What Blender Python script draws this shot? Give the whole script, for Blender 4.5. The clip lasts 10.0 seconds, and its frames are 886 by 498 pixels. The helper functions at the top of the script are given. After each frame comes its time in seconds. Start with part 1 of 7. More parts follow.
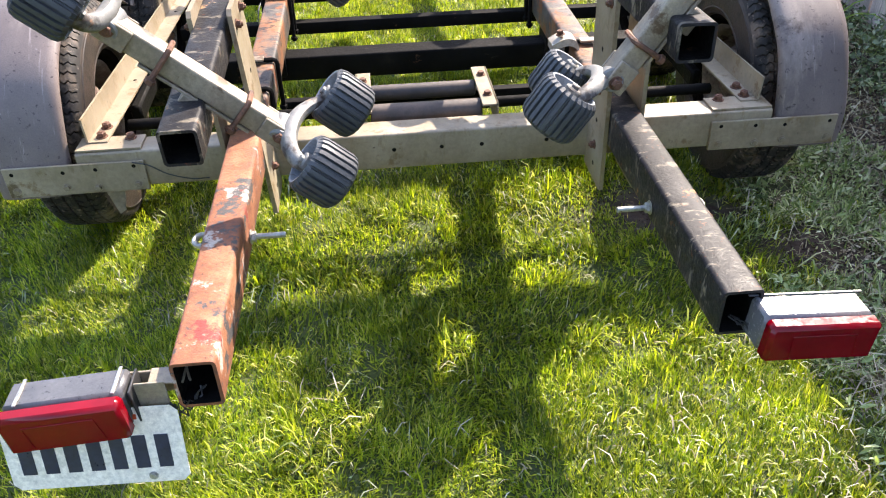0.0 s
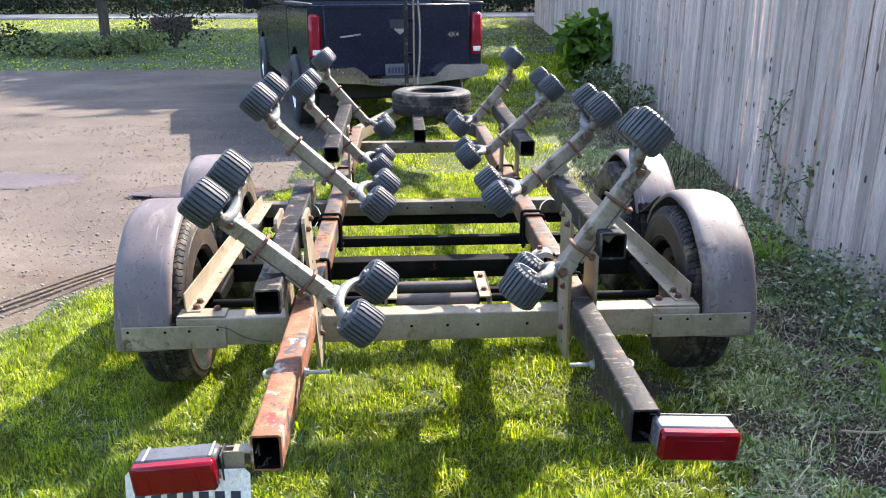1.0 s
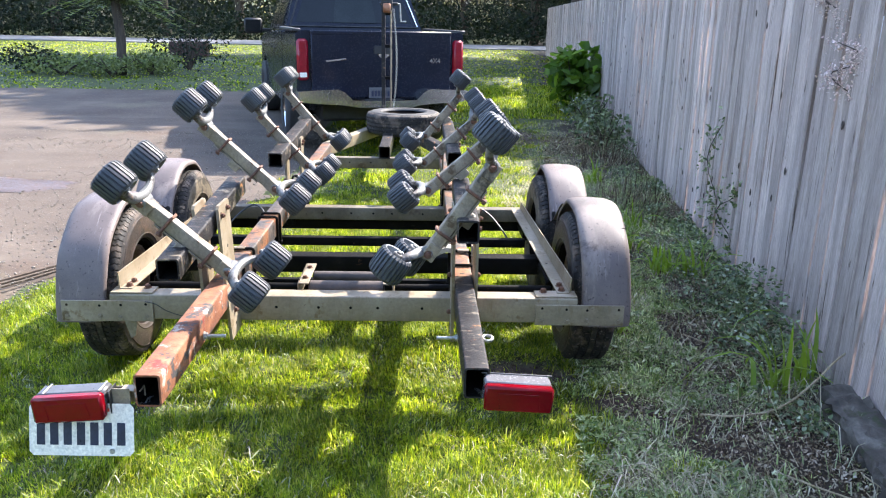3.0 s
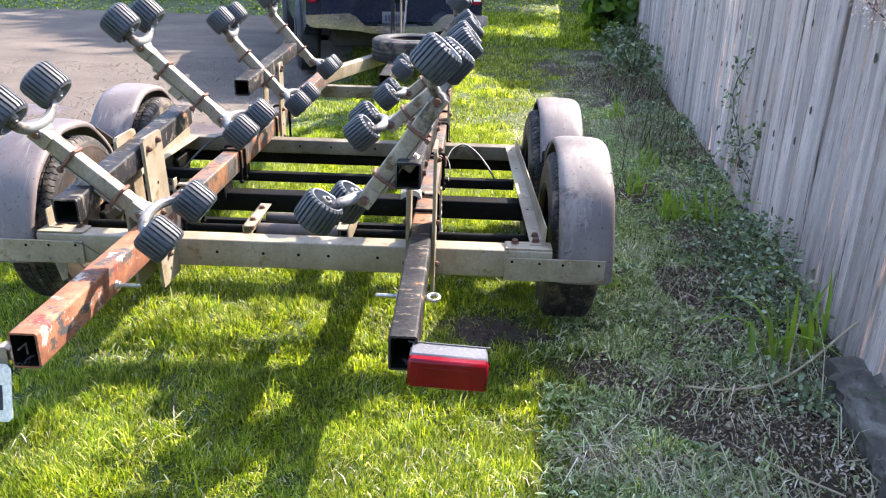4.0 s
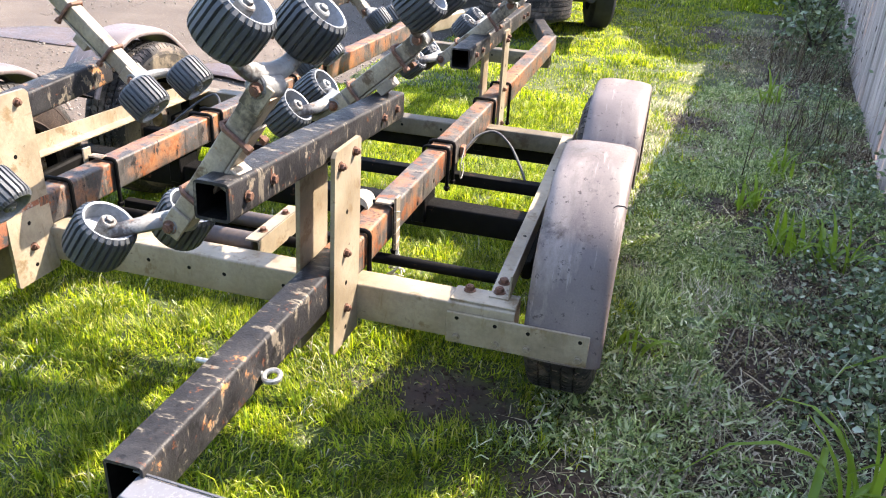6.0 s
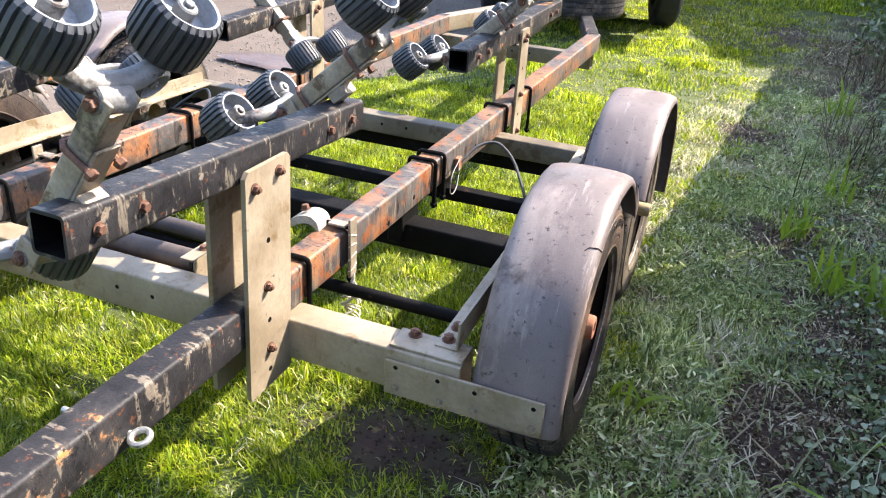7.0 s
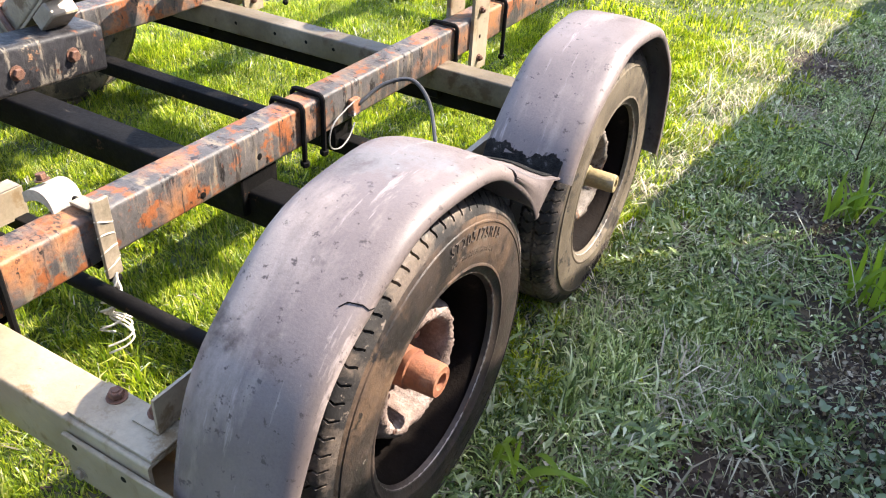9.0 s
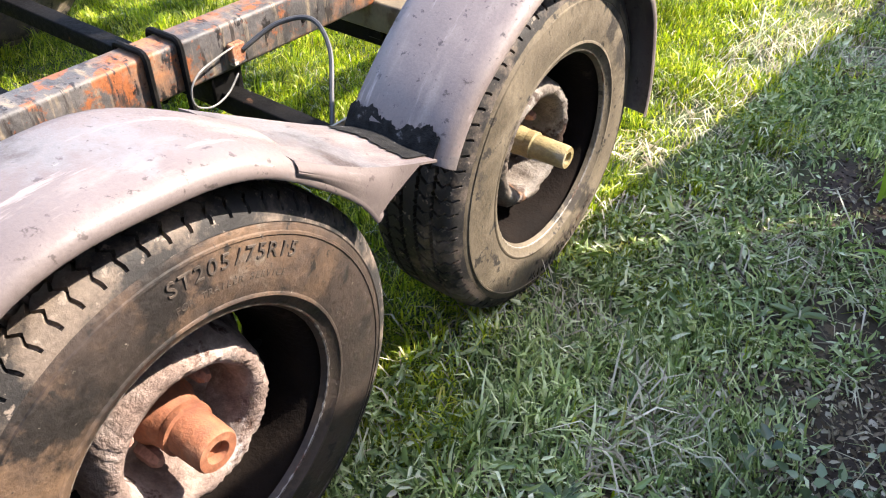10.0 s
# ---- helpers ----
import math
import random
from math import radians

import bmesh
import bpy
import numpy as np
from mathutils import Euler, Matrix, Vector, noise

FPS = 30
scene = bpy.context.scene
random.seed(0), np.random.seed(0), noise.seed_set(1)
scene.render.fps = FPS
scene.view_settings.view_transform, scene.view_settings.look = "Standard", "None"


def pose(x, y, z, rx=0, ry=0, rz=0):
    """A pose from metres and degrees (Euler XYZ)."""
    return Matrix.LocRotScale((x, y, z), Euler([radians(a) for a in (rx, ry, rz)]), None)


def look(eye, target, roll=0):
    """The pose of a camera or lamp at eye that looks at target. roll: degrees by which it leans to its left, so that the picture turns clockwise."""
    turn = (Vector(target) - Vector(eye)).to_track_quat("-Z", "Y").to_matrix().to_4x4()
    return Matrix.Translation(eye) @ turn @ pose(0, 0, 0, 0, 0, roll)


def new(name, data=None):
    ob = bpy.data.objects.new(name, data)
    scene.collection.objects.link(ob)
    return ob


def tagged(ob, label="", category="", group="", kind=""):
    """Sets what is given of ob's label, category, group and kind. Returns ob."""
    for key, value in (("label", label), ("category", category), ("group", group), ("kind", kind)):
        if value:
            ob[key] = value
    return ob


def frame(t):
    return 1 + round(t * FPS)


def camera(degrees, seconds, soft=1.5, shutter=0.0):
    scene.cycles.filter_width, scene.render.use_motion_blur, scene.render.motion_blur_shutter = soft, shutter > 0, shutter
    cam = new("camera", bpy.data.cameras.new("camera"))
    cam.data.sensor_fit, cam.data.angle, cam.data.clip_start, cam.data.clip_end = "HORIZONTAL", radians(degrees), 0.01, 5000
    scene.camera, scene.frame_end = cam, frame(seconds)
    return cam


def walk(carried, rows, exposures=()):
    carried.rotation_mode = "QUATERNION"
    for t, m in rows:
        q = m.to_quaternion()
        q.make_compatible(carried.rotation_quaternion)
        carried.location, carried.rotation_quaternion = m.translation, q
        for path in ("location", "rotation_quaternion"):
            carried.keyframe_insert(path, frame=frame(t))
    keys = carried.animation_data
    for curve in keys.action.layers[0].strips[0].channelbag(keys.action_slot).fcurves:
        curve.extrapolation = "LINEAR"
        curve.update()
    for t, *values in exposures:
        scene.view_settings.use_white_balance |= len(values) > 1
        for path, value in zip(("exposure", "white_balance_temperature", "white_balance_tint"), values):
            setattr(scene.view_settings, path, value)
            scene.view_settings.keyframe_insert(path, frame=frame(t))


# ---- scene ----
cam = camera(59.1, 10.0, 1.1)
PATH = [
    (0, (-0.14, -1.889, 1.402), (-0.007, -0.271, 0.234), -1.6),
    (0.5, (-0.168, -2.244, 1.475), (-0.077, -0.48, 0.537), -0.6),
    (1, (-0.13, -2.591, 1.549), (-0.032, -0.698, 0.91), -0.2),
    (1.5, (-0.113, -2.806, 1.613), (0.013, -0.865, 1.147), 0.5),
    (2, (-0.038, -2.863, 1.599), (0.102, -0.913, 1.178), 1.4),
    (2.5, (0.169, -2.986, 1.552), (0.272, -1.048, 1.069), 1.4),
    (2.7, (0.225, -3.008, 1.54), (0.31, -1.078, 1.023), 1.3),
    (3.8, (0.54, -2.726, 1.468), (0.517, -0.852, 0.769), 1.5),
    (4, (0.608, -2.637, 1.465), (0.566, -0.776, 0.733), 1.7),
    (4.4, (0.762, -2.501, 1.409), (0.67, -0.661, 0.63), 1.7),
    (4.5, (0.818, -2.43, 1.406), (0.706, -0.598, 0.611), 2.0),
    (5, (1.007, -2.231, 1.393), (0.799, -0.427, 0.556), 2.4),
    (5.5, (1.118, -1.914, 1.386), (0.782, -0.138, 0.531), 2.8),
    (5.7, (1.15, -1.809, 1.404), (0.757, -0.046, 0.546), 2.9),
    (6.8, (1.352, -1.394, 1.404), (0.745, 0.299, 0.528), 3.8),
    (7, (1.38, -1.302, 1.39), (0.748, 0.375, 0.501), 3.7),
    (7.5, (1.438, -1.093, 1.394), (0.766, 0.539, 0.455), 3.2),
    (8, (1.523, -0.9, 1.367), (0.833, 0.674, 0.344), 2.9),
    (8.5, (1.574, -0.684, 1.347), (0.839, 0.826, 0.261), 3.6),
    (9, (1.612, -0.435, 1.292), (0.827, 1.026, 0.173), 3.7),
    (9.5, (1.689, -0.175, 1.208), (0.836, 1.206, 0.039), 2.5),
    (10, (1.73, 0.136, 1.149), (0.805, 1.389, -0.105), 0.4),
]
walk(cam, [(t, look(eye, target, roll)) for t, eye, target, roll in PATH], [(0, 2.45, 7100, 16), (1, 2.5, 6700, 14), (2.5, 2.55, 6500, 13), (4.5, 2.78, 6900, 16), (5, 2.93, 7100, 16), (5.5, 2.87, 7150, 15), (7.2, 2.64, 6900, 15), (8.5, 2.7, 6900, 14), (10, 2.8, 6900, 14)])

# ---- light ----
SUN_TO = Vector((0.715, 0.82, 1.0)).normalized()
elev = math.asin(SUN_TO.z)
world = bpy.data.worlds.new("sky")
scene.world = world
world.use_nodes = True
wn = world.node_tree.nodes
sky = wn.new("ShaderNodeTexSky")
sky.sky_type, sky.sun_disc = "NISHITA", False
sky.sun_elevation, sky.sun_rotation = elev, math.atan2(SUN_TO.x, SUN_TO.y)
wn["Background"].inputs["Strength"].default_value = 0.15
world.node_tree.links.new(sky.outputs["Color"], wn["Background"].inputs["Color"])
sun = new("sun", bpy.data.lights.new("sun", "SUN"))
sun.data.energy, sun.data.angle, sun.data.color = 3.0, radians(0.55), (1.0, 0.95, 0.86)
sun.matrix_world = look(SUN_TO * 40, (0, 0, 0))


# ---- materials ----
def ramp_node(nt, stops, mode="LINEAR"):
    r = nt.nodes.new("ShaderNodeValToRGB")
    r.color_ramp.interpolation = mode
    e = r.color_ramp.elements
    while len(e) < len(stops):
        e.new(0.5)
    for el, (p, c) in zip(e, stops):
        el.position, el.color = p, (*c, 1)
    return r


def noise_node(nt, scale, detail=6, rough=0.6, vec=None, stretch=None):
    n = nt.nodes.new("ShaderNodeTexNoise")
    n.inputs["Scale"].default_value, n.inputs["Detail"].default_value, n.inputs["Roughness"].default_value = scale, detail, rough
    if stretch:
        m = nt.nodes.new("ShaderNodeMapping")
        m.inputs["Scale"].default_value = stretch
        nt.links.new(vec, m.inputs["Vector"])
        vec = m.outputs["Vector"]
    if vec:
        nt.links.new(vec, n.inputs["Vector"])
    return n


def mix_node(nt, fac, a, b, blend="MIX"):
    m = nt.nodes.new("ShaderNodeMix")
    m.data_type, m.blend_type = "RGBA", blend
    for sock, val in ((m.inputs[0], fac), (m.inputs[6], a), (m.inputs[7], b)):
        if isinstance(val, (int, float)):
            sock.default_value = val
        elif isinstance(val, tuple):
            sock.default_value = (*val, 1)
        else:
            nt.links.new(val, sock)
    return m.outputs[2]


def surface(name, stops, scale=4.0, rough=0.6, metal=0.0, bump=0.2, fine=60.0, patches=None, stretch=None, spec=0.5, jitter=0.0, grain=1.0):
    """A weathered surface: a broad noise through colour stops, a fine grain on top, patches = (colour, scale, threshold, softness) laid over it."""
    m = bpy.data.materials.new(name)
    m.use_nodes = True
    nt = m.node_tree
    b = nt.nodes["Principled BSDF"]
    co = nt.nodes.new("ShaderNodeTexCoord").outputs["Object"]
    if jitter:
        info = nt.nodes.new("ShaderNodeObjectInfo")
        add = nt.nodes.new("ShaderNodeVectorMath")
        add.operation = "MULTIPLY_ADD"
        nt.links.new(info.outputs["Random"], add.inputs[0])
        add.inputs[1].default_value = (31, 47, 19)
        nt.links.new(co, add.inputs[2])
        co = add.outputs[0]
    big = noise_node(nt, scale, vec=co, stretch=stretch)
    col = ramp_node(nt, stops)
    nt.links.new(big.outputs["Fac"], col.inputs["Fac"])
    c = col.outputs["Color"]
    gr = noise_node(nt, fine, 4, 0.7, co, stretch)
    g2 = ramp_node(nt, [(0.25, (1 - 0.38 * grain,) * 3), (0.75, (1 + 0.25 * grain,) * 3)])
    nt.links.new(gr.outputs["Fac"], g2.inputs["Fac"])
    for pc, ps, th, so, *st in patches or []:
        pn = noise_node(nt, ps, 8, 0.68, co, st[0] if st else None)
        pr = ramp_node(nt, [(th, (0, 0, 0)), (th + so, (1, 1, 1))])
        nt.links.new(pn.outputs["Fac"], pr.inputs["Fac"])
        c = mix_node(nt, pr.outputs["Color"], c, pc)
    c = mix_node(nt, 1.0, c, g2.outputs["Color"], "MULTIPLY")
    if jitter:
        hs = nt.nodes.new("ShaderNodeHueSaturation")
        mr = nt.nodes.new("ShaderNodeMapRange")
        mr.inputs["To Min"].default_value, mr.inputs["To Max"].default_value = 1 - jitter, 1 + jitter
        nt.links.new(info.outputs["Random"], mr.inputs["Value"])
        nt.links.new(mr.outputs["Result"], hs.inputs["Value"])
        nt.links.new(c, hs.inputs["Color"])
        c = hs.outputs["Color"]
    nt.links.new(c, b.inputs["Base Color"])
    rr = ramp_node(nt, [(0.3, (max(0.05, rough - 0.14),) * 3), (0.7, (min(1, rough + 0.12),) * 3)])
    nt.links.new(gr.outputs["Fac"], rr.inputs["Fac"])
    nt.links.new(rr.outputs["Color"], b.inputs["Roughness"])
    b.inputs["Metallic"].default_value = metal
    b.inputs["Specular IOR Level"].default_value = spec
    if bump:
        bp = nt.nodes.new("ShaderNodeBump")
        bp.inputs["Strength"].default_value, bp.inputs["Distance"].default_value = bump, 0.004
        nt.links.new(gr.outputs["Fac"], bp.inputs["Height"])
        nt.links.new(bp.outputs["Normal"], b.inputs["Normal"])
    return m


def leafy(name, stops, trans=0.45, rough=0.5, gloss=0.25, patch=1.6, swing=(0.7, 1.2)):
    """Leaves and blades: colour by island, light passing through them."""
    m = bpy.data.materials.new(name)
    m.use_nodes = True
    nt = m.node_tree
    b = nt.nodes["Principled BSDF"]
    geo = nt.nodes.new("ShaderNodeNewGeometry")
    col = ramp_node(nt, stops)
    nt.links.new(geo.outputs["Random Per Island"], col.inputs["Fac"])
    n = noise_node(nt, patch, 5, 0.65, nt.nodes.new("ShaderNodeTexCoord").outputs["Object"])
    g = ramp_node(nt, [(0.32, (swing[0], swing[0] * 1.06, swing[0] * 0.9)), (0.68, (swing[1], swing[1] * 0.96, swing[1] * 0.92))])
    nt.links.new(n.outputs["Fac"], g.inputs["Fac"])
    c = mix_node(nt, 1.0, col.outputs["Color"], g.outputs["Color"], "MULTIPLY")
    nt.links.new(c, b.inputs["Base Color"])
    b.inputs["Roughness"].default_value = rough
    b.inputs["Specular IOR Level"].default_value = gloss
    tr = nt.nodes.new("ShaderNodeBsdfTranslucent")
    nt.links.new(mix_node(nt, 1.0, c, (1.5, 1.5, 0.6), "MULTIPLY"), tr.inputs["Color"])
    mx = nt.nodes.new("ShaderNodeMixShader")
    mx.inputs["Fac"].default_value = trans
    nt.links.new(b.outputs["BSDF"], mx.inputs[1])
    nt.links.new(tr.outputs["BSDF"], mx.inputs[2])
    nt.links.new(mx.outputs["Shader"], nt.nodes["Material Output"].inputs["Surface"])
    return m


RUST2, DARKRUST = (0.42, 0.19, 0.07), (0.10, 0.04, 0.022)
black_steel = surface("worn_black_paint", [(0.3, (0.012, 0.0115, 0.0126)), (0.55, (0.027, 0.0259, 0.0273)), (0.75, (0.0562, 0.0518, 0.049))], 9, 0.5, 0.0, 0.35, 90,
                      [((0.15, 0.128, 0.10), 5, 0.565, 0.06, (3, 9, 2)), ((0.17, 0.142, 0.108), 18, 0.60, 0.03), (RUST2, 9, 0.625, 0.05), (DARKRUST, 40, 0.61, 0.04), ((0.015, 0.0144, 0.0154), 26, 0.57, 0.04)], spec=0.14)
rust_steel = surface("rusted_steel", [(0.3, (0.11, 0.04, 0.024)), (0.5, (0.24, 0.085, 0.038)), (0.72, (0.34, 0.16, 0.085))], 12, 0.75, 0.0, 0.5, 110,
                     [((0.05, 0.048, 0.05), 9, 0.55, 0.03, (1, 1, 2)), ((0.42, 0.36, 0.31), 13, 0.58, 0.05), ((0.20, 0.03, 0.022), 10, 0.60, 0.05), (DARKRUST, 60, 0.60, 0.04)])
rail_steel = surface("rusting_painted_rail", [(0.3, (0.0331, 0.0307, 0.0303)), (0.5, (0.0752, 0.0684, 0.0648)), (0.7, (0.1264, 0.1094, 0.0966))], 9, 0.55, 0.0, 0.35, 100,
                     [((0.1806, 0.1423, 0.0993), 4, 0.54, 0.10, (4, 11, 1.0)), ((0.255, 0.112, 0.048), 4.5, 0.48, 0.13), ((0.2128, 0.0698, 0.0245), 15, 0.54, 0.06), ((0.0301, 0.0246, 0.0218), 4, 0.57, 0.06, (5, 9, 1.3)), ((0.0109, 0.0087, 0.0084), 22, 0.59, 0.03, (1, 1.6, 0.7)), (DARKRUST, 55, 0.61, 0.03)], spec=0.35)
galv = surface("galvanised_steel", [(0.3, (0.17, 0.130, 0.082)), (0.5, (0.25, 0.202, 0.138)), (0.72, (0.335, 0.284, 0.208))], 5, 0.5, 0.0, 0.2, 70,
               [((0.17, 0.115, 0.06), 12, 0.57, 0.07), ((0.14, 0.10, 0.06), 3.5, 0.60, 0.12, (1.5, 1.5, 5)), ((0.1094, 0.076, 0.0449), 5, 0.63, 0.06), ((0.0912, 0.0633, 0.0374), 45, 0.65, 0.04), ((0.1914, 0.1435, 0.0822), 4, 0.57, 0.1, (6, 6, 1.5))], grain=0.6)
# Galvanised steel taken darker: brown stain plus the shade on these beams.
galv_brown = surface("stained_shaded_galvanised_steel", [(0.3, (0.075, 0.056, 0.034)), (0.5, (0.12, 0.094, 0.060)), (0.72, (0.20, 0.163, 0.115))], 5, 0.55, 0.0, 0.25, 70, [((0.07, 0.042, 0.024), 9, 0.57, 0.07), ((0.05, 0.035, 0.022), 30, 0.62, 0.05)], grain=0.8)
galv_dull = surface("dull_galvanised_steel", [(0.3, (0.16, 0.128, 0.088)), (0.5, (0.235, 0.19, 0.135)), (0.72, (0.32, 0.265, 0.19))], 9, 0.5, 0.05, 0.25, 90,
                    [(DARKRUST, 24, 0.66, 0.05), ((0.2886, 0.2327, 0.1631), 6, 0.6, 0.1), ((0.101, 0.0629, 0.0342), 11, 0.60, 0.06), ((0.06, 0.048, 0.0378), 5, 0.60, 0.06), ((0.26, 0.1152, 0.045), 16, 0.66, 0.04)])
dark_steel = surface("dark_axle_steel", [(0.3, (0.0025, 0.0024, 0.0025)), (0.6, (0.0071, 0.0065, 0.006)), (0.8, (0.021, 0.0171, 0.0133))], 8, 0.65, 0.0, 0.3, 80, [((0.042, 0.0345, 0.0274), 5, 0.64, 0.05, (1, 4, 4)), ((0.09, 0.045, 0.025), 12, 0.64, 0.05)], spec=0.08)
pale_steel = surface("pale_worn_steel", [(0.3, (0.3024, 0.266, 0.2178)), (0.7, (0.4464, 0.406, 0.3432))], 14, 0.5, 0.0, 0.2, 90, [((0.1584, 0.091, 0.0528), 12, 0.62, 0.06)])
nut_rust = surface("pink_rusted_nut", [(0.3, (0.18, 0.08, 0.06)), (0.7, (0.36, 0.20, 0.16))], 40, 0.8, 0.0, 0.4, 160)
bolt_steel = surface("rusty_bolt", [(0.3, (0.07, 0.035, 0.025)), (0.7, (0.20, 0.09, 0.05))], 40, 0.7, 0.2, 0.4, 160)
zinc = surface("zinc_plated_steel", [(0.3, (0.30, 0.30, 0.28)), (0.7, (0.46, 0.45, 0.42))], 30, 0.4, 0.6, 0.1, 120)
rubber_roller = surface("grey_roller_rubber", [(0.3, (0.0288, 0.0328, 0.0373)), (0.6, (0.049, 0.0536, 0.0596)), (0.8, (0.0806, 0.0848, 0.0881))], 9, 0.55, 0.0, 0.2, 130, jitter=0.14)
roller_face = surface("pale_roller_face", [(0.3, (0.17, 0.185, 0.205)), (0.7, (0.27, 0.285, 0.305))], 12, 0.5, 0.0, 0.15, 110, [((0.10, 0.08, 0.06), 18, 0.62, 0.06)])
letter_rubber = surface("raised_letter_rubber", [(0.3, (0.035, 0.028, 0.024)), (0.7, (0.10, 0.078, 0.062))], 30, 0.6, 0, 0.2, 120, spec=0.3)
cast_grey = surface("grey_painted_casting", [(0.3, (0.1292, 0.1295, 0.1246)), (0.6, (0.1904, 0.1877, 0.1763)), (0.8, (0.2584, 0.246, 0.225))], 14, 0.55, 0.0, 0.3, 90, [((0.11, 0.07, 0.04), 22, 0.62, 0.06), ((0.05, 0.04, 0.035), 9, 0.57, 0.06), ((0.28, 0.13, 0.055), 14, 0.64, 0.05)])
fender_plastic = surface("sun_faded_fender_plastic", [(0.25, (0.085, 0.0675, 0.064)), (0.5, (0.135, 0.108, 0.101)), (0.75, (0.197, 0.156, 0.142))], 3.2, 0.5, 0.0, 0.12, 230,
                         [((0.2496, 0.2044, 0.18), 2.4, 0.52, 0.16, (3, 1, 1)), ((0.2652, 0.219, 0.2016), 5, 0.60, 0.08, (9, 1, 1)), ((0.156, 0.157, 0.162), 2.5, 0.60, 0.10), ((0.0663, 0.0496, 0.0432), 5, 0.58, 0.10), ((0.06, 0.046, 0.043), 60, 0.60, 0.05), ((0.05, 0.04, 0.037), 26, 0.705, 0.02), ((0.2652, 0.2263, 0.2088), 40, 0.68, 0.04)], jitter=0.06, grain=0.45, spec=0.35)
tyre_rubber = surface("weathered_tyre_rubber", [(0.3, (0.026, 0.021, 0.018)), (0.6, (0.055, 0.039, 0.031)), (0.8, (0.105, 0.078, 0.06))], 7, 0.5, 0.0, 0.35, 120,
                      [((0.135, 0.084, 0.052), 3.2, 0.54, 0.16), ((0.15, 0.125, 0.10), 7, 0.64, 0.07), ((0.02, 0.0165, 0.0145), 6, 0.56, 0.06), ((0.018, 0.015, 0.013), 30, 0.59, 0.04), ((0.20, 0.17, 0.14), 48, 0.66, 0.03)], spec=0.35, jitter=0.1)
# Front tyres: tan dust, lightened further for the sun on their sidewalls.
tyre_sunlit_dust = surface("sunlit_dusty_tyre_rubber", [(0.3, (0.07, 0.055, 0.038)), (0.55, (0.145, 0.116, 0.08)), (0.8, (0.235, 0.19, 0.14))], 6, 0.75, 0.0, 0.35, 120,
                     [((0.07, 0.055, 0.036), 2.6, 0.52, 0.12), ((0.04, 0.033, 0.026), 7, 0.56, 0.06), ((0.026, 0.022, 0.018), 26, 0.59, 0.03)], spec=0.3)
tread_rubber = surface("dark_tread_rubber", [(0.3, (0.012, 0.011, 0.011)), (0.7, (0.035, 0.031, 0.028))], 14, 0.7, 0, 0.3, 160, [((0.13, 0.10, 0.078), 9, 0.50, 0.10), ((0.20, 0.16, 0.13), 60, 0.60, 0.05)], spec=0.35)
tyre_clean = surface("black_tyre_rubber", [(0.3, (0.016, 0.016, 0.017)), (0.7, (0.04, 0.04, 0.042))], 9, 0.7, 0.0, 0.25, 120)
rim_steel = surface("rust_crusted_wheel_steel", [(0.3, (0.10, 0.065, 0.052)), (0.5, (0.23, 0.17, 0.145)), (0.72, (0.36, 0.305, 0.275))], 14, 0.9, 0.0, 1.0, 140,
                    [((0.07, 0.035, 0.026), 17, 0.57, 0.06), ((0.42, 0.38, 0.36), 9, 0.62, 0.08)], spec=0.2)
pale_rim = surface("peeling_pale_wheel_paint", [(0.3, (0.07, 0.052, 0.04)), (0.5, (0.15, 0.125, 0.105)), (0.72, (0.30, 0.28, 0.25))], 9, 0.6, 0.0, 0.8, 130,
                   [((0.05, 0.03, 0.022), 8, 0.54, 0.05), ((0.20, 0.10, 0.05), 14, 0.60, 0.05)], spec=0.3)
# Near-black base holds the shade inside the wheel; faint rust patches over it.
barrel_steel = surface("shaded_rusted_barrel", [(0.3, (0.003, 0.0022, 0.002)), (0.7, (0.011, 0.0075, 0.0058))], 9, 0.85, 0.0, 0.5, 120, [((0.03, 0.022, 0.017), 5, 0.66, 0.06)], spec=0.08)
lip_steel = surface("worn_rim_lip", [(0.3, (0.20, 0.17, 0.15)), (0.6, (0.38, 0.35, 0.32))], 20, 0.5, 0.3, 0.3, 90, [(DARKRUST, 9, 0.58, 0.05)])
hub_rust = surface("orange_rusted_hub", [(0.3, (0.1197, 0.0367, 0.0189)), (0.6, (0.2543, 0.0919, 0.0434)), (0.8, (0.3441, 0.1764, 0.1024))], 16, 0.8, 0.0, 0.4, 120)
hub_dull = surface("dull_brown_hub", [(0.3, (0.16, 0.115, 0.045)), (0.6, (0.29, 0.22, 0.10)), (0.8, (0.40, 0.35, 0.27))], 14, 0.65, 0.1, 0.4, 120)
lens_red = surface("red_lamp_lens", [(0.3, (0.145, 0.0008, 0.005)), (0.7, (0.205, 0.0015, 0.008))], 10, 0.14, 0.0, 0.0, 80, grain=0.2, spec=0.22)
lens_dark = surface("dark_red_lamp_lens", [(0.3, (0.20, 0.004, 0.012)), (0.7, (0.30, 0.010, 0.022))], 10, 0.15, 0.0, 0.0, 80, grain=0.2)
lens_red.node_tree.nodes["Principled BSDF"].inputs["Transmission Weight"].default_value = 0.14
lamp_plastic = surface("black_lamp_housing", [(0.3, (0.055, 0.054, 0.0583)), (0.7, (0.0935, 0.0918, 0.0954))], 12, 0.38, 0.0, 0.1, 120)
plate_white = surface("white_plate_paint", [(0.3, (0.78, 0.72, 0.62)), (0.7, (0.86, 0.81, 0.72))], 12, 0.4, 0.0, 0.05, 90, [((0.5, 0.45, 0.36), 16, 0.68, 0.08)])
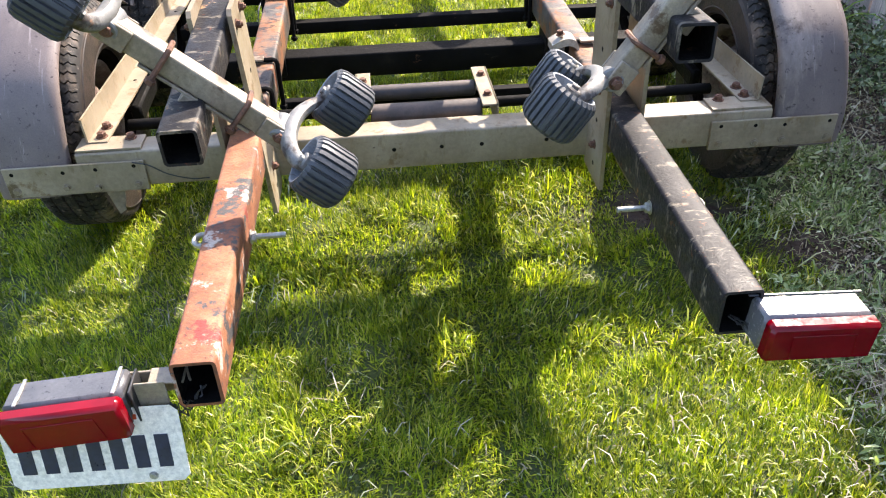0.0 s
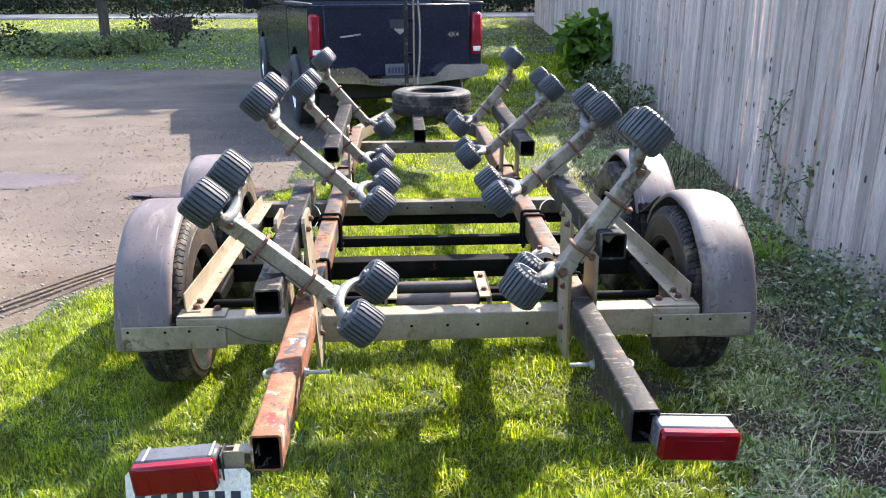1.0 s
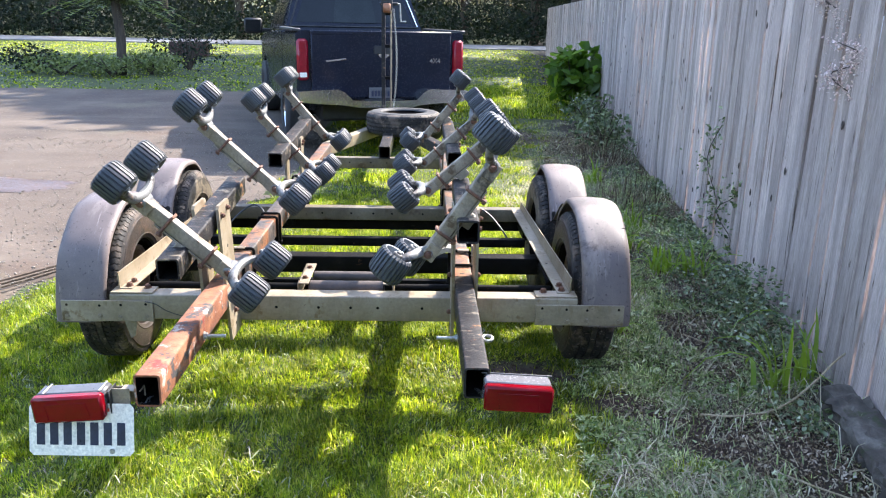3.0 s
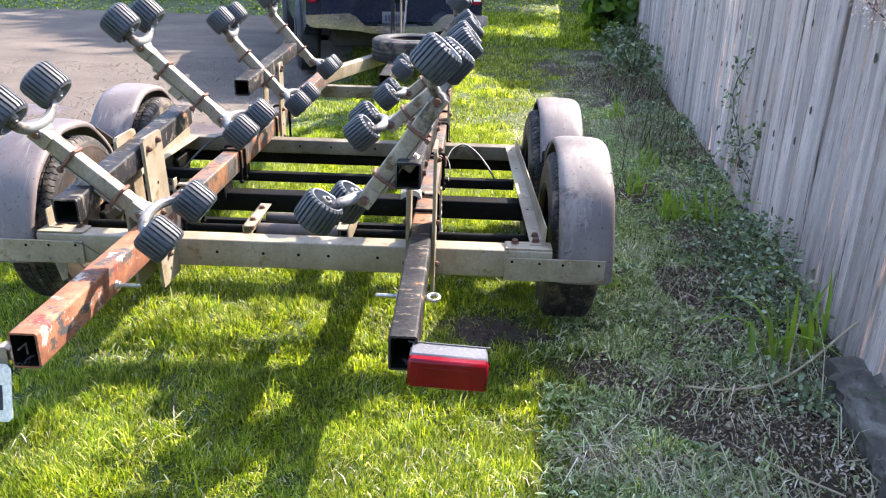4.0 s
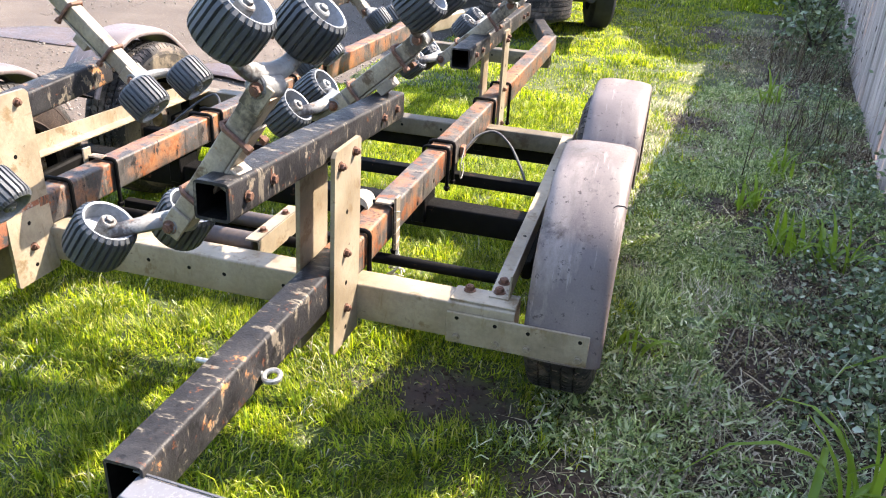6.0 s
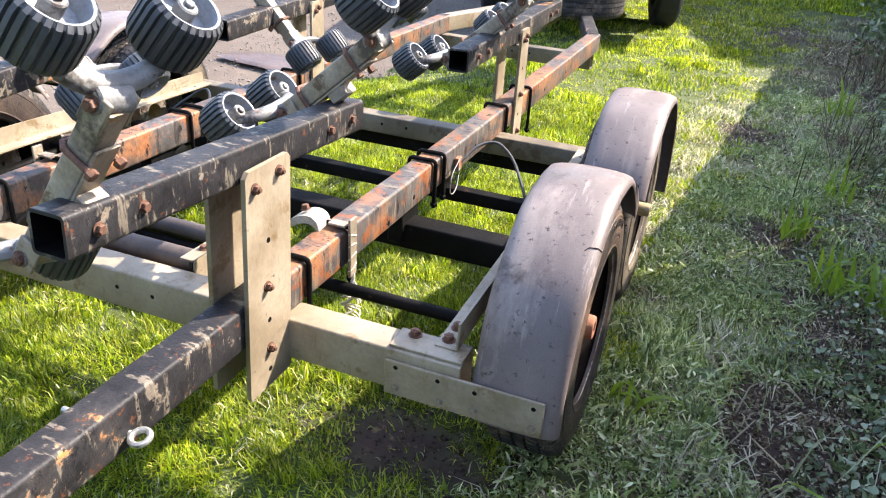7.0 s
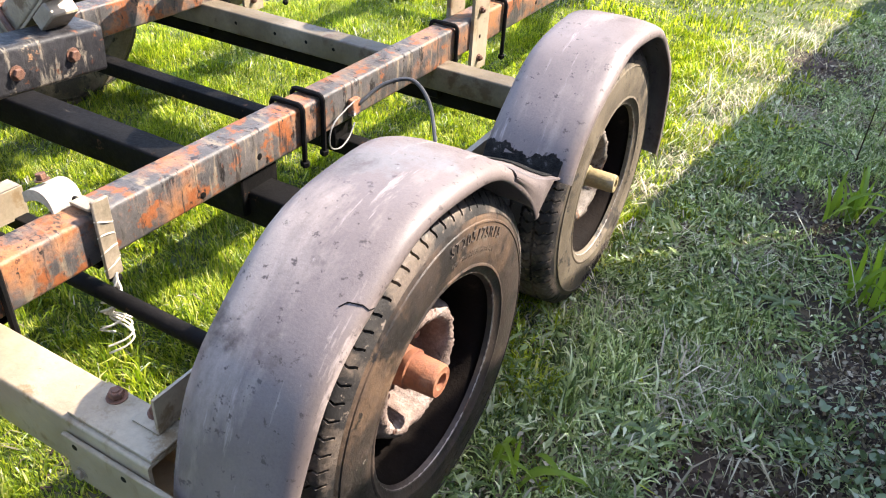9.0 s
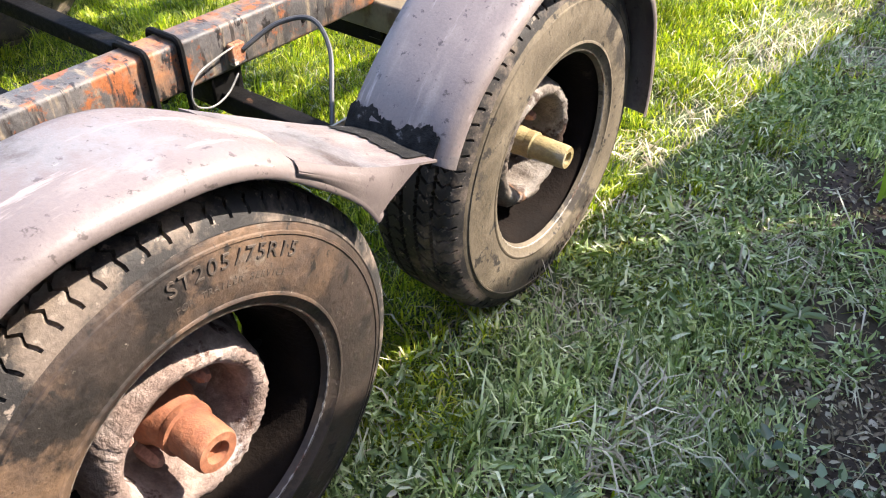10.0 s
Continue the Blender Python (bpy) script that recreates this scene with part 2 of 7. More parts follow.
lamp_grey = surface("grey_lamp_housing", [(0.3, (0.115, 0.112, 0.12)), (0.7, (0.15, 0.147, 0.155))], 6, 0.22, 0.0, 0.03, 120, grain=0.25)
plate_ink = surface("navy_plate_ink", [(0.3, (0.015, 0.02, 0.05)), (0.7, (0.03, 0.035, 0.07))], 20, 0.4, 0, 0, 90)
wire_black = surface("black_cable", [(0.3, (0.015, 0.015, 0.016)), (0.7, (0.04, 0.04, 0.042))], 20, 0.5, 0, 0, 90)
wire_white = surface("grimy_white_cord", [(0.3, (0.456, 0.396, 0.3)), (0.7, (0.72, 0.672, 0.575))], 30, 0.8, 0, 0.2, 200)
wire_grey = surface("grimy_grey_wire", [(0.3, (0.10, 0.095, 0.085)), (0.7, (0.22, 0.21, 0.19))], 30, 0.6, 0, 0.1, 200)
fence_wood = surface("weathered_cedar", [(0.25, (0.31, 0.248, 0.218)), (0.5, (0.49, 0.40, 0.355)), (0.75, (0.63, 0.525, 0.47))], 2.2, 0.85, 0, 0.5, 26,
                     [((0.66, 0.55, 0.48), 1.4, 0.56, 0.14, (7, 7, 0.5)), ((0.23, 0.175, 0.15), 1.3, 0.54, 0.16, (6, 6, 0.45)), ((0.11, 0.078, 0.062), 1.7, 0.60, 0.06, (9, 9, 0.6)), ((0.07, 0.045, 0.034), 3.2, 0.66, 0.04, (7, 7, 0.8))], stretch=(6, 6, 0.6), spec=0.2, jitter=0.24)
truck_paint = surface("dark_blue_truck_paint", [(0.3, (0.008, 0.010, 0.019)), (0.7, (0.013, 0.016, 0.028))], 3, 0.24, 0.0, 0.0, 60, spec=0.2, grain=0.2)
truck_paint.node_tree.nodes["Principled BSDF"].inputs["Coat Weight"].default_value = 0.12
chrome = surface("dusty_chrome", [(0.3, (0.55, 0.55, 0.55)), (0.7, (0.72, 0.72, 0.71))], 5, 0.18, 1.0, 0.02, 60)
black_trim = surface("black_trim_plastic", [(0.3, (0.012, 0.012, 0.013)), (0.7, (0.03, 0.03, 0.032))], 12, 0.6, 0, 0.1, 90)
glass_dark = surface("tinted_glass", [(0.3, (0.008, 0.010, 0.012)), (0.7, (0.014, 0.017, 0.02))], 2, 0.06, 0, 0, 60, spec=0.3)
white_paint = surface("white_siding_paint", [(0.3, (0.70, 0.72, 0.76)), (0.7, (0.80, 0.81, 0.83))], 2, 0.6, 0, 0.05, 60)
concrete = surface("mossy_concrete", [(0.3, (0.035, 0.03, 0.024)), (0.5, (0.085, 0.072, 0.058)), (0.75, (0.20, 0.178, 0.15))], 9, 0.9, 0, 0.6, 70, [((0.0425, 0.0585, 0.017), 7, 0.58, 0.08)])
bark = surface("grey_brown_bark", [(0.3, (0.033, 0.0234, 0.0175)), (0.7, (0.0935, 0.0702, 0.0525))], 6, 0.9, 0, 0.6, 30, stretch=(4, 4, 0.6))
dry_stem = surface("dry_stem", [(0.3, (0.25, 0.19, 0.11)), (0.7, (0.46, 0.38, 0.24))], 30, 0.8, 0, 0.2, 160)
terracotta = surface("brown_planter_wood", [(0.3, (0.05, 0.025, 0.02)), (0.7, (0.10, 0.05, 0.038))], 8, 0.8, 0, 0.3, 60)

soil = surface("soil_and_thatch", [(0.25, (0.014, 0.0072, 0.0045)), (0.45, (0.030, 0.0155, 0.0095)), (0.6, (0.044, 0.024, 0.0145)), (0.8, (0.068, 0.040, 0.025))], 3.0, 0.95, 0, 0.9, 55,
               [((0.1178, 0.0762, 0.0439), 22, 0.58, 0.06), ((0.0236, 0.0142, 0.0085), 14, 0.62, 0.05)])
gravel = surface("gravel_and_mud", [(0.25, (0.042, 0.028, 0.020)), (0.5, (0.086, 0.063, 0.046)), (0.75, (0.14, 0.109, 0.083))], 0.8, 0.9, 0, 0.9, 36,
                 [((0.075, 0.046, 0.029), 0.5, 0.56, 0.10), ((0.14, 0.118, 0.075), 0.35, 0.58, 0.10), ((0.20, 0.162, 0.125), 45, 0.60, 0.05), ((0.05, 0.034, 0.024), 30, 0.61, 0.05)])
turf_nt = soil.node_tree
turf_b = turf_nt.nodes["Principled BSDF"]
turf_mask = turf_nt.nodes.new("ShaderNodeAttribute")
turf_mask.attribute_name = "turf"
turf_noise = noise_node(turf_nt, 18, 6, 0.7, turf_nt.nodes.new("ShaderNodeTexCoord").outputs["Object"])
turf_col = ramp_node(turf_nt, [(0.3, (0.018, 0.028, 0.006)), (0.5, (0.042, 0.060, 0.010)), (0.7, (0.095, 0.10, 0.03))])
turf_nt.links.new(turf_noise.outputs["Fac"], turf_col.inputs["Fac"])
turf_nt.links.new(mix_node(turf_nt, turf_mask.outputs["Fac"], turf_b.inputs["Base Color"].links[0].from_socket, turf_col.outputs["Color"]), turf_b.inputs["Base Color"])
asphalt = surface("old_asphalt", [(0.3, (0.13, 0.13, 0.135)), (0.7, (0.20, 0.20, 0.205))], 2, 0.85, 0, 0.2, 40)
mud = surface("wet_mud", [(0.3, (0.055, 0.030, 0.018)), (0.7, (0.11, 0.064, 0.04))], 3, 0.4, 0, 0.1, 30)
clod = surface("crumbled_soil", [(0.3, (0.022, 0.012, 0.008)), (0.62, (0.055, 0.032, 0.022)), (0.72, (0.17, 0.13, 0.10))], 20, 0.95, 0, 0.2, 60)
stone = surface("small_stones", [(0.3, (0.12, 0.10, 0.082)), (0.7, (0.26, 0.23, 0.195))], 9, 0.9, 0, 0.2, 60)

grass_mat = leafy("lawn_grass", [(0.0, (0.036, 0.070, 0.006)), (0.3, (0.13, 0.21, 0.012)), (0.65, (0.28, 0.36, 0.022)), (0.9, (0.42, 0.46, 0.045)), (1.0, (0.58, 0.53, 0.25))], 0.5, 0.42, 0.4, 5.0, (0.44, 1.40))
# Paler than the lawn: brightness for the fence's shaded strip is in these colours.
weedy_mat = leafy("shade_lifted_weedy_grass", [(0.0, (0.055, 0.095, 0.022)), (0.35, (0.18, 0.27, 0.08)), (0.65, (0.38, 0.47, 0.20)), (0.9, (0.62, 0.69, 0.42)), (1.0, (0.84, 0.84, 0.68))], 0.3, 0.38, 0.6, 7.0, (0.5, 1.4))
straw_mat = leafy("dead_grass_litter", [(0.0, (0.11, 0.085, 0.06)), (0.35, (0.30, 0.26, 0.20)), (0.65, (0.54, 0.50, 0.42)), (0.8, (0.20, 0.25, 0.11)), (0.95, (0.34, 0.39, 0.23)), (1.0, (0.70, 0.66, 0.57))], 0.2, 0.6, 0.4)
weed_mat = leafy("weed_leaves", [(0.0, (0.07, 0.12, 0.035)), (0.35, (0.20, 0.29, 0.10)), (0.7, (0.40, 0.48, 0.25)), (0.9, (0.56, 0.60, 0.43)), (1.0, (0.74, 0.76, 0.66))], 0.3, 0.35, 0.7)
ivy_mat = leafy("ground_ivy_leaves", [(0.0, (0.05, 0.085, 0.04)), (0.5, (0.12, 0.165, 0.085)), (0.85, (0.24, 0.30, 0.19)), (1.0, (0.50, 0.54, 0.44))], 0.25, 0.35, 0.6)
litter_mat = leafy("leaf_litter", [(0.0, (0.055, 0.037, 0.026)), (0.4, (0.155, 0.115, 0.085)), (0.75, (0.31, 0.255, 0.205)), (1.0, (0.56, 0.50, 0.44))], 0.15, 0.8, 0.2)
lily_mat = leafy("iris_blades", [(0.0, (0.10, 0.18, 0.03)), (0.6, (0.22, 0.33, 0.05)), (1.0, (0.42, 0.48, 0.12))], 0.5, 0.4, 0.4)
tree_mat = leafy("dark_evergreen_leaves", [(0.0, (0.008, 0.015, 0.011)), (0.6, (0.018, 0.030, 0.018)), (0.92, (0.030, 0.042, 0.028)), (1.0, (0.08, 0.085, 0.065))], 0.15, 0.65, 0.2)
tree_light = leafy("spring_tree_leaves", [(0.0, (0.15, 0.145, 0.12)), (0.5, (0.36, 0.34, 0.31)), (1.0, (0.74, 0.70, 0.68))], 0.3, 0.5, 0.4)
bright_leaf = leafy("bright_shrub_leaves", [(0.0, (0.05, 0.11, 0.02)), (0.7, (0.10, 0.20, 0.03)), (1.0, (0.22, 0.34, 0.06))], 0.5, 0.4, 0.5)
palm_mat = leafy("palm_fronds", [(0.0, (0.07, 0.10, 0.04)), (1.0, (0.22, 0.26, 0.14))], 0.4, 0.55, 0.3)
pink_mat = leafy("pale_dry_blossom", [(0.0, (0.60, 0.43, 0.45)), (1.0, (0.84, 0.72, 0.74))], 0.08, 0.7, 0.2)


# ---- mesh helpers ----
class Shape:
    """Gathers vertices and faces of one part."""

    def __init__(self):
        self.v, self.f = [], []

    def add(self, verts, faces, m=None):
        k = len(self.v)
        self.v += [tuple(m @ Vector(p)) if m else tuple(p) for p in verts]
        self.f += [tuple(i + k for i in f) for f in faces]
        return self

    def box(self, size, m=None, bevel=0.003):
        hx, hy, hz = (s / 2 for s in size)
        b = min(bevel, hx * 0.45, hy * 0.45, hz * 0.45)
        vs, at = [], {}
        for sx in (-1, 1):
            for sy in (-1, 1):
                for sz in (-1, 1):
                    for a in range(3):
                        p = [sx * (hx - b), sy * (hy - b), sz * (hz - b)]
                        p[a] = (sx * hx, sy * hy, sz * hz)[a]
                        at[sx, sy, sz, a] = len(vs)
                        vs.append(p)
        fs = []
        for a in range(3):
            u, w = (a + 1) % 3, (a + 2) % 3
            for s in (-1, 1):
                loop = []
                for su, sw in ((-1, -1), (1, -1), (1, 1), (-1, 1)):
                    k = [0, 0, 0]
                    k[a], k[u], k[w] = s, su, sw
                    loop.append(at[(*k, a)])
                fs.append(loop if s > 0 else loop[::-1])
                for s2 in (-1, 1):
                    k1, k2 = [0, 0, 0], [0, 0, 0]
                    k1[a] = k2[a] = s
                    k1[u] = k2[u] = s2
                    k1[w], k2[w] = -1, 1
                    q = [at[(*k1, a)], at[(*k2, a)], at[(*k2, u)], at[(*k1, u)]]
                    fs.append(q if s * s2 < 0 else q[::-1])
        for sx in (-1, 1):
            for sy in (-1, 1):
                for sz in (-1, 1):
                    t = [at[sx, sy, sz, a] for a in range(3)]
                    fs.append(t if sx * sy * sz > 0 else t[::-1])
        return self.add(vs, fs, m)

    def lathe(self, profile, n=32, m=None, closed=False):
        """Turns (radius, height) round z."""
        vs, fs = [], []
        for i in range(n):
            a = 2 * math.pi * i / n
            vs += [(r * math.cos(a), r * math.sin(a), h) for r, h in profile]
        k = len(profile)
        for i in range(n):
            j = (i + 1) % n
            for q in range(k if closed else k - 1):
                q2 = (q + 1) % k
                fs.append((i * k + q, j * k + q, j * k + q2, i * k + q2))
        return self.add(vs, fs, m)

    def rod(self, a, b, r, n=12, cap=True, r2=None):
        a, b = Vector(a), Vector(b)
        d = (b - a).length
        m = Matrix.Translation(a) @ (b - a).to_track_quat("Z", "Y").to_matrix().to_4x4()
        r2 = r if r2 is None else r2
        prof = [(r, 0), (r2, d)]
        if cap:
            c = min(r, r2, d) * 0.15
            prof = [(0.0001, 0), (r - c, 0), (r, c), (r2, d - c), (r2 - c, d), (0.0001, d)]
        return self.lathe(prof, n, m)

    def sweep(self, path, r, n=8, taper=None, squash=1.0):
        """A round bar along a path of points."""
        path = [Vector(p) for p in path]
        vs, fs, up = [], [], None
        for i, p in enumerate(path):
            t = (path[min(i + 1, len(path) - 1)] - path[max(i - 1, 0)]).normalized()
            if up is None:
                up = t.orthogonal().normalized()
            up = (up - t * up.dot(t)).normalized()
            side = t.cross(up)
            rr = r * (taper(i / (len(path) - 1)) if taper else 1)
            vs += [tuple(p + up * (rr * math.cos(2 * math.pi * k / n)) + side * (rr * squash * math.sin(2 * math.pi * k / n))) for k in range(n)]
        for i in range(len(path) - 1):
            for k in range(n):
                fs.append((i * n + k, i * n + (k + 1) % n, (i + 1) * n + (k + 1) % n, (i + 1) * n + k))
        fs.append(tuple(range(n))[::-1])
        fs.append(tuple((len(path) - 1) * n + k for k in range(n)))
        return self.add(vs, fs)

    def bolt(self, p, axis, r=0.011, h=0.009, shank=0.0):
        """A hexagon head at p that faces along axis."""
        a = Vector(p)
        d = Vector(axis).normalized()
        self.rod(a, a + d * 0.002, r * 1.35, 14)
        self.rod(a + d * 0.002, a + d * (0.002 + h), r, 6)
        if shank:
            self.rod(a + d * h, a + d * (h + shank), r * 0.55, 8)
        return self

    def hollow(self, a, b, w, h, wall=0.006, r=0.009, up=(0, 0, 1)):
        """A rectangular tube with rounded corners and open ends: w across, h along up."""
        a, b = Vector(a), Vector(b)
        t = (b - a).normalized()
        side = t.cross(Vector(up)).normalized()
        u = side.cross(t)
        def loop(p, dw, rr):
            out = []
            for sx, sz, a0 in ((1, 1, 0), (-1, 1, 90), (-1, -1, 180), (1, -1, 270)):
                for da in (0, 30, 60, 90):
                    an = radians(a0 + da)
                    out.append(p + side * (sx * (w / 2 - dw - rr) + rr * math.cos(an)) + u * (sz * (h / 2 - dw - rr) + rr * math.sin(an)))
            return out
        n = 16
        vs = loop(a, 0, r) + loop(b, 0, r) + loop(a, wall, r * 0.5) + loop(b, wall, r * 0.5)
        fs = []
        for k in range(n):
            j = (k + 1) % n
            fs += [(k, j, n + j, n + k), (2 * n + j, 2 * n + k, 3 * n + k, 3 * n + j), (j, k, 2 * n + k, 2 * n + j), (n + k, n + j, 3 * n + j, 3 * n + k)]
        return self.add(vs, fs)

    def slab(self, outline, thick, m=None):
        """A flat outline (x, y) given thickness along z, centred."""
        n = len(outline)
        vs = [(x, y, -thick / 2) for x, y in outline] + [(x, y, thick / 2) for x, y in outline]
        fs = [tuple(range(n))[::-1], tuple(range(n, 2 * n))] + [(k, (k + 1) % n, n + (k + 1) % n, n + k) for k in range(n)]
        return self.add(vs, fs, m)

    def mesh(self, name, mat, smooth=True, angle=38):
        me = bpy.data.meshes.new(name)
        me.from_pydata(self.v, [], self.f)
        me.materials.append(mat)
        if smooth:
            me.polygons.foreach_set("use_smooth", [True] * len(me.polygons))
            me.set_sharp_from_angle(angle=radians(angle))
        me.update()
        return me


def part(name, shape, mat, parent, label="", m=None, smooth=True, angle=38):
    ob = new(name, shape.mesh(name, mat, smooth, angle) if isinstance(shape, Shape) else shape)
    ob.parent = parent
    if m is not None:
        ob.matrix_basis = m
    return tagged(ob, label)


def thing(name, label, category, m=None, group="", kind=""):
    ob = new(name)
    ob.empty_display_size = 0.1
    if m is not None:
        ob.matrix_basis = m
    return tagged(ob, label, category, group, kind)


def flat_mesh(name, verts, faces, mat):
    """A large mesh from arrays: verts (n, 3), faces (m, 3 or 4)."""
    me = bpy.data.meshes.new(name)
    verts, faces = np.asarray(verts, np.float32), np.asarray(faces, np.int32)
    k = faces.shape[1]
    me.vertices.add(len(verts))
    me.vertices.foreach_set("co", verts.ravel())
    me.loops.add(faces.size)
    me.loops.foreach_set("vertex_index", faces.ravel())
    me.polygons.add(len(faces))
    me.polygons.foreach_set("loop_start", np.arange(0, faces.size, k, dtype=np.int32))
    me.update(calc_edges=True)
    me.validate()
    me.materials.append(mat)
    return me


BOLTS = {}


def bolt_part(parent, p, axis, mat, r=0.011, h=0.009, shank=0.0, name="bolt"):
    """One bolt head as a part of its own; alike ones share a mesh."""
    key = (mat.name, r, h, shank)
    if key not in BOLTS:
        BOLTS[key] = Shape().bolt((0, 0, 0), (0, 0, 1), r, h, shank).mesh("bolt", mat)
    q = Vector(axis).to_track_quat("Z", "Y").to_matrix().to_4x4()
    return part(name, BOLTS[key], None, parent, "", Matrix.Translation(p) @ q)


def hole_part(parent, p, axis, r=0.0065):
    """A drilled hole, seen as a dark shallow disc."""
    key = ("hole", r)
    if key not in BOLTS:
        BOLTS[key] = Shape().lathe([(0.0001, 0.0006), (r * 0.9, 0.0006), (r, 0.0)], 12).mesh("bolt_hole", dark_steel)
    q = Vector(axis).to_track_quat("Z", "Y").to_matrix().to_4x4()
    return part("bolt_hole", BOLTS[key], None, parent, "", Matrix.Translation(p) @ q)


def spline(pts, k):
    """A smooth curve through the points, k steps from one to the next."""
    p = [Vector(q) for q in pts]
    p = [p[0] * 2 - p[1]] + p + [p[-1] * 2 - p[-2]]
    out = []
    for i in range(1, len(p) - 2):
        for j in range(k):
            t = j / k
            out.append(0.5 * (2 * p[i] + (p[i + 1] - p[i - 1]) * t + (2 * p[i - 1] - 5 * p[i] + 4 * p[i + 1] - p[i + 2]) * t ** 2 + (3 * p[i] - p[i - 1] - 3 * p[i + 1] + p[i + 2]) * t ** 3))
    return out + [p[-2]]


def frame_axes(origin, ex, ey):
    """A pose with its x along ex and its y near ey."""
    ex = Vector(ex).normalized()
    ez = ex.cross(Vector(ey)).normalized()
    ey = ez.cross(ex)
    m = Matrix.Identity(4)
    for i, a in enumerate((ex, ey, ez)):
        m[0][i], m[1][i], m[2][i] = a
    m.translation = origin
    return m


# ---- ground, driveway, road ----
# bare earth: x, y and the two half widths
DIRT = ((0.74, 0.16, 0.34, 0.20), (1.07, -0.09, 0.26, 0.18), (1.55, -0.35, 0.42, 0.30), (1.75, 0.65, 0.30, 0.34), (1.66, 2.1, 0.22, 0.30), (1.62, 7.5, 0.35, 0.9), (-0.10, -1.25, 0.3, 0.14), (1.95, 1.35, 0.22, 0.4), (1.45, 3.6, 0.25, 0.5))
rng = np.random.default_rng(7)
GRID = rng.random((64, 64))


def vnoise(x, y, s, o=0.0):
    """Smooth value noise on arrays, 0 to 1."""
    x, y = np.asarray(x, float) / s + 17.3 + o, np.asarray(y, float) / s + 9.1 + o * 1.7
    i, j = np.floor(x).astype(int), np.floor(y).astype(int)
    fx, fy = x - i, y - j
    fx, fy = fx * fx * (3 - 2 * fx), fy * fy * (3 - 2 * fy)
    g = lambda a, b: GRID[a % 64, b % 64]
    return (g(i, j) * (1 - fx) + g(i + 1, j) * fx) * (1 - fy) + (g(i, j + 1) * (1 - fx) + g(i + 1, j + 1) * fx) * fy


def height(x, y):
    near = np.exp(-((np.asarray(x) / 30.0) ** 2 + (np.asarray(y) / 40.0) ** 2))
    return ((vnoise(x, y, 0.9) - 0.5) * 0.045 + (vnoise(x, y, 0.25, 3) - 0.5) * 0.022) * near - 0.004


def drive_edge(y):
    """The driveway's edge towards the lawn."""
    return np.interp(y, [-3, 0, 0.82, 1.38, 2.3, 3.2, 4.2, 6, 9, 13.2], [-6.5, -2.9, -2.05, -1.73, -1.42, -1.15, -0.95, -0.8, -0.9, -1.6]) + (vnoise(y, y * 0.3, 0.35, 5) - 0.5) * 0.3


xs = np.concatenate([-np.geomspace(400, 8.5, 22), np.arange(-8, 6.01, 0.09), np.geomspace(6.5, 400, 22)])
ys = np.concatenate([-np.geomspace(400, 4.5, 18), np.arange(-4, 10.01, 0.09), np.geomspace(10.5, 500, 30)])
gx, gy = np.meshgrid(xs, ys, indexing="ij")
gz = height(gx, gy)
under = (gy < 13.0) & (gy > -5.8) & (gx > -44) & (gx < drive_edge(gy) - 0.12)
gz = np.where(under, gz - 0.06, gz)
idx = np.arange(gx.size).reshape(gx.shape)
quads = np.stack([idx[:-1, :-1].ravel(), idx[1:, :-1].ravel(), idx[1:, 1:].ravel(), idx[:-1, 1:].ravel()], 1)
ground = new("ground", flat_mesh("ground", np.stack([gx.ravel(), gy.ravel(), gz.ravel()], 1), quads, soil))
ground.data.polygons.foreach_set("use_smooth", [True] * len(ground.data.polygons))
turf = ground.data.attributes.new("turf", "FLOAT", "POINT")


def turf_cover(x, y):
    """How far the ground is turf: full on the lawn, thin in the strip by the fence."""
    d = np.clip(1 - (x - 1.05 - 0.118 * y) / 0.4, 0.12, 1)
    for cx, cy, rx, ry in DIRT:
        d = d * np.clip((((x - cx) / rx) ** 2 + ((y - cy) / ry) ** 2 + (vnoise(x, y, 0.12, 4) - 0.5) * 0.9) * 1.4 - 0.35, 0.0, 1)
    return d


turf.data.foreach_set("value", turf_cover(gx.ravel(), gy.ravel()).astype(np.float32))
tagged(ground, "patchy lawn ground of soil, thatch and bare earth", "ground", kind="structure")

dy = np.concatenate([np.arange(-6, 10, 0.1), np.linspace(10, 13.2, 14)])
dk = np.concatenate([[0, 0.04], np.geomspace(0.12, 1.0, 70)])
edge = drive_edge(dy)
dx = edge[None, :] - dk[:, None] * 45
dyy = np.repeat(dy[None, :], len(dk), 0)
dz = height(dx, dyy) + np.where(dk[:, None] < 0.02, -0.03, 0.014) + (vnoise(dx, dyy, 0.12, 8) - 0.5) * 0.008
idx = np.arange(dx.size).reshape(dx.shape)
quads = np.stack([idx[1:, :-1].ravel(), idx[:-1, :-1].ravel(), idx[:-1, 1:].ravel(), idx[1:, 1:].ravel()], 1)
drive = new("driveway", flat_mesh("driveway", np.stack([dx.ravel(), dyy.ravel(), dz.ravel()], 1), quads, gravel))
tagged(drive, "pale packed gravel and mud driveway beside the lawn", "driveway", kind="structure")

road = new("road", Shape().box((600, 6.0, 0.06), pose(0, 42, 0.02, 0, 0, -2), 0.02).mesh("road", asphalt))
tagged(road, "grey asphalt road beyond the lawn", "road", kind="structure")


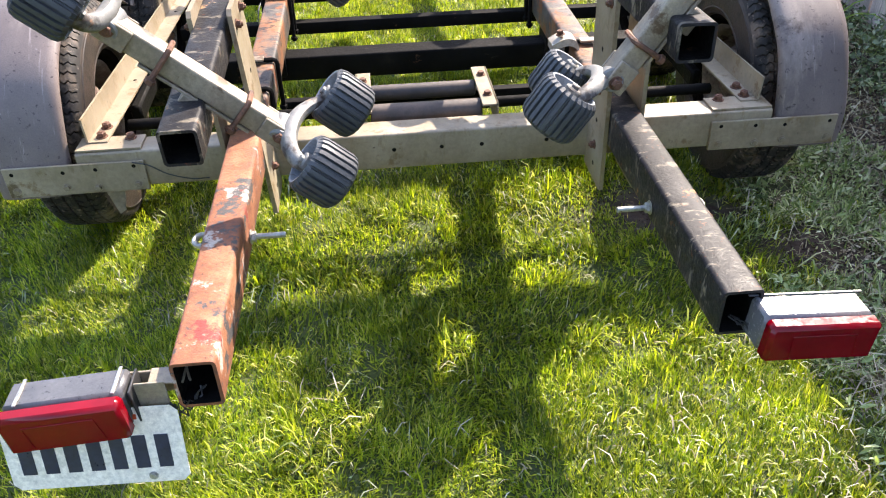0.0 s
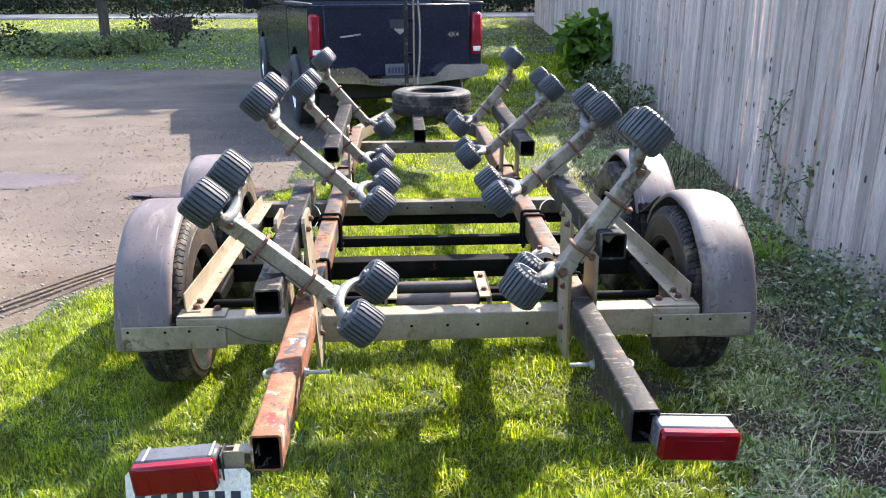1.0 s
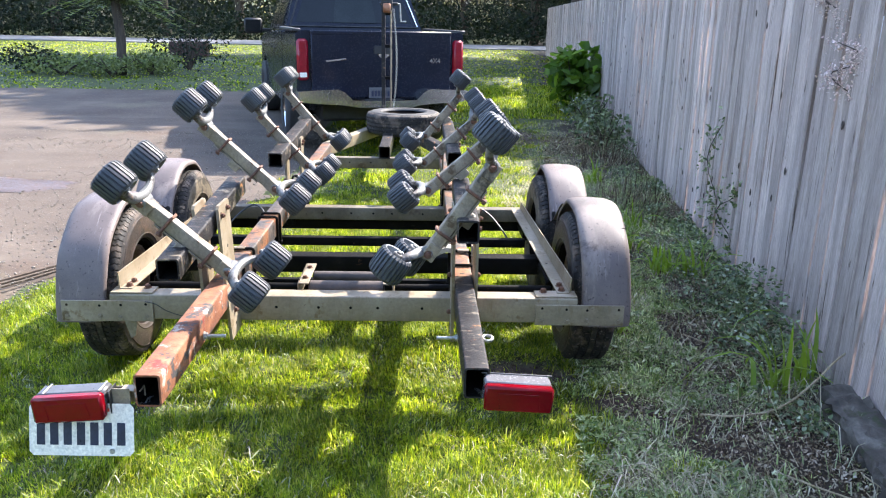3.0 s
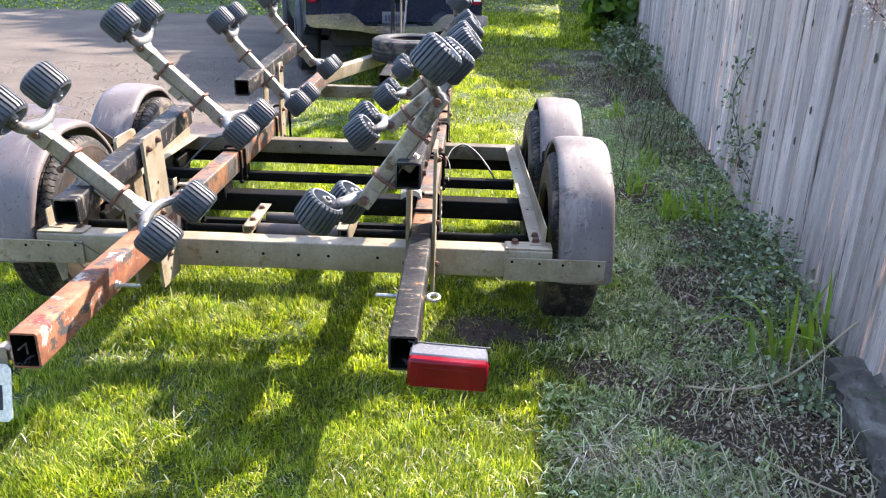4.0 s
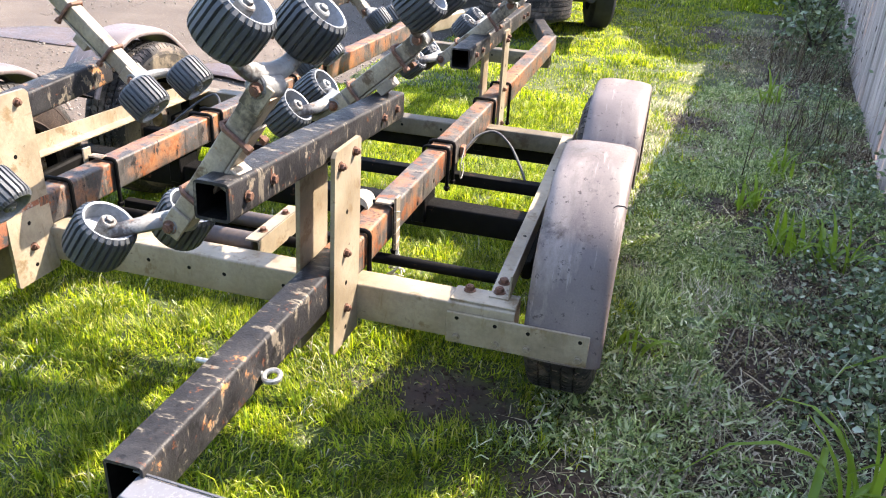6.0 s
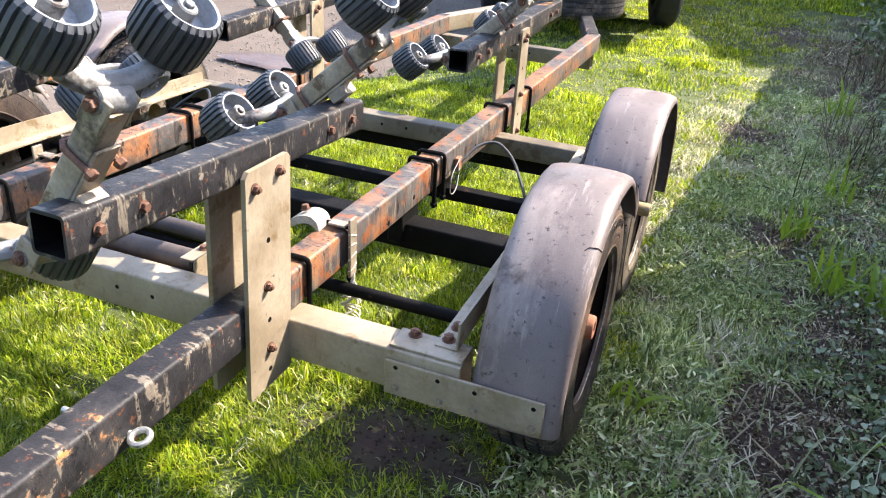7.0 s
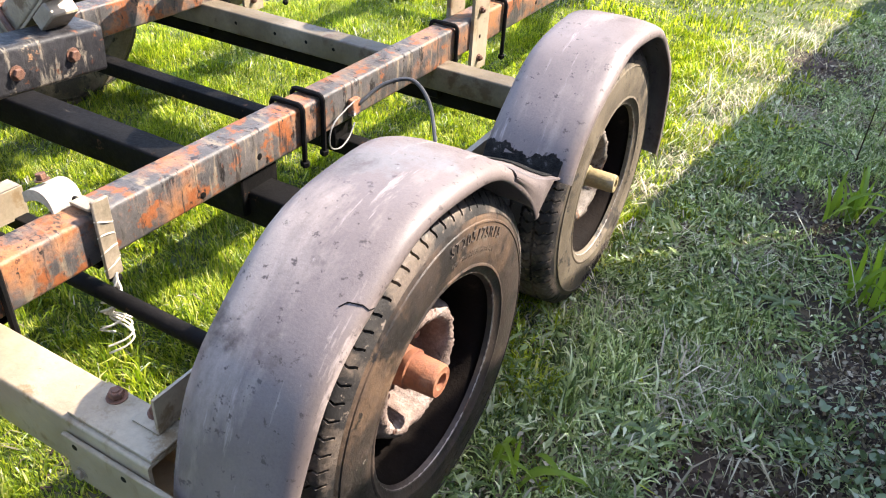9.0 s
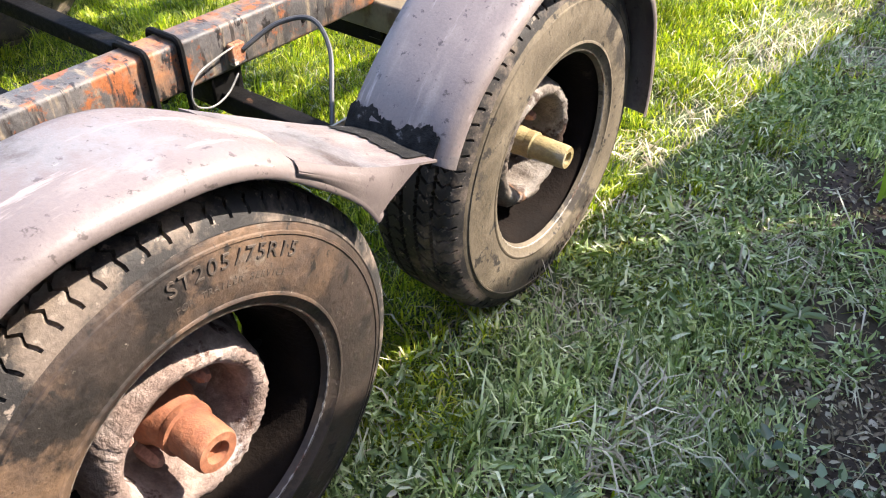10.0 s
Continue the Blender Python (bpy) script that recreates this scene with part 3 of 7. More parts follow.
def puddle(name, cx, cy, rx, ry, label):
    a = np.linspace(0, 2 * math.pi, 40, endpoint=False)
    r = 1 + 0.35 * (vnoise(np.cos(a) * 2, np.sin(a) * 2, 0.8, cx) - 0.5)
    vs, fs = [], []
    for k in range(7):
        q = k / 6
        for t, w in zip(a, r):
            x, y = cx + rx * w * q * math.cos(t), cy + ry * w * q * math.sin(t)
            vs.append((x, y, float(height(x, y)) + 0.0215 - (0.012 if k == 6 else 0.0)))
    for k in range(6):
        for i in range(40):
            fs.append((k * 40 + i, (k + 1) * 40 + i, (k + 1) * 40 + (i + 1) % 40, k * 40 + (i + 1) % 40))
    s = Shape().add(vs, fs)
    return tagged(new(name, s.mesh(name, mud)), label, "puddle", kind="structure")


puddle("puddle", -3.75, 4.0, 0.95, 0.30, "brown muddy puddle in the gravel driveway")
puddle("puddle", -1.75, 3.55, 0.55, 0.22, "wet brown mud patch in the driveway")

# tread prints pressed into the mud
prints = Shape()
for o in (-0.05, 0.0, 0.05):
    line = []
    for k in range(15):
        x, y = -2.45 + 0.058 * k + o * 0.78, 0.90 + 0.072 * k - o * 0.62
        line.append((x, y, float(height(x, y)) + 0.012))
    prints.sweep(line, 0.0075, 6)
tagged(new("tyre_print", prints.mesh("tyre_print", gravel)), "ridged tyre prints pressed into the drive mud", "tyre print", kind="structure")

# loose stones on the driveway
n = 9000
px = rng.random(n) ** 1.4
py = rng.uniform(0.2, 7.5, n)
px = drive_edge(py) + 0.05 - px * 4.2
oct_v = np.array([(1, 0, 0), (-1, 0, 0), (0, 1, 0), (0, -1, 0), (0, 0, 0.7), (0, 0, -0.7)])
oct_f = np.array([(0, 2, 4), (2, 1, 4), (1, 3, 4), (3, 0, 4), (2, 0, 5), (1, 2, 5), (3, 1, 5), (0, 3, 5)])
sz = rng.uniform(0.003, 0.009, n) * (1 + 1.2 * rng.random(n) ** 8)
rot = rng.uniform(0, 6.28, n)
v = oct_v[None] * sz[:, None, None] * rng.uniform(0.6, 1.3, (n, 6, 1))
vx = v[..., 0] * np.cos(rot)[:, None] - v[..., 1] * np.sin(rot)[:, None] + px[:, None]
vy = v[..., 0] * np.sin(rot)[:, None] + v[..., 1] * np.cos(rot)[:, None] + py[:, None]
vz = v[..., 2] + (height(px, py) + 0.018)[:, None]
f = (oct_f[None] + (np.arange(n) * 6)[:, None, None]).reshape(-1, 3)
tagged(new("gravel_stones", flat_mesh("gravel_stones", np.stack([vx, vy, vz], 2).reshape(-1, 3), f, stone)), "loose pale gravel stones on the driveway", "gravel", kind="stuff")


# crumbled soil in the bare patches
n = 4200
pick = rng.integers(0, len(DIRT), n)
dd = np.array(DIRT)[pick]
rad, ang = np.sqrt(rng.random(n)) * 1.05, rng.uniform(0, 6.28, n)
px, py = dd[:, 0] + dd[:, 2] * rad * np.cos(ang), dd[:, 1] + dd[:, 3] * rad * np.sin(ang)
sz = rng.uniform(0.002, 0.006, n) * (1 + 1.8 * rng.random(n) ** 6)
v = oct_v[None] * sz[:, None, None] * rng.uniform(0.6, 1.3, (n, 6, 1))
vz = v[..., 2] + (height(px, py) + 0.002)[:, None]
f = (oct_f[None] + (np.arange(n) * 6)[:, None, None]).reshape(-1, 3)
tagged(new("soil_clods", flat_mesh("soil_clods", np.stack([v[..., 0] + px[:, None], v[..., 1] + py[:, None], vz], 2).reshape(-1, 3), f, clod)), "dark crumbled soil in the bare patches", "soil", kind="stuff")


# ---- fence ----
def fence_x(y):
    return 2.12 + 0.112 * y


def board_mesh(seed):
    r = random.Random(seed)
    s = Shape()
    w, h, t = 0.139, 1.89, 0.018
    zs = [-0.04, 0.4, 0.9, 1.4, h - 0.014, h]
    bow = [0] + [r.uniform(-0.004, 0.004) for _ in zs[1:]]
    vs = []
    for z, b in zip(zs, bow):
        e = w / 2 - (0.006 if z == h else 0)
        vs += [(-t / 2 + b, -e, z), (t / 2 + b, -e, z), (t / 2 + b, e, z + r.uniform(-0.004, 0.004)), (-t / 2 + b, e, z)]
    fs = [(3, 2, 1, 0), tuple(range(len(vs) - 4, len(vs)))]
    for i in range(len(zs) - 1):
        for k in range(4):
            fs.append((i * 4 + k, i * 4 + (k + 1) % 4, i * 4 + 4 + (k + 1) % 4, i * 4 + 4 + k))
    return s.add(vs, fs).mesh("fence_board", fence_wood, False)


fence = thing("fence", "tall weathered grey cedar board fence beside the grass strip", "fence", pose(fence_x(0), 0, 0), kind="structure")
yaw = -math.degrees(math.atan(0.112))
boards = [board_mesh(i) for i in range(9)]
rf = random.Random(4)
y = -2.6
while y < 33.5:
    k = rf.randrange(9)
    part("fence_board", boards[k], None, fence, "", pose(fence_x(y) - fence_x(0) + rf.uniform(-0.005, 0.005), y, rf.uniform(-0.006, 0.006), rf.uniform(-0.5, 0.5), rf.uniform(-0.4, 0.4), yaw)
         @ Matrix.Diagonal((1, rf.uniform(0.94, 1.04), 1 + 0.0024 * y + rf.uniform(-0.003, 0.003), 1)))
    y += 0.1415 + (rf.uniform(0, 0.004) if rf.random() < 0.6 else rf.uniform(0.005, 0.014))
for z in (0.35, 1.0, 1.6):
    s = Shape()
    a, b = Vector((fence_x(-2.6) - fence_x(0) + 0.035, -2.6, z)), Vector((fence_x(33.5) - fence_x(0) + 0.035, 33.5, z * 1.06))
    part("fence_rail", s.hollow(a, b, 0.04, 0.09, 0.015, 0.004), fence_wood, fence)
knots = Shape()
for i in range(70):
    y = rf.uniform(-0.6, 9)
    knots.lathe([(0.0001, 0.003), (0.010, 0.003), (0.013, 0)], 8, pose(fence_x(y) - fence_x(0) - 0.0125, y, rf.uniform(0.15, 1.75), 0, -90, 0) @ Matrix.Diagonal((1.7, 0.7, 1, 1)))
part("board_knots", knots, surface("dark_wood_knot", [(0.3, (0.045, 0.03, 0.024)), (0.7, (0.10, 0.075, 0.06))], 30, 0.9), fence)

# ---- white house behind the fence ----
house = thing("house", "white clapboard house wall rising behind the fence", "house", pose(5.15, 10.2, 0))
s = Shape().box((9.0, 0.2, 5.4), pose(4.5, 0.12, 2.7), 0.01)
part("wall", s, white_paint, house)
for i in range(26):
    part("siding_board", Shape().box((8.9, 0.022, 0.212), pose(4.55, 0.008, 0.12 + i * 0.2, -3.5, 0, 0), 0.003), white_paint, house)
part("corner_board", Shape().box((0.16, 0.28, 5.4), pose(0.02, 0.1, 2.7), 0.006), surface("tan_trim_paint", [(0.3, (0.42, 0.36, 0.27)), (0.7, (0.52, 0.46, 0.36))], 4, 0.6, 0, 0.05), house)
win = part("window", Shape().box((1.3, 0.06, 0.9), pose(3.1, -0.03, 2.75), 0.01), glass_dark, house, "dark window pane in white frame")
for p, sz_ in (((3.1, -0.05, 3.22), (1.44, 0.08, 0.09)), ((3.1, -0.05, 2.28), (1.44, 0.08, 0.09)), ((2.42, -0.05, 2.75), (0.09, 0.08, 0.9)), ((3.78, -0.05, 2.75), (0.09, 0.08, 0.9)), ((3.1, -0.05, 2.75), (0.05, 0.08, 0.9))):
    part("window_frame", Shape().box(sz_, pose(*p), 0.006), white_paint, win)
s = Shape().sweep([(0.15, -0.05, 2.48), (0.9, -0.05, 2.42), (1.2, -0.05, 2.62), (2.0, -0.05, 2.60), (2.4, -0.05, 2.72)], 0.018, 6)
part("cable", s, wire_black, house, "black cable clipped to the wall")
part("roof", Shape().box((9.6, 7.0, 0.2), pose(4.5, 3.4, 6.3, 18, 0, 0), 0.02), asphalt, house, "dark shingle roof")


# ---- boat trailer ----
trailer = thing("boat_trailer", "old tandem-axle roller boat trailer, rusty steel frame, galvanised crossbeams", "boat trailer")
RX, RW, RH, RTOP = 0.473, 0.076, 0.100, 0.530
RZ = RTOP - RH / 2
X0 = {-1: -0.94, 1: -0.875}


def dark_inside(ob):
    """Sets the inner walls of an open tube to near-black steel."""
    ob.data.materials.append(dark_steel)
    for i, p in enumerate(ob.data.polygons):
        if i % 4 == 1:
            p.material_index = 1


def mirror_sides(fn):
    for sx in (-1, 1):
        fn(sx)


def rails(sx):
    s = Shape().hollow((sx * RX, -0.02, RZ), (sx * RX, 3.40, RZ), RW, RH)
    rail = part("frame_rail", s, rail_steel, trailer, "rusting painted steel frame rail")
    tail = Shape().hollow((sx * RX, X0[sx], RZ), (sx * RX, -0.022, RZ), RW - 0.001, RH - 0.001)
    tube = part("tail_tube", tail, rust_steel if sx < 0 else black_steel, trailer, "orange rusted square tail tube" if sx < 0 else "flaking black painted square tail tube")
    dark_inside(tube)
    d = Shape().hollow((sx * RX, 3.37, RZ), (sx * 0.075, 4.75, RZ), RW, RH)
    part("tongue_brace", d, galv if sx < 0 else black_steel, trailer)
    # draw bolt with an eye, through the tail tube
    e = Shape()
    yb, zb = -0.49, 0.462
    e.rod((sx * (RX + RW / 2 + 0.002), yb, zb), (sx * (RX - RW / 2 - 0.075), yb, zb), 0.0065, 10)
    e.lathe([(0.017 + 0.006 * math.cos(a), 0.006 * math.sin(a)) for a in [i * math.pi / 4 for i in range(8)]], 18, pose(sx * (RX + RW / 2 + 0.024), yb, zb, 12, 0, 0), True)
    e.bolt((sx * (RX - RW / 2 - 0.001), yb, zb), (-sx, 0, 0), 0.012, 0.010)
    part("eye_bolt", e, zinc, trailer, "zinc-plated eye bolt")
    # U bolts round the rail
    for y in (0.10, 0.305, 0.87, 0.945, 1.60, 1.93):
        u = Shape()
        w, top, bot = RW / 2 + 0.008, RTOP + 0.008, RTOP - RH - (0.09 if y < 0.2 or y > 1.5 else 0.05)
        pts = [(sx * RX - w, y, bot), (sx * RX - w, y, top - 0.012), (sx * RX - w + 0.004, y, top - 0.003), (sx * RX - w + 0.012, y, top), (sx * RX + w - 0.012, y, top), (sx * RX + w - 0.004, y, top - 0.003), (sx * RX + w, y, top - 0.012), (sx * RX + w, y, bot)]
        u.sweep(pts, 0.0068, 8)
        for q in (-w, w):
            u.rod((sx * RX + q, y, bot + 0.004), (sx * RX + q, y, bot + 0.016), 0.012, 6)
        part("u_bolt", u, dark_steel, trailer)
    if sx > 0:
        for y, z in ((0.725, 0.467), (1.27, 0.47), (0.55, 0.45), (2.2, 0.47), (2.6, 0.47)):
            hole_part(rail, (RX + RW / 2, y, z), (1, 0, 0), 0.008)


mirror_sides(rails)
part("tongue_tube", Shape().hollow((0.0, 3.25, RZ - 0.005), (0.0, 5.55, RZ - 0.005), 0.09, 0.1), black_steel, trailer, "black steel tongue tube")
cp = Shape().box((0.11, 0.26, 0.07), pose(0, 5.62, RZ + 0.01), 0.02)
cp.lathe([(0.0001, 0.05), (0.03, 0.045), (0.045, 0.02), (0.05, -0.03)], 20, pose(0, 5.74, RZ + 0.01))
part("coupler", cp, dark_steel, trailer, "black ball coupler on the hitch")


def crossbeam(y, half, top, h, d, mat, label):
    s = Shape().hollow((-half, y + d / 2, top - h / 2), (half, y + d / 2, top - h / 2), d, h, 0.006, 0.006)
    beam = part("crossbeam", s, mat, trailer, label)
    for x in (-0.11, 0.02, 0.13, -0.28, 0.31):
        hole_part(beam, (x, y, top - h * 0.45), (0, -1, 0), 0.006)
    return beam


crossbeam(0.0, 0.945, 0.430, 0.105, 0.085, galv, "cream galvanised rear crossbeam")
crossbeam(1.50, 0.925, 0.440, 0.075, 0.075, galv_brown, "galvanised middle crossbeam, brown stain and shade in its colour")
crossbeam(3.26, 0.50, 0.430, 0.085, 0.075, galv_brown, "galvanised front crossbeam")


def rear_corner(sx):
    # flat bar that carries the fender, angle iron, gusset and their bolts
    s = Shape().box((0.365, 0.008, 0.088), pose(sx * 0.955, -0.006, 0.362), 0.002)
    bar = part("fender_bar", s, galv, trailer, "drilled galvanised flat bar")
    for x, z in ((0.80, 0.392), (0.80, 0.337), (0.90, 0.388), (0.905, 0.335), (0.985, 0.385), (0.985, 0.340), (1.115, 0.388), (1.115, 0.338)):
        if z > 0.36:
            hole_part(bar, (sx * x, -0.010, z), (0, -1, 0), 0.0055)
        else:
            bolt_part(bar, (sx * x, -0.010, z), (0, -1, 0), galv_dull, 0.0085, 0.006)
    tab = Shape().box((0.17, 0.075, 0.006), pose(sx * 0.86, 0.045, 0.434), 0.001)
    part("gusset_plate", tab, galv, trailer)
    # angle iron: a flat flange on the beams and an upright one along its outer edge
    an = Shape()
    lo0, lo1 = Vector((0.868, 0.045, 0.441)), Vector((0.836, 1.53, 0.441))
    up0, up1 = Vector((0.917, 0.045, 0.441)), Vector((0.888, 1.53, 0.441))
    top0, top1 = up0 + Vector((0.002, 0, 0.066)), up1 + Vector((0.002, 0, 0.042))
    for q0, q1, r0, r1, t in ((lo0, lo1, up0, up1, Vector((0, 0, -0.005))), (up0, up1, top0, top1, Vector((0.005, 0, 0)))):
        vs = [q0, q1, r1, r0, q0 + t, q1 + t, r1 + t, r0 + t]
        an.add([(sx * v.x, v.y, v.z) for v in vs], [(0, 1, 2, 3), (7, 6, 5, 4), (0, 4, 5, 1), (1, 5, 6, 2), (2, 6, 7, 3), (3, 7, 4, 0)])
    angle = part("fender_angle", an, galv, trailer, "galvanised angle iron beside the wheels")
    for y in (0.45, 1.08, 1.44):
        q = lo0.lerp(lo1, y / 1.53).lerp(up0.lerp(up1, y / 1.53), 0.5)
        hole_part(angle, (sx * q.x, y, q.z), (0, 0, 1), 0.006)
    for x, y, z in ((0.812, 0.066, 0.437), (0.889, 0.075, 0.441), (0.889, 0.130, 0.441)):
        bolt_part(trailer, (sx * x, y, z), (0, 0, 1), bolt_steel, 0.012, 0.012, 0.004)
    if sx > 0:
        return
    part("loose_wire", Shape().sweep(spline([(-0.80, -0.014, 0.405), (-0.755, -0.030, 0.402), (-0.71, -0.034, 0.375), (-0.655, -0.026, 0.352), (-0.61, -0.016, 0.345)], 6), 0.0018, 6), wire_black, trailer, "loose black wire over the beam")
    hang = Shape().slab([(0, 0), (0.05, -0.01), (0.038, -0.075), (0.02, -0.085)], 0.004, pose(sx * 0.87 - 0.025, 0.0, 0.325, 90, 0, 10))
    part("hanging_tab", hang, galv_dull, trailer)


mirror_sides(rear_corner)


def posts(sx, y0, ztop):
    for q in (-1, 1):
        o = [(0.004, 0.302), (0, 0.308), (0.0, ztop - 0.012), (0.012, ztop), (0.150, ztop), (0.160, ztop - 0.010), (0.160, 0.310), (0.154, 0.303)] if y0 < 1 else [(0, 0.36), (0, ztop - 0.01), (0.01, ztop), (0.09, ztop), (0.10, ztop - 0.01), (0.10, 0.36)]
        x = sx * RX + q * (RW / 2 + 0.0065)
        lean = 0.045 if y0 < 1 else 0.0
        out_ = -0.06 if sx < 0 and y0 < 1 else 0.0
        m = Matrix(((0, out_, 1, x - 0.30 * out_), (1, lean, 0, y0 - 0.30 * lean), (0, 1, 0, 0), (0, 0, 0, 1)))
        post = part("post_plate", Shape().slab(o, 0.011, m), galv, trailer, "drilled galvanised post plate")
        w = 0.150 if y0 < 1 else 0.09
        for yy, z in ((0.030, ztop - 0.04), (w - 0.035, ztop - 0.028), (w * 0.45, 0.555), (w * 0.5, 0.40)):
            bolt_part(post, (x + q * 0.0055 + out_ * (z - 0.30), y0 + yy + lean * (z - 0.30), z), (q, 0, 0), bolt_steel, 0.0095, 0.010, 0.006)
        for yy, z in ((w * 0.5, 0.66), (w * 0.5, 0.47), (w * 0.5, 0.345)):
            hole_part(post, (x + q * 0.0055 + out_ * (z - 0.30), y0 + yy + lean * (z - 0.30), z), (q, 0, 0))


for sx in (-1, 1):
    posts(sx, -0.155, 0.828)
    posts(sx, 1.70, 0.815)

# pivoting tubes: rear and front end of each, on the tube's axis
PIVOT = {(-1, 0): ((-0.512, -0.57, 0.722), (-0.508, 0.40, 0.800)), (1, 0): ((0.456, -0.535, 0.852), (0.473, 0.385, 0.812)),
         (-1, 1): ((-0.473, 1.13, 0.780), (-0.473, 2.35, 0.830)), (1, 1): ((0.473, 1.13, 0.800), (0.473, 2.35, 0.815))}
for (sx, k), (a, b) in PIVOT.items():
    s = Shape().hollow(a, b, 0.074, 0.076)
    tube = part("pivot_tube", s, black_steel, trailer, "worn black pivoting bunk tube")
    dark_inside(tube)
    a, b = Vector(a), Vector(b)
    for q in (0.12, 0.88):
        p = a.lerp(b, q)
        for e in (-0.05, 0.05):
            bolt_part(tube, p + Vector((sx * 0.037, e, 0)), (sx, 0, 0), bolt_steel, 0.009, 0.008)


# ribbed roller, its axis along x
def roller_shape():
    s = Shape()
    n, r, rr, w = 26, 0.0610, 0.0545, 0.092
    vs, fs = [], []
    secs = [(-w / 2, 0.0455, 0.0455), (-w / 2 - 0.001, 0.0495, 0.050), (-w / 2 + 0.006, r - 0.003, rr), (-w / 2 + 0.016, r, rr), (w / 2 - 0.016, r, rr), (w / 2 - 0.006, r - 0.003, rr), (w / 2 + 0.001, 0.0495, 0.050), (w / 2, 0.0455, 0.0455), (0.012, 0.041, 0.041), (0.008, 0.017, 0.017), (0.030, 0.015, 0.015), (0.030, 0.0001, 0.0001)]
    back = [(-w / 2, 0.0455, 0.0455), (-0.012, 0.041, 0.041), (-0.008, 0.017, 0.017), (-0.030, 0.015, 0.015), (-0.030, 0.0001, 0.0001)]
    per = n * 4
    def ring(sec):
        x, hi, lo = sec
        k = len(vs)
        for i in range(n):
            for da, rad in ((-0.30, hi), (0.26, hi), (0.36, lo), (0.60, lo)):
                a = 2 * math.pi * (i + da) / n
                vs.append((x, rad * math.cos(a), rad * math.sin(a)))
        return k
    for line, flip in ((secs, False), (back, True)):
        prev = ring(line[0])
        for sec in line[1:]:
            cur = ring(sec)
            for i in range(per):
                j = (i + 1) % per
                q = (prev + i, prev + j, cur + j, cur + i)
                fs.append(q[::-1] if flip else q)
            prev = cur
    return s.add(vs, fs)


roller_mesh = roller_shape().mesh("roller", rubber_roller, True, 30)
roller_mesh.materials.append(roller_face)
for p in roller_mesh.polygons:
    c = p.center
    if math.hypot(c.y, c.z) < 0.0505:
        p.material_index = 1
SPREAD, OUT, LIFT = 0.105, 0.088, 0.066


def yoke_shape():
    """A C-shaped casting from one roller's hub round to the other's, with its pivot lug at the origin. x points away from the arm, z up from it."""
    s = Shape()
    c = Vector((OUT * 0.62, 0, LIFT * 0.75))
    pts = []
    for i in range(19):
        a = radians(-84 + 168 * i / 18)
        pts.append((OUT * 0.98 - (OUT * 0.98 - 0.012) * math.cos(a) ** 0.8 if math.cos(a) > 0 else OUT, SPREAD * math.sin(a) / math.sin(radians(84)), LIFT - (LIFT - 0.022) * max(0, math.cos(a)) ** 0.9))
    pts = [(OUT + 0.02, -SPREAD, LIFT)] + pts + [(OUT + 0.02, SPREAD, LIFT)]
    s.sweep(pts, 0.0165, 10, lambda t: 1.25 - abs(t - 0.5) * 0.9, 0.8)
    s.rod((0, -0.031, 0.004), (0, 0.031, 0.004), 0.024, 16)
    for q in (-1, 1):
        s.rod((OUT - 0.048, q * SPREAD, LIFT), (OUT + 0.044, q * SPREAD, LIFT), 0.0165, 14)
        s.rod((OUT - 0.054, q * SPREAD, LIFT), (OUT + 0.050, q * SPREAD, LIFT), 0.0085, 6)
    return s


yoke_mesh = yoke_shape().mesh("yoke", cast_grey)


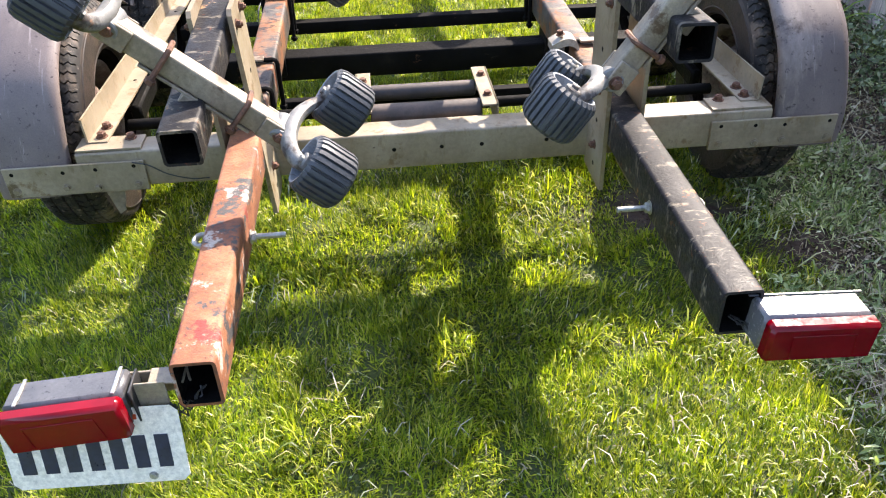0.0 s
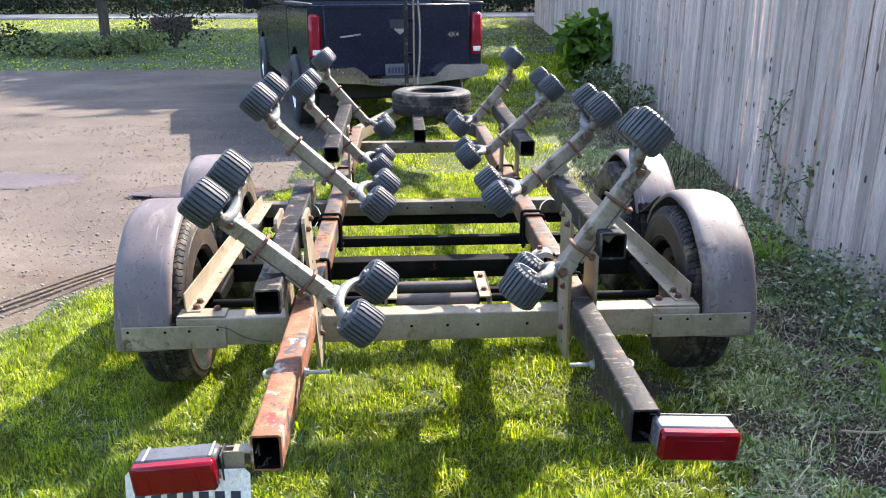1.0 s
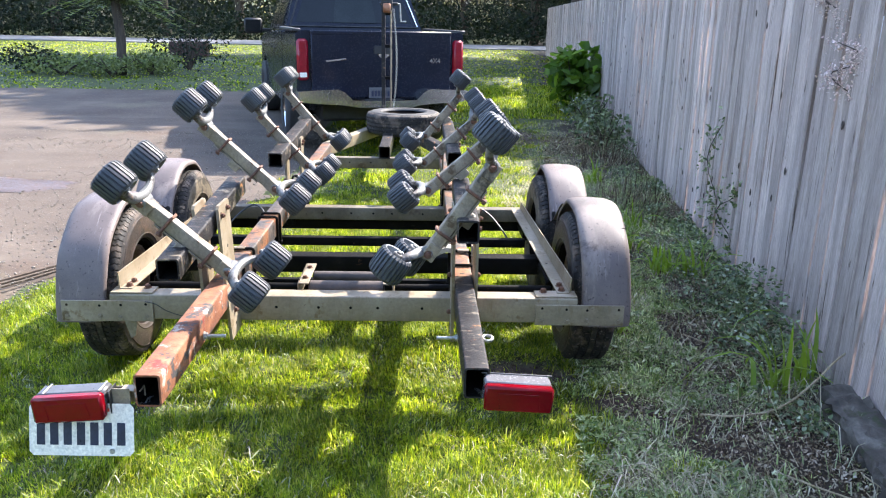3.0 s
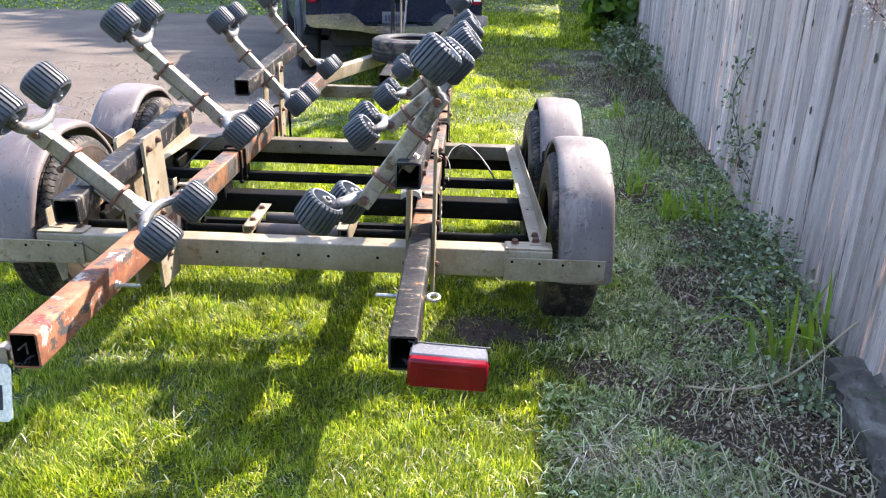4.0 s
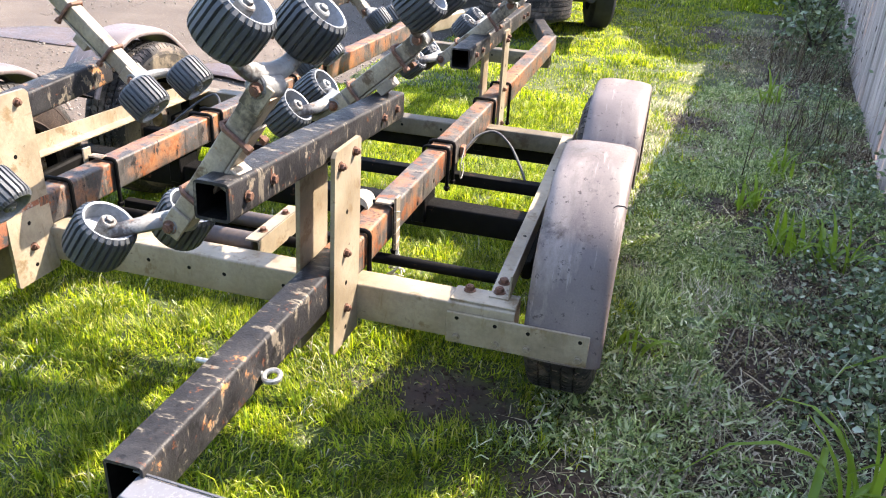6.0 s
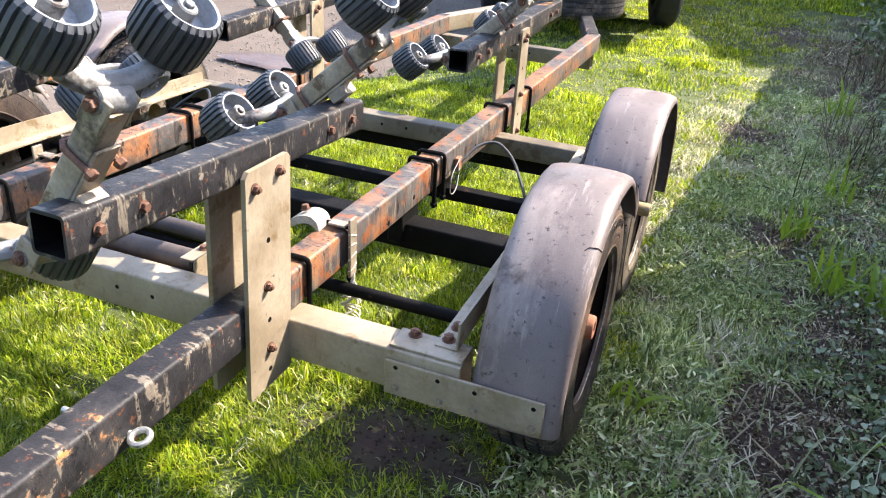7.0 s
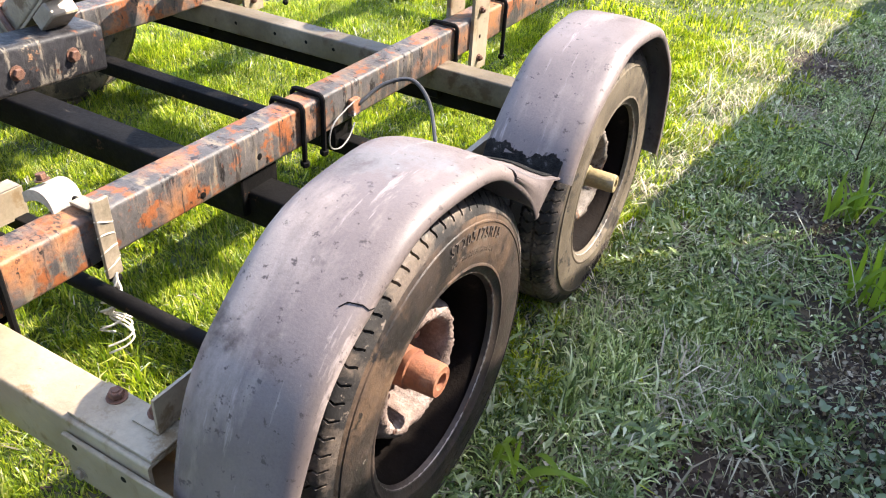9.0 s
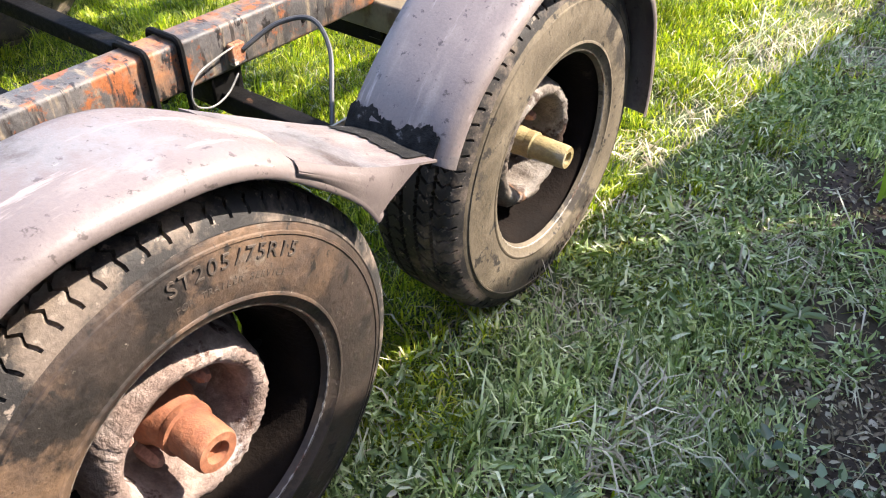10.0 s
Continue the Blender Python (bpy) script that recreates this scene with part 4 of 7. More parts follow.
def roller_arm(inner, outer, y, seed, twist=(0, 0), lean=0):
    """A square arm tilted across the trailer; a pair of rollers on a yoke at each end."""
    r = random.Random(seed)
    pi, po = Vector((inner[0], y, inner[1])), Vector((outer[0], y, outer[1]))
    d = (po - pi).normalized()
    m = frame_axes(pi, d, (0, 1, 0))
    if m.to_3x3().col[2].z < 0:
        m = frame_axes(pi, d, (0, -1, 0))
    ln = (po - pi).length
    arm = part("roller_arm", Shape().hollow((0.005, 0, 0), (ln - 0.005, 0, 0), 0.046, 0.046, 0.005, 0.005), galv_dull, trailer, "galvanised tilted roller arm", m)
    for end, flip in ((0.0, True), (ln, False)):
        base = pose(end, 0, 0, 0, 0, 180 if flip else 0) @ pose(0, 0, 0, r.uniform(-7, 7) + twist[0 if flip else 1], 0 if flip else lean, 0)
        part("yoke", yoke_mesh, None, arm, "grey cast yoke", base)
        for q in (-1, 1):
            bolt_part(arm, (end, q * 0.031, 0.004), (0, q, 0), bolt_steel, 0.011, 0.010, 0.004)
            part("pivot_lug", Shape().box((0.06, 0.008, 0.045), pose(end + (0.012 if flip else -0.012), q * 0.027, 0), 0.002), galv_dull, arm)
        for q in (-1, 1):
            part("roller", roller_mesh, None, arm, "ribbed grey rubber roller", base @ pose(OUT, q * SPREAD, LIFT, r.uniform(0, 360), 0, 0))
    mid = ln * (0.5 if y > 0 else 0.47)
    pl = Shape().box((0.235, 0.050, 0.006), pose(mid, 0, -0.0275), 0.001)
    pl.box((0.05, 0.05, 0.028), pose(mid, 0, -0.043), 0.003)
    part("clamp_plate", pl, galv_dull, arm)
    for q in (-0.085, 0.085):
        u = Shape()
        w = 0.030
        u.sweep([(mid + q, -w, -0.045), (mid + q, -w, 0.018), (mid + q, -w + 0.008, 0.028), (mid + q, w - 0.008, 0.028), (mid + q, w, 0.018), (mid + q, w, -0.045)], 0.0058, 7)
        for e in (-w, w):
            u.rod((mid + q, e, -0.046), (mid + q, e, -0.034), 0.0105, 6)
        part("u_bolt", u, bolt_steel, arm)
    return arm


roller_arm((0.330, 0.757), (0.536, 1.052), -0.455, 1, (22, -10), 6)
roller_arm((-0.345, 0.680), (-0.620, 0.915), -0.44, 2, (11, -6))
roller_arm((0.332, 0.806), (0.572, 1.012), 0.33, 3)
roller_arm((-0.325, 0.802), (-0.608, 1.061), 0.33, 4, (11, 0))
roller_arm((0.318, 0.725), (0.590, 0.962), 1.45, 5)
roller_arm((-0.350, 0.697), (-0.600, 0.967), 1.45, 6)
roller_arm((0.325, 0.758), (0.545, 1.022), 2.28, 7)
roller_arm((-0.350, 0.745), (-0.586, 1.020), 2.28, 8)


# axles, rods and keel rollers
part("axle", Shape().hollow((-0.93, 0.735, 0.345), (0.93, 0.735, 0.345), 0.085, 0.085, 0.006, 0.008), dark_steel, trailer, "dark square axle tube")
part("axle", Shape().hollow((-0.93, 1.60, 0.335), (0.93, 1.60, 0.335), 0.085, 0.085, 0.006, 0.008), dark_steel, trailer, "dark square axle tube")
part("cross_brace", Shape().hollow((-0.86, 1.055, 0.365), (0.86, 1.055, 0.365), 0.045, 0.045, 0.004, 0.004), dark_steel, trailer)
rod_ = Shape().rod((-0.88, 0.275, 0.375), (0.88, 0.275, 0.375), 0.017, 14)
part("cross_rod", rod_, dark_steel, trailer, "dark steel cross rod")
for sx in (-1, 1):
    for yh, hw, hh, hz_ in ((0.735, 0.12, 0.10, 0.375), (1.60, 0.12, 0.10, 0.37), (1.055, 0.08, 0.07, 0.40)):
        part("axle_hanger", Shape().box((0.05, hw, hh), pose(sx * RX, yh, hz_), 0.004), dark_steel, trailer)
    for yh, ya in ((0.459, 0.735), (1.334, 1.60)):
        m = frame_axes((sx * 0.90, ya, 0.345), (0, yh - ya, -0.01), (1, 0, 0))
        part("torsion_arm", Shape().box((abs(ya - yh) + 0.06, 0.035, 0.06), m @ pose(abs(ya - yh) / 2, 0, 0), 0.008), dark_steel, trailer)
for y in (0.155, 0.30):
    k = Shape().rod((-0.168, y, 0.415), (0.150, y, 0.415), 0.030 if y < 0.2 else 0.024, 20)
    part("keel_roller", k, surface("brown_black_roller", [(0.3, (0.035, 0.028, 0.026)), (0.7, (0.10, 0.07, 0.055))], 8, 0.6, 0, 0.2), trailer, "dark keel roller tube")
kb = Shape().hollow((-RX + 0.04, 0.125, 0.375), (RX - 0.04, 0.125, 0.375), 0.032, 0.032, 0.004, 0.003).hollow((-RX + 0.04, 0.345, 0.375), (RX - 0.04, 0.345, 0.375), 0.032, 0.032, 0.004, 0.003)
part("keel_roller_bar", kb, dark_steel, trailer)
for x in (-0.185, 0.168):
    s = Shape().box((0.045, 0.27, 0.006), pose(x, 0.228, 0.452), 0.001).box((0.006, 0.27, 0.07), pose(x + (-0.02 if x < 0 else 0.02), 0.228, 0.42), 0.001)
    br = part("keel_bracket", s, galv, trailer)
    for yy in (0.16, 0.30):
        bolt_part(br, (x, yy, 0.455), (0, 0, 1), bolt_steel, 0.010, 0.009)


# wheels
def tyre_shape(r=0.344, w=0.205, rim=0.196):
    """Tyre round x, with a sidewall bulge and a tread of separate blocks."""
    s = Shape()
    h = w / 2
    prof = [(rim, -h * 0.80), (rim + 0.006, -h * 0.90), (rim + 0.012, -h * 0.92), (rim + 0.020, -h * 0.965), (rim + 0.022, -h * 0.985), (rim + 0.025, -h * 0.985), (rim + 0.027, -h * 0.972), (rim + 0.040, -h * 0.99), (rim + 0.055, -h * 1.0), (rim + 0.085, -h * 0.985), (rim + 0.100, -h * 0.965), (rim + 0.101, -h * 0.978), (rim + 0.104, -h * 0.970), (rim + 0.105, -h * 0.948), (rim + 0.112, -h * 0.93), (r - 0.022, -h * 0.84), (r - 0.010, -h * 0.72), (r - 0.009, 0)]
    prof += [(a, -b) for a, b in prof[-2::-1]]
    return s.lathe(prof, 72, Matrix.Rotation(radians(90), 4, "Y"))


def tread_shape(r=0.344, n=78):
    """The tread round x: ribs and shoulder blocks cut by zigzag grooves."""
    # across: position, drop of the crown, row (0 groove, 1 rib, 2 block row), shear of the cuts
    half = [(0.0, 0, 1, 0.0), (0.0115, 0, 1, 0.15), (0.0128, 0, 0, 0.15), (0.0180, 0, 0, 0.1), (0.0193, 0, 2, 0.1), (0.0330, 0, 2, 0.42), (0.0460, 0.0002, 2, 0.12), (0.0472, 0.0003, 0, 0.12), (0.0520, 0.0004, 0, 0.0),
            (0.0532, 0.0005, 2, 0.0), (0.0640, 0.001, 2, 0.26), (0.0740, 0.0032, 2, -0.08), (0.0815, 0.0080, 2, 0.12), (0.0875, 0.0155, 2, 0.0), (0.0905, 0.0215, 1, 0.0), (0.0950, 0.0330, 1, 0.0)]
    rows = [(-x, d, k, -sh) for x, d, k, sh in half[:0:-1]] + half
    cuts = ((0.0, True), (0.15, True), (0.17, False), (0.36, False), (0.56, False), (0.78, False), (0.985, False))
    vs, fs, w, m = [], [], len(rows), n * len(cuts)
    for i in range(n):
        for p, cut in cuts:
            for x, d, k, sh in rows:
                a = 2 * math.pi * (i + p + sh) / n
                deep = 0.0085 if k == 0 else 0.0085 if (k == 2 and cut) else 0.0
                zig = 0.0026 * (abs(((p * 2) % 1) - 0.5) * 4 - 1) if 0.011 < abs(x) < 0.055 else 0.0
                rr = r - d - deep
                vs.append((x + zig, rr * math.cos(a), rr * math.sin(a)))
    for i in range(m):
        for j in range(w - 1):
            i2 = (i + 1) % m
            fs.append((i * w + j, i * w + j + 1, i2 * w + j + 1, i2 * w + j))
    return Shape().add(vs, fs)


def rim_shape(rim=0.197, w=0.165):
    """Steel wheel round x; its dish opens to +x."""
    h = w / 2
    prof = [(rim + 0.010, h + 0.004), (rim + 0.014, h), (rim + 0.004, h - 0.006), (rim - 0.010, h - 0.014), (rim - 0.020, h - 0.040), (rim - 0.026, 0.0), (rim - 0.030, -0.012), (0.160, -0.034)]
    s = Shape().lathe(prof, 48, Matrix.Rotation(radians(90), 4, "Y"))
    s.lathe([(rim + 0.012, -h), (rim - 0.012, -h + 0.012), (rim - 0.026, 0.0)], 48, Matrix.Rotation(radians(90), 4, "Y"))
    return s


def disc_shape():
    """The wheel's pressed disc: a crusted rounded ring round a deep middle."""
    s = Shape()
    prof = [(0.166, -0.055), (0.152, -0.046), (0.141, -0.016), (0.136, 0.020), (0.131, 0.038), (0.122, 0.050), (0.113, 0.054), (0.103, 0.050), (0.096, 0.039), (0.093, 0.018), (0.091, -0.012), (0.085, -0.030), (0.060, -0.034), (0.036, -0.036)]
    n, k = 132, len(prof)
    rr_ = random.Random(4)
    lump = [[rr_.uniform(-1, 1) for _ in range(k)] for _ in range(n)]
    vs, fs = [], []
    for i in range(n):
        a = 2 * math.pi * i / n
        dent = max(0.0, math.cos(a * 2 + 0.6)) ** 16
        for j, (r, h) in enumerate(prof):
            c = (1 if 2 <= j <= 10 else 0.3) * (0.0016 * lump[i][j] + 0.0009 * math.sin(a * 7 + j) + 0.0009 * math.sin(a * 13 - j * 2))
            vs.append((h + c - (0.006 * dent if 2 <= j <= 4 else 0), (r + c - 0.003 * dent) * math.cos(a), (r + c - 0.003 * dent) * math.sin(a)))
    for i in range(n):
        for j in range(k - 1):
            i2 = (i + 1) % n
            fs.append((i * k + j, i2 * k + j, i2 * k + j + 1, i * k + j + 1))
    return s.add(vs, fs)


def lettering(text, r, size, start, step):
    """Raised characters on the sidewall, bent round the wheel's axis, facing +x."""
    s = Shape()
    dg = bpy.context.evaluated_depsgraph_get()
    for i, ch in enumerate(text):
        if ch == " ":
            continue
        cu = bpy.data.curves.new("glyph", "FONT")
        cu.body, cu.size, cu.align_x, cu.extrude = ch, size, "CENTER", 0.0012
        ob = bpy.data.objects.new("glyph", cu)
        scene.collection.objects.link(ob)
        dg.update()
        me = bpy.data.meshes.new_from_object(ob.evaluated_get(dg))
        a = radians(start - step * i)
        # the glyph's x runs along the tangent, its y outwards from the axle
        m = Matrix.Rotation(a, 4, "X") @ Matrix(((0, 0, 1, 0), (1, 0, 0, 0), (0, 1, 0, r), (0, 0, 0, 1)))
        s.add([tuple(q.co) for q in me.vertices], [tuple(p.vertices) for p in me.polygons], m)
        bpy.data.objects.remove(ob)
        bpy.data.curves.remove(cu)
        bpy.data.meshes.remove(me)
    return s


tyre_mesh = tyre_shape().mesh("tyre", tyre_rubber, True, 35)
tread_mesh = tread_shape().mesh("tread", tread_rubber, True, 25)
lip_mesh = Shape().lathe([(0.2035 + 0.0030 * math.cos(a), 0.0892 + 0.0036 * math.sin(a)) for a in [i * math.pi / 4 for i in range(8)]], 64, Matrix.Rotation(radians(90), 4, "Y"), True).mesh("rim_lip", lip_steel)
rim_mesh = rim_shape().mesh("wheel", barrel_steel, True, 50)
disc_mesh = disc_shape().mesh("wheel_disc", rim_steel, True, 60)
tyre_mesh_b = tyre_shape().mesh("tyre", tyre_sunlit_dust, True, 35)
disc_mesh_b = disc_shape().mesh("wheel_disc", pale_rim, True, 60)
hub_mesh = Shape().lathe([(0.050, -0.03), (0.048, -0.012), (0.042, -0.006), (0.037, 0.026), (0.0385, 0.028), (0.0385, 0.038), (0.0335, 0.040), (0.0320, 0.093), (0.029, 0.098), (0.017, 0.098), (0.015, 0.085), (0.0001, 0.083)], 28, Matrix.Rotation(radians(90), 4, "Y")).mesh("hub", hub_rust)
hub_mesh_b = hub_mesh.copy()
hub_mesh_b.materials[0] = hub_dull
nut = Shape().lathe([(0.0001, 0.042), (0.007, 0.042), (0.012, 0.034), (0.0135, 0.0)], 6, Matrix.Rotation(radians(90), 4, "Y")).mesh("lug_nut", nut_rust)
hole_s = Shape().slab([(0.016 * math.cos(i * math.pi / 6), 0.010 * math.sin(i * math.pi / 6)) for i in range(12)], 0.003, Matrix.Rotation(radians(90), 4, "Y")).mesh("vent_hole", dark_steel)
size_mark = lettering("ST205/75R15", 0.270, 0.028, 1, 3.6)
size_mark.add(*(lambda q: (q.v, q.f))(lettering("FOR TRAILER SERVICE", 0.2455, 0.0125, 1, 1.95)))
size_mesh = size_mark.mesh("sidewall_lettering", letter_rubber, False)
dash_mesh = Shape().box((0.002, 0.015, 0.012), None, 0.0004).mesh("sidewall_mark", tyre_rubber, False)


def wheel(sx, y, seed):
    r = random.Random(seed)
    m = pose(sx * (1.053 if y < 1 else 1.032), y - (0.005 if y < 1 else 0.012), 0.335, 0, 0, 0 if sx > 0 else 180)
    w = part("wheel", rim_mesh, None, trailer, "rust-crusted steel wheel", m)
    part("tyre", tyre_mesh if y < 1 else tyre_mesh_b, None, w, "weathered brown trailer tyre" if y < 1 else "tan trailer tyre, dust and sunlight in its colour")
    tagged(part("tread", tread_mesh, None, w, "dark worn tread blocks", pose(0, 0, 0, r.uniform(0, 360), 0, 0)), kind="stuff")
    part("wheel_disc", disc_mesh if y < 1 else disc_mesh_b, None, w, "crusted pressed steel wheel disc" if y < 1 else "pressed steel wheel disc with peeling pale paint", pose(0, 0, 0, r.uniform(0, 360), 0, 0))
    part("rim_lip", lip_mesh, None, w, "thin pale worn rim lip")
    part("hub", hub_mesh if y < 1 else hub_mesh_b, None, w, "orange rusted hub with bearing cap" if y < 1 else "dull brown hub with bearing cap", Matrix.Diagonal((0.97, 1.0, 1.0, 1)) if y < 1 else Matrix.Diagonal((1.26, 0.74, 0.74, 1)))
    for i in range(5):
        a = 2 * math.pi * (i + 0.3) / 5
        part("lug_nut", nut, None, w, "", pose(-0.034, 0.066 * math.cos(a), 0.066 * math.sin(a)))
    for i in range(8):
        a = 2 * math.pi * (i + r.random() * 0.2) / 8
        part("vent_hole", hole_s, None, w, "", Matrix.Rotation(a, 4, "X") @ pose(0.000, 0, 0.1455, 0, 12, 0))
    part("sidewall_lettering", size_mesh, None, w, "raised tyre size lettering", pose(0.1015, 0, 0, 0 if y < 1 else 205, 0, 0))
    turn = r.uniform(2.2, 3.4)
    for i in range(7):
        part("sidewall_mark", dash_mesh, None, w, "", Matrix.Rotation(turn + i * 0.11 + 0.02 * (i % 3), 4, "X") @ pose(0.1022, 0, 0.262))


for i, (sx, y) in enumerate(((1, 0.459), (1, 1.334), (-1, 0.459), (-1, 1.334))):
    wheel(sx, y, i)


# fenders
grime_mat = surface("caked_black_grime", [(0.3, (0.006, 0.006, 0.006)), (0.62, (0.022, 0.021, 0.020)), (0.72, (0.16, 0.15, 0.145))], 55, 0.95, 0, 0.8, 170, spec=0.1)


def sheet(fn, nu, nv, t):
    """A bent sheet through fn(u, v), with thickness t downwards."""
    top = [fn(i / nu, j / nv) for i in range(nu + 1) for j in range(nv + 1)]
    n, w = len(top), nv + 1
    vs = top + [(x, y, z - t) for x, y, z in top]
    fs = []
    for i in range(nu):
        for j in range(nv):
            q = (i * w + j, i * w + j + 1, (i + 1) * w + j + 1, (i + 1) * w + j)
            fs += [q, tuple(n + k for k in q[::-1])]
    rim_ = [j for j in range(w)] + [i * w + nv for i in range(1, nu + 1)] + [nu * w + j for j in range(nv - 1, -1, -1)] + [i * w for i in range(nu - 1, 0, -1)]
    for a, b in zip(rim_, rim_[1:] + rim_[:1]):
        fs.append((b, a, n + a, n + b))
    return Shape().add(vs, fs)


def fender_shape(a0, a1, r=0.412, w=0.203):
    """A rounded strip bent round the wheel, with turned-down edges; angles from the front, in degrees."""
    t, n = 0.004, 40
    prof = [(-w / 2, -0.024), (-w / 2 + 0.001, -0.015), (-w / 2 + 0.008, -0.006), (-w / 2 + 0.026, -0.001), (-w / 4, 0.002), (0, 0.003), (w / 4, 0.002), (w / 2 - 0.026, -0.001), (w / 2 - 0.008, -0.006), (w / 2 - 0.001, -0.015), (w / 2, -0.024)]
    inner = [(x * 0.975, z - t) for x, z in prof[::-1]]
    loop = prof + inner
    k = len(loop)
    vs, fs = [], []
    for i in range(n + 1):
        a = radians(a0 + (a1 - a0) * i / n)
        for x, z in loop:
            wob = 0.003 * math.sin(i * 0.7 + x * 9)
            vs.append((x, (r + z + wob) * math.cos(a), (r + z + wob) * math.sin(a)))
    for i in range(n):
        for q in range(k):
            fs.append((i * k + q, i * k + (q + 1) % k, (i + 1) * k + (q + 1) % k, (i + 1) * k + q))
    fs += [tuple(range(k)), tuple(n * k + q for q in range(k))[::-1]]
    return Shape().add(vs, fs)


fender_a = fender_shape(29, 184).mesh("fender", fender_plastic, True, 60)
fender_b = fender_shape(-8, 152).mesh("fender", fender_plastic, True, 60)
for sx in (1, -1):
    for y, me in ((0.412, fender_a), (1.265, fender_b)):
        part("fender", me, None, trailer, "sun-faded grey rounded fender", pose(sx * 1.0695, y, 0.338))
    # flat apron from the rear fender to the foot of the front one
    def apron(u, v):
        p0, p1, p2 = Vector((0, 0.625, 0.6885)), Vector((0, 0.768, 0.6005)), Vector((0, 0.906, 0.541))
        p = p0 * (1 - u) ** 2 + p1 * (2 * u * (1 - u)) + p2 * u * u
        half = 0.0985 - 0.014 * u * u
        return (sx * (1.0655 + (v - 0.5) * 2 * half), p.y, p.z - 0.004 * abs(v - 0.5) * 2 + 0.002 * math.sin(9 * v + 5 * u))
    part("fender_apron", sheet(apron, 12, 10, 0.004), fender_plastic, trailer, "faded apron bridging the two fenders")
    # side wall between the apron's outer edge and the rear fender's lip, with a torn corner
    def skirt(u, v):
        x, y, z = apron(0.84 * u, 1.0)
        an_ = radians(58 - 29 * u)
        low = Vector((sx * 1.1705, 0.412 + 0.3925 * math.cos(an_), 0.338 + 0.3925 * math.sin(an_)))
        p = Vector((x, y, z)).lerp(low, v) + Vector((sx * 0.006 * math.sin(v * math.pi), 0, 0))
        return (p.x, p.y - 0.042 * max(0.0, u - 0.75) / 0.25 * math.sin(v * math.pi), p.z)
    part("fender_skirt", sheet(skirt, 14, 5, 0.003), fender_plastic, trailer, "faded side wall with a torn corner")
    gj = random.Random(7)
    edge_ = [gj.uniform(-1, 1) for _ in range(60)]
    def grime(u, v):
        a = radians(152.5 - u * (6.2 + 0.45 * edge_[int(v * 56) % 60] + 1.0 * math.sin(v * 9) + 0.5 * math.sin(v * 31)))
        rr = 0.412 + 0.0056 - 0.0035 * abs(v - 0.5)
        return (sx * (1.060 + (v - 0.5) * 0.172), 1.265 + rr * math.cos(a), 0.338 + rr * math.sin(a))
    part("fender_joint", sheet(grime, 6, 56, 0.0015), grime_mat, trailer, "black grime where the fenders meet")
    def grime_low(u, v):
        x, y, z = apron(0.80 + 0.20 * u - 0.02 * (1 - u) * edge_[int(v * 28)], 0.05 + 0.85 * v)
        return (x, y, z + 0.003)
    part("fender_joint", sheet(grime_low, 4, 28, 0.001), grime_mat, trailer, "black grime where the fenders meet")
    if sx > 0:
        pts = []
        for i, (xx, dr) in enumerate(((1.1712, -0.024), (1.1705, -0.015), (1.1635, -0.006), (1.1455, -0.001), (1.138, 0.0))):
            an_ = radians(121 + 0.5 * math.sin(i * 1.9) + 0.7 * i)
            pts.append((xx, 0.412 + (0.4102 + dr) * math.cos(an_), 0.338 + (0.4102 + dr) * math.sin(an_)))
        part("crack", Shape().sweep(pts, 0.0009, 5), dark_steel, trailer, "dark crack in the fender edge")


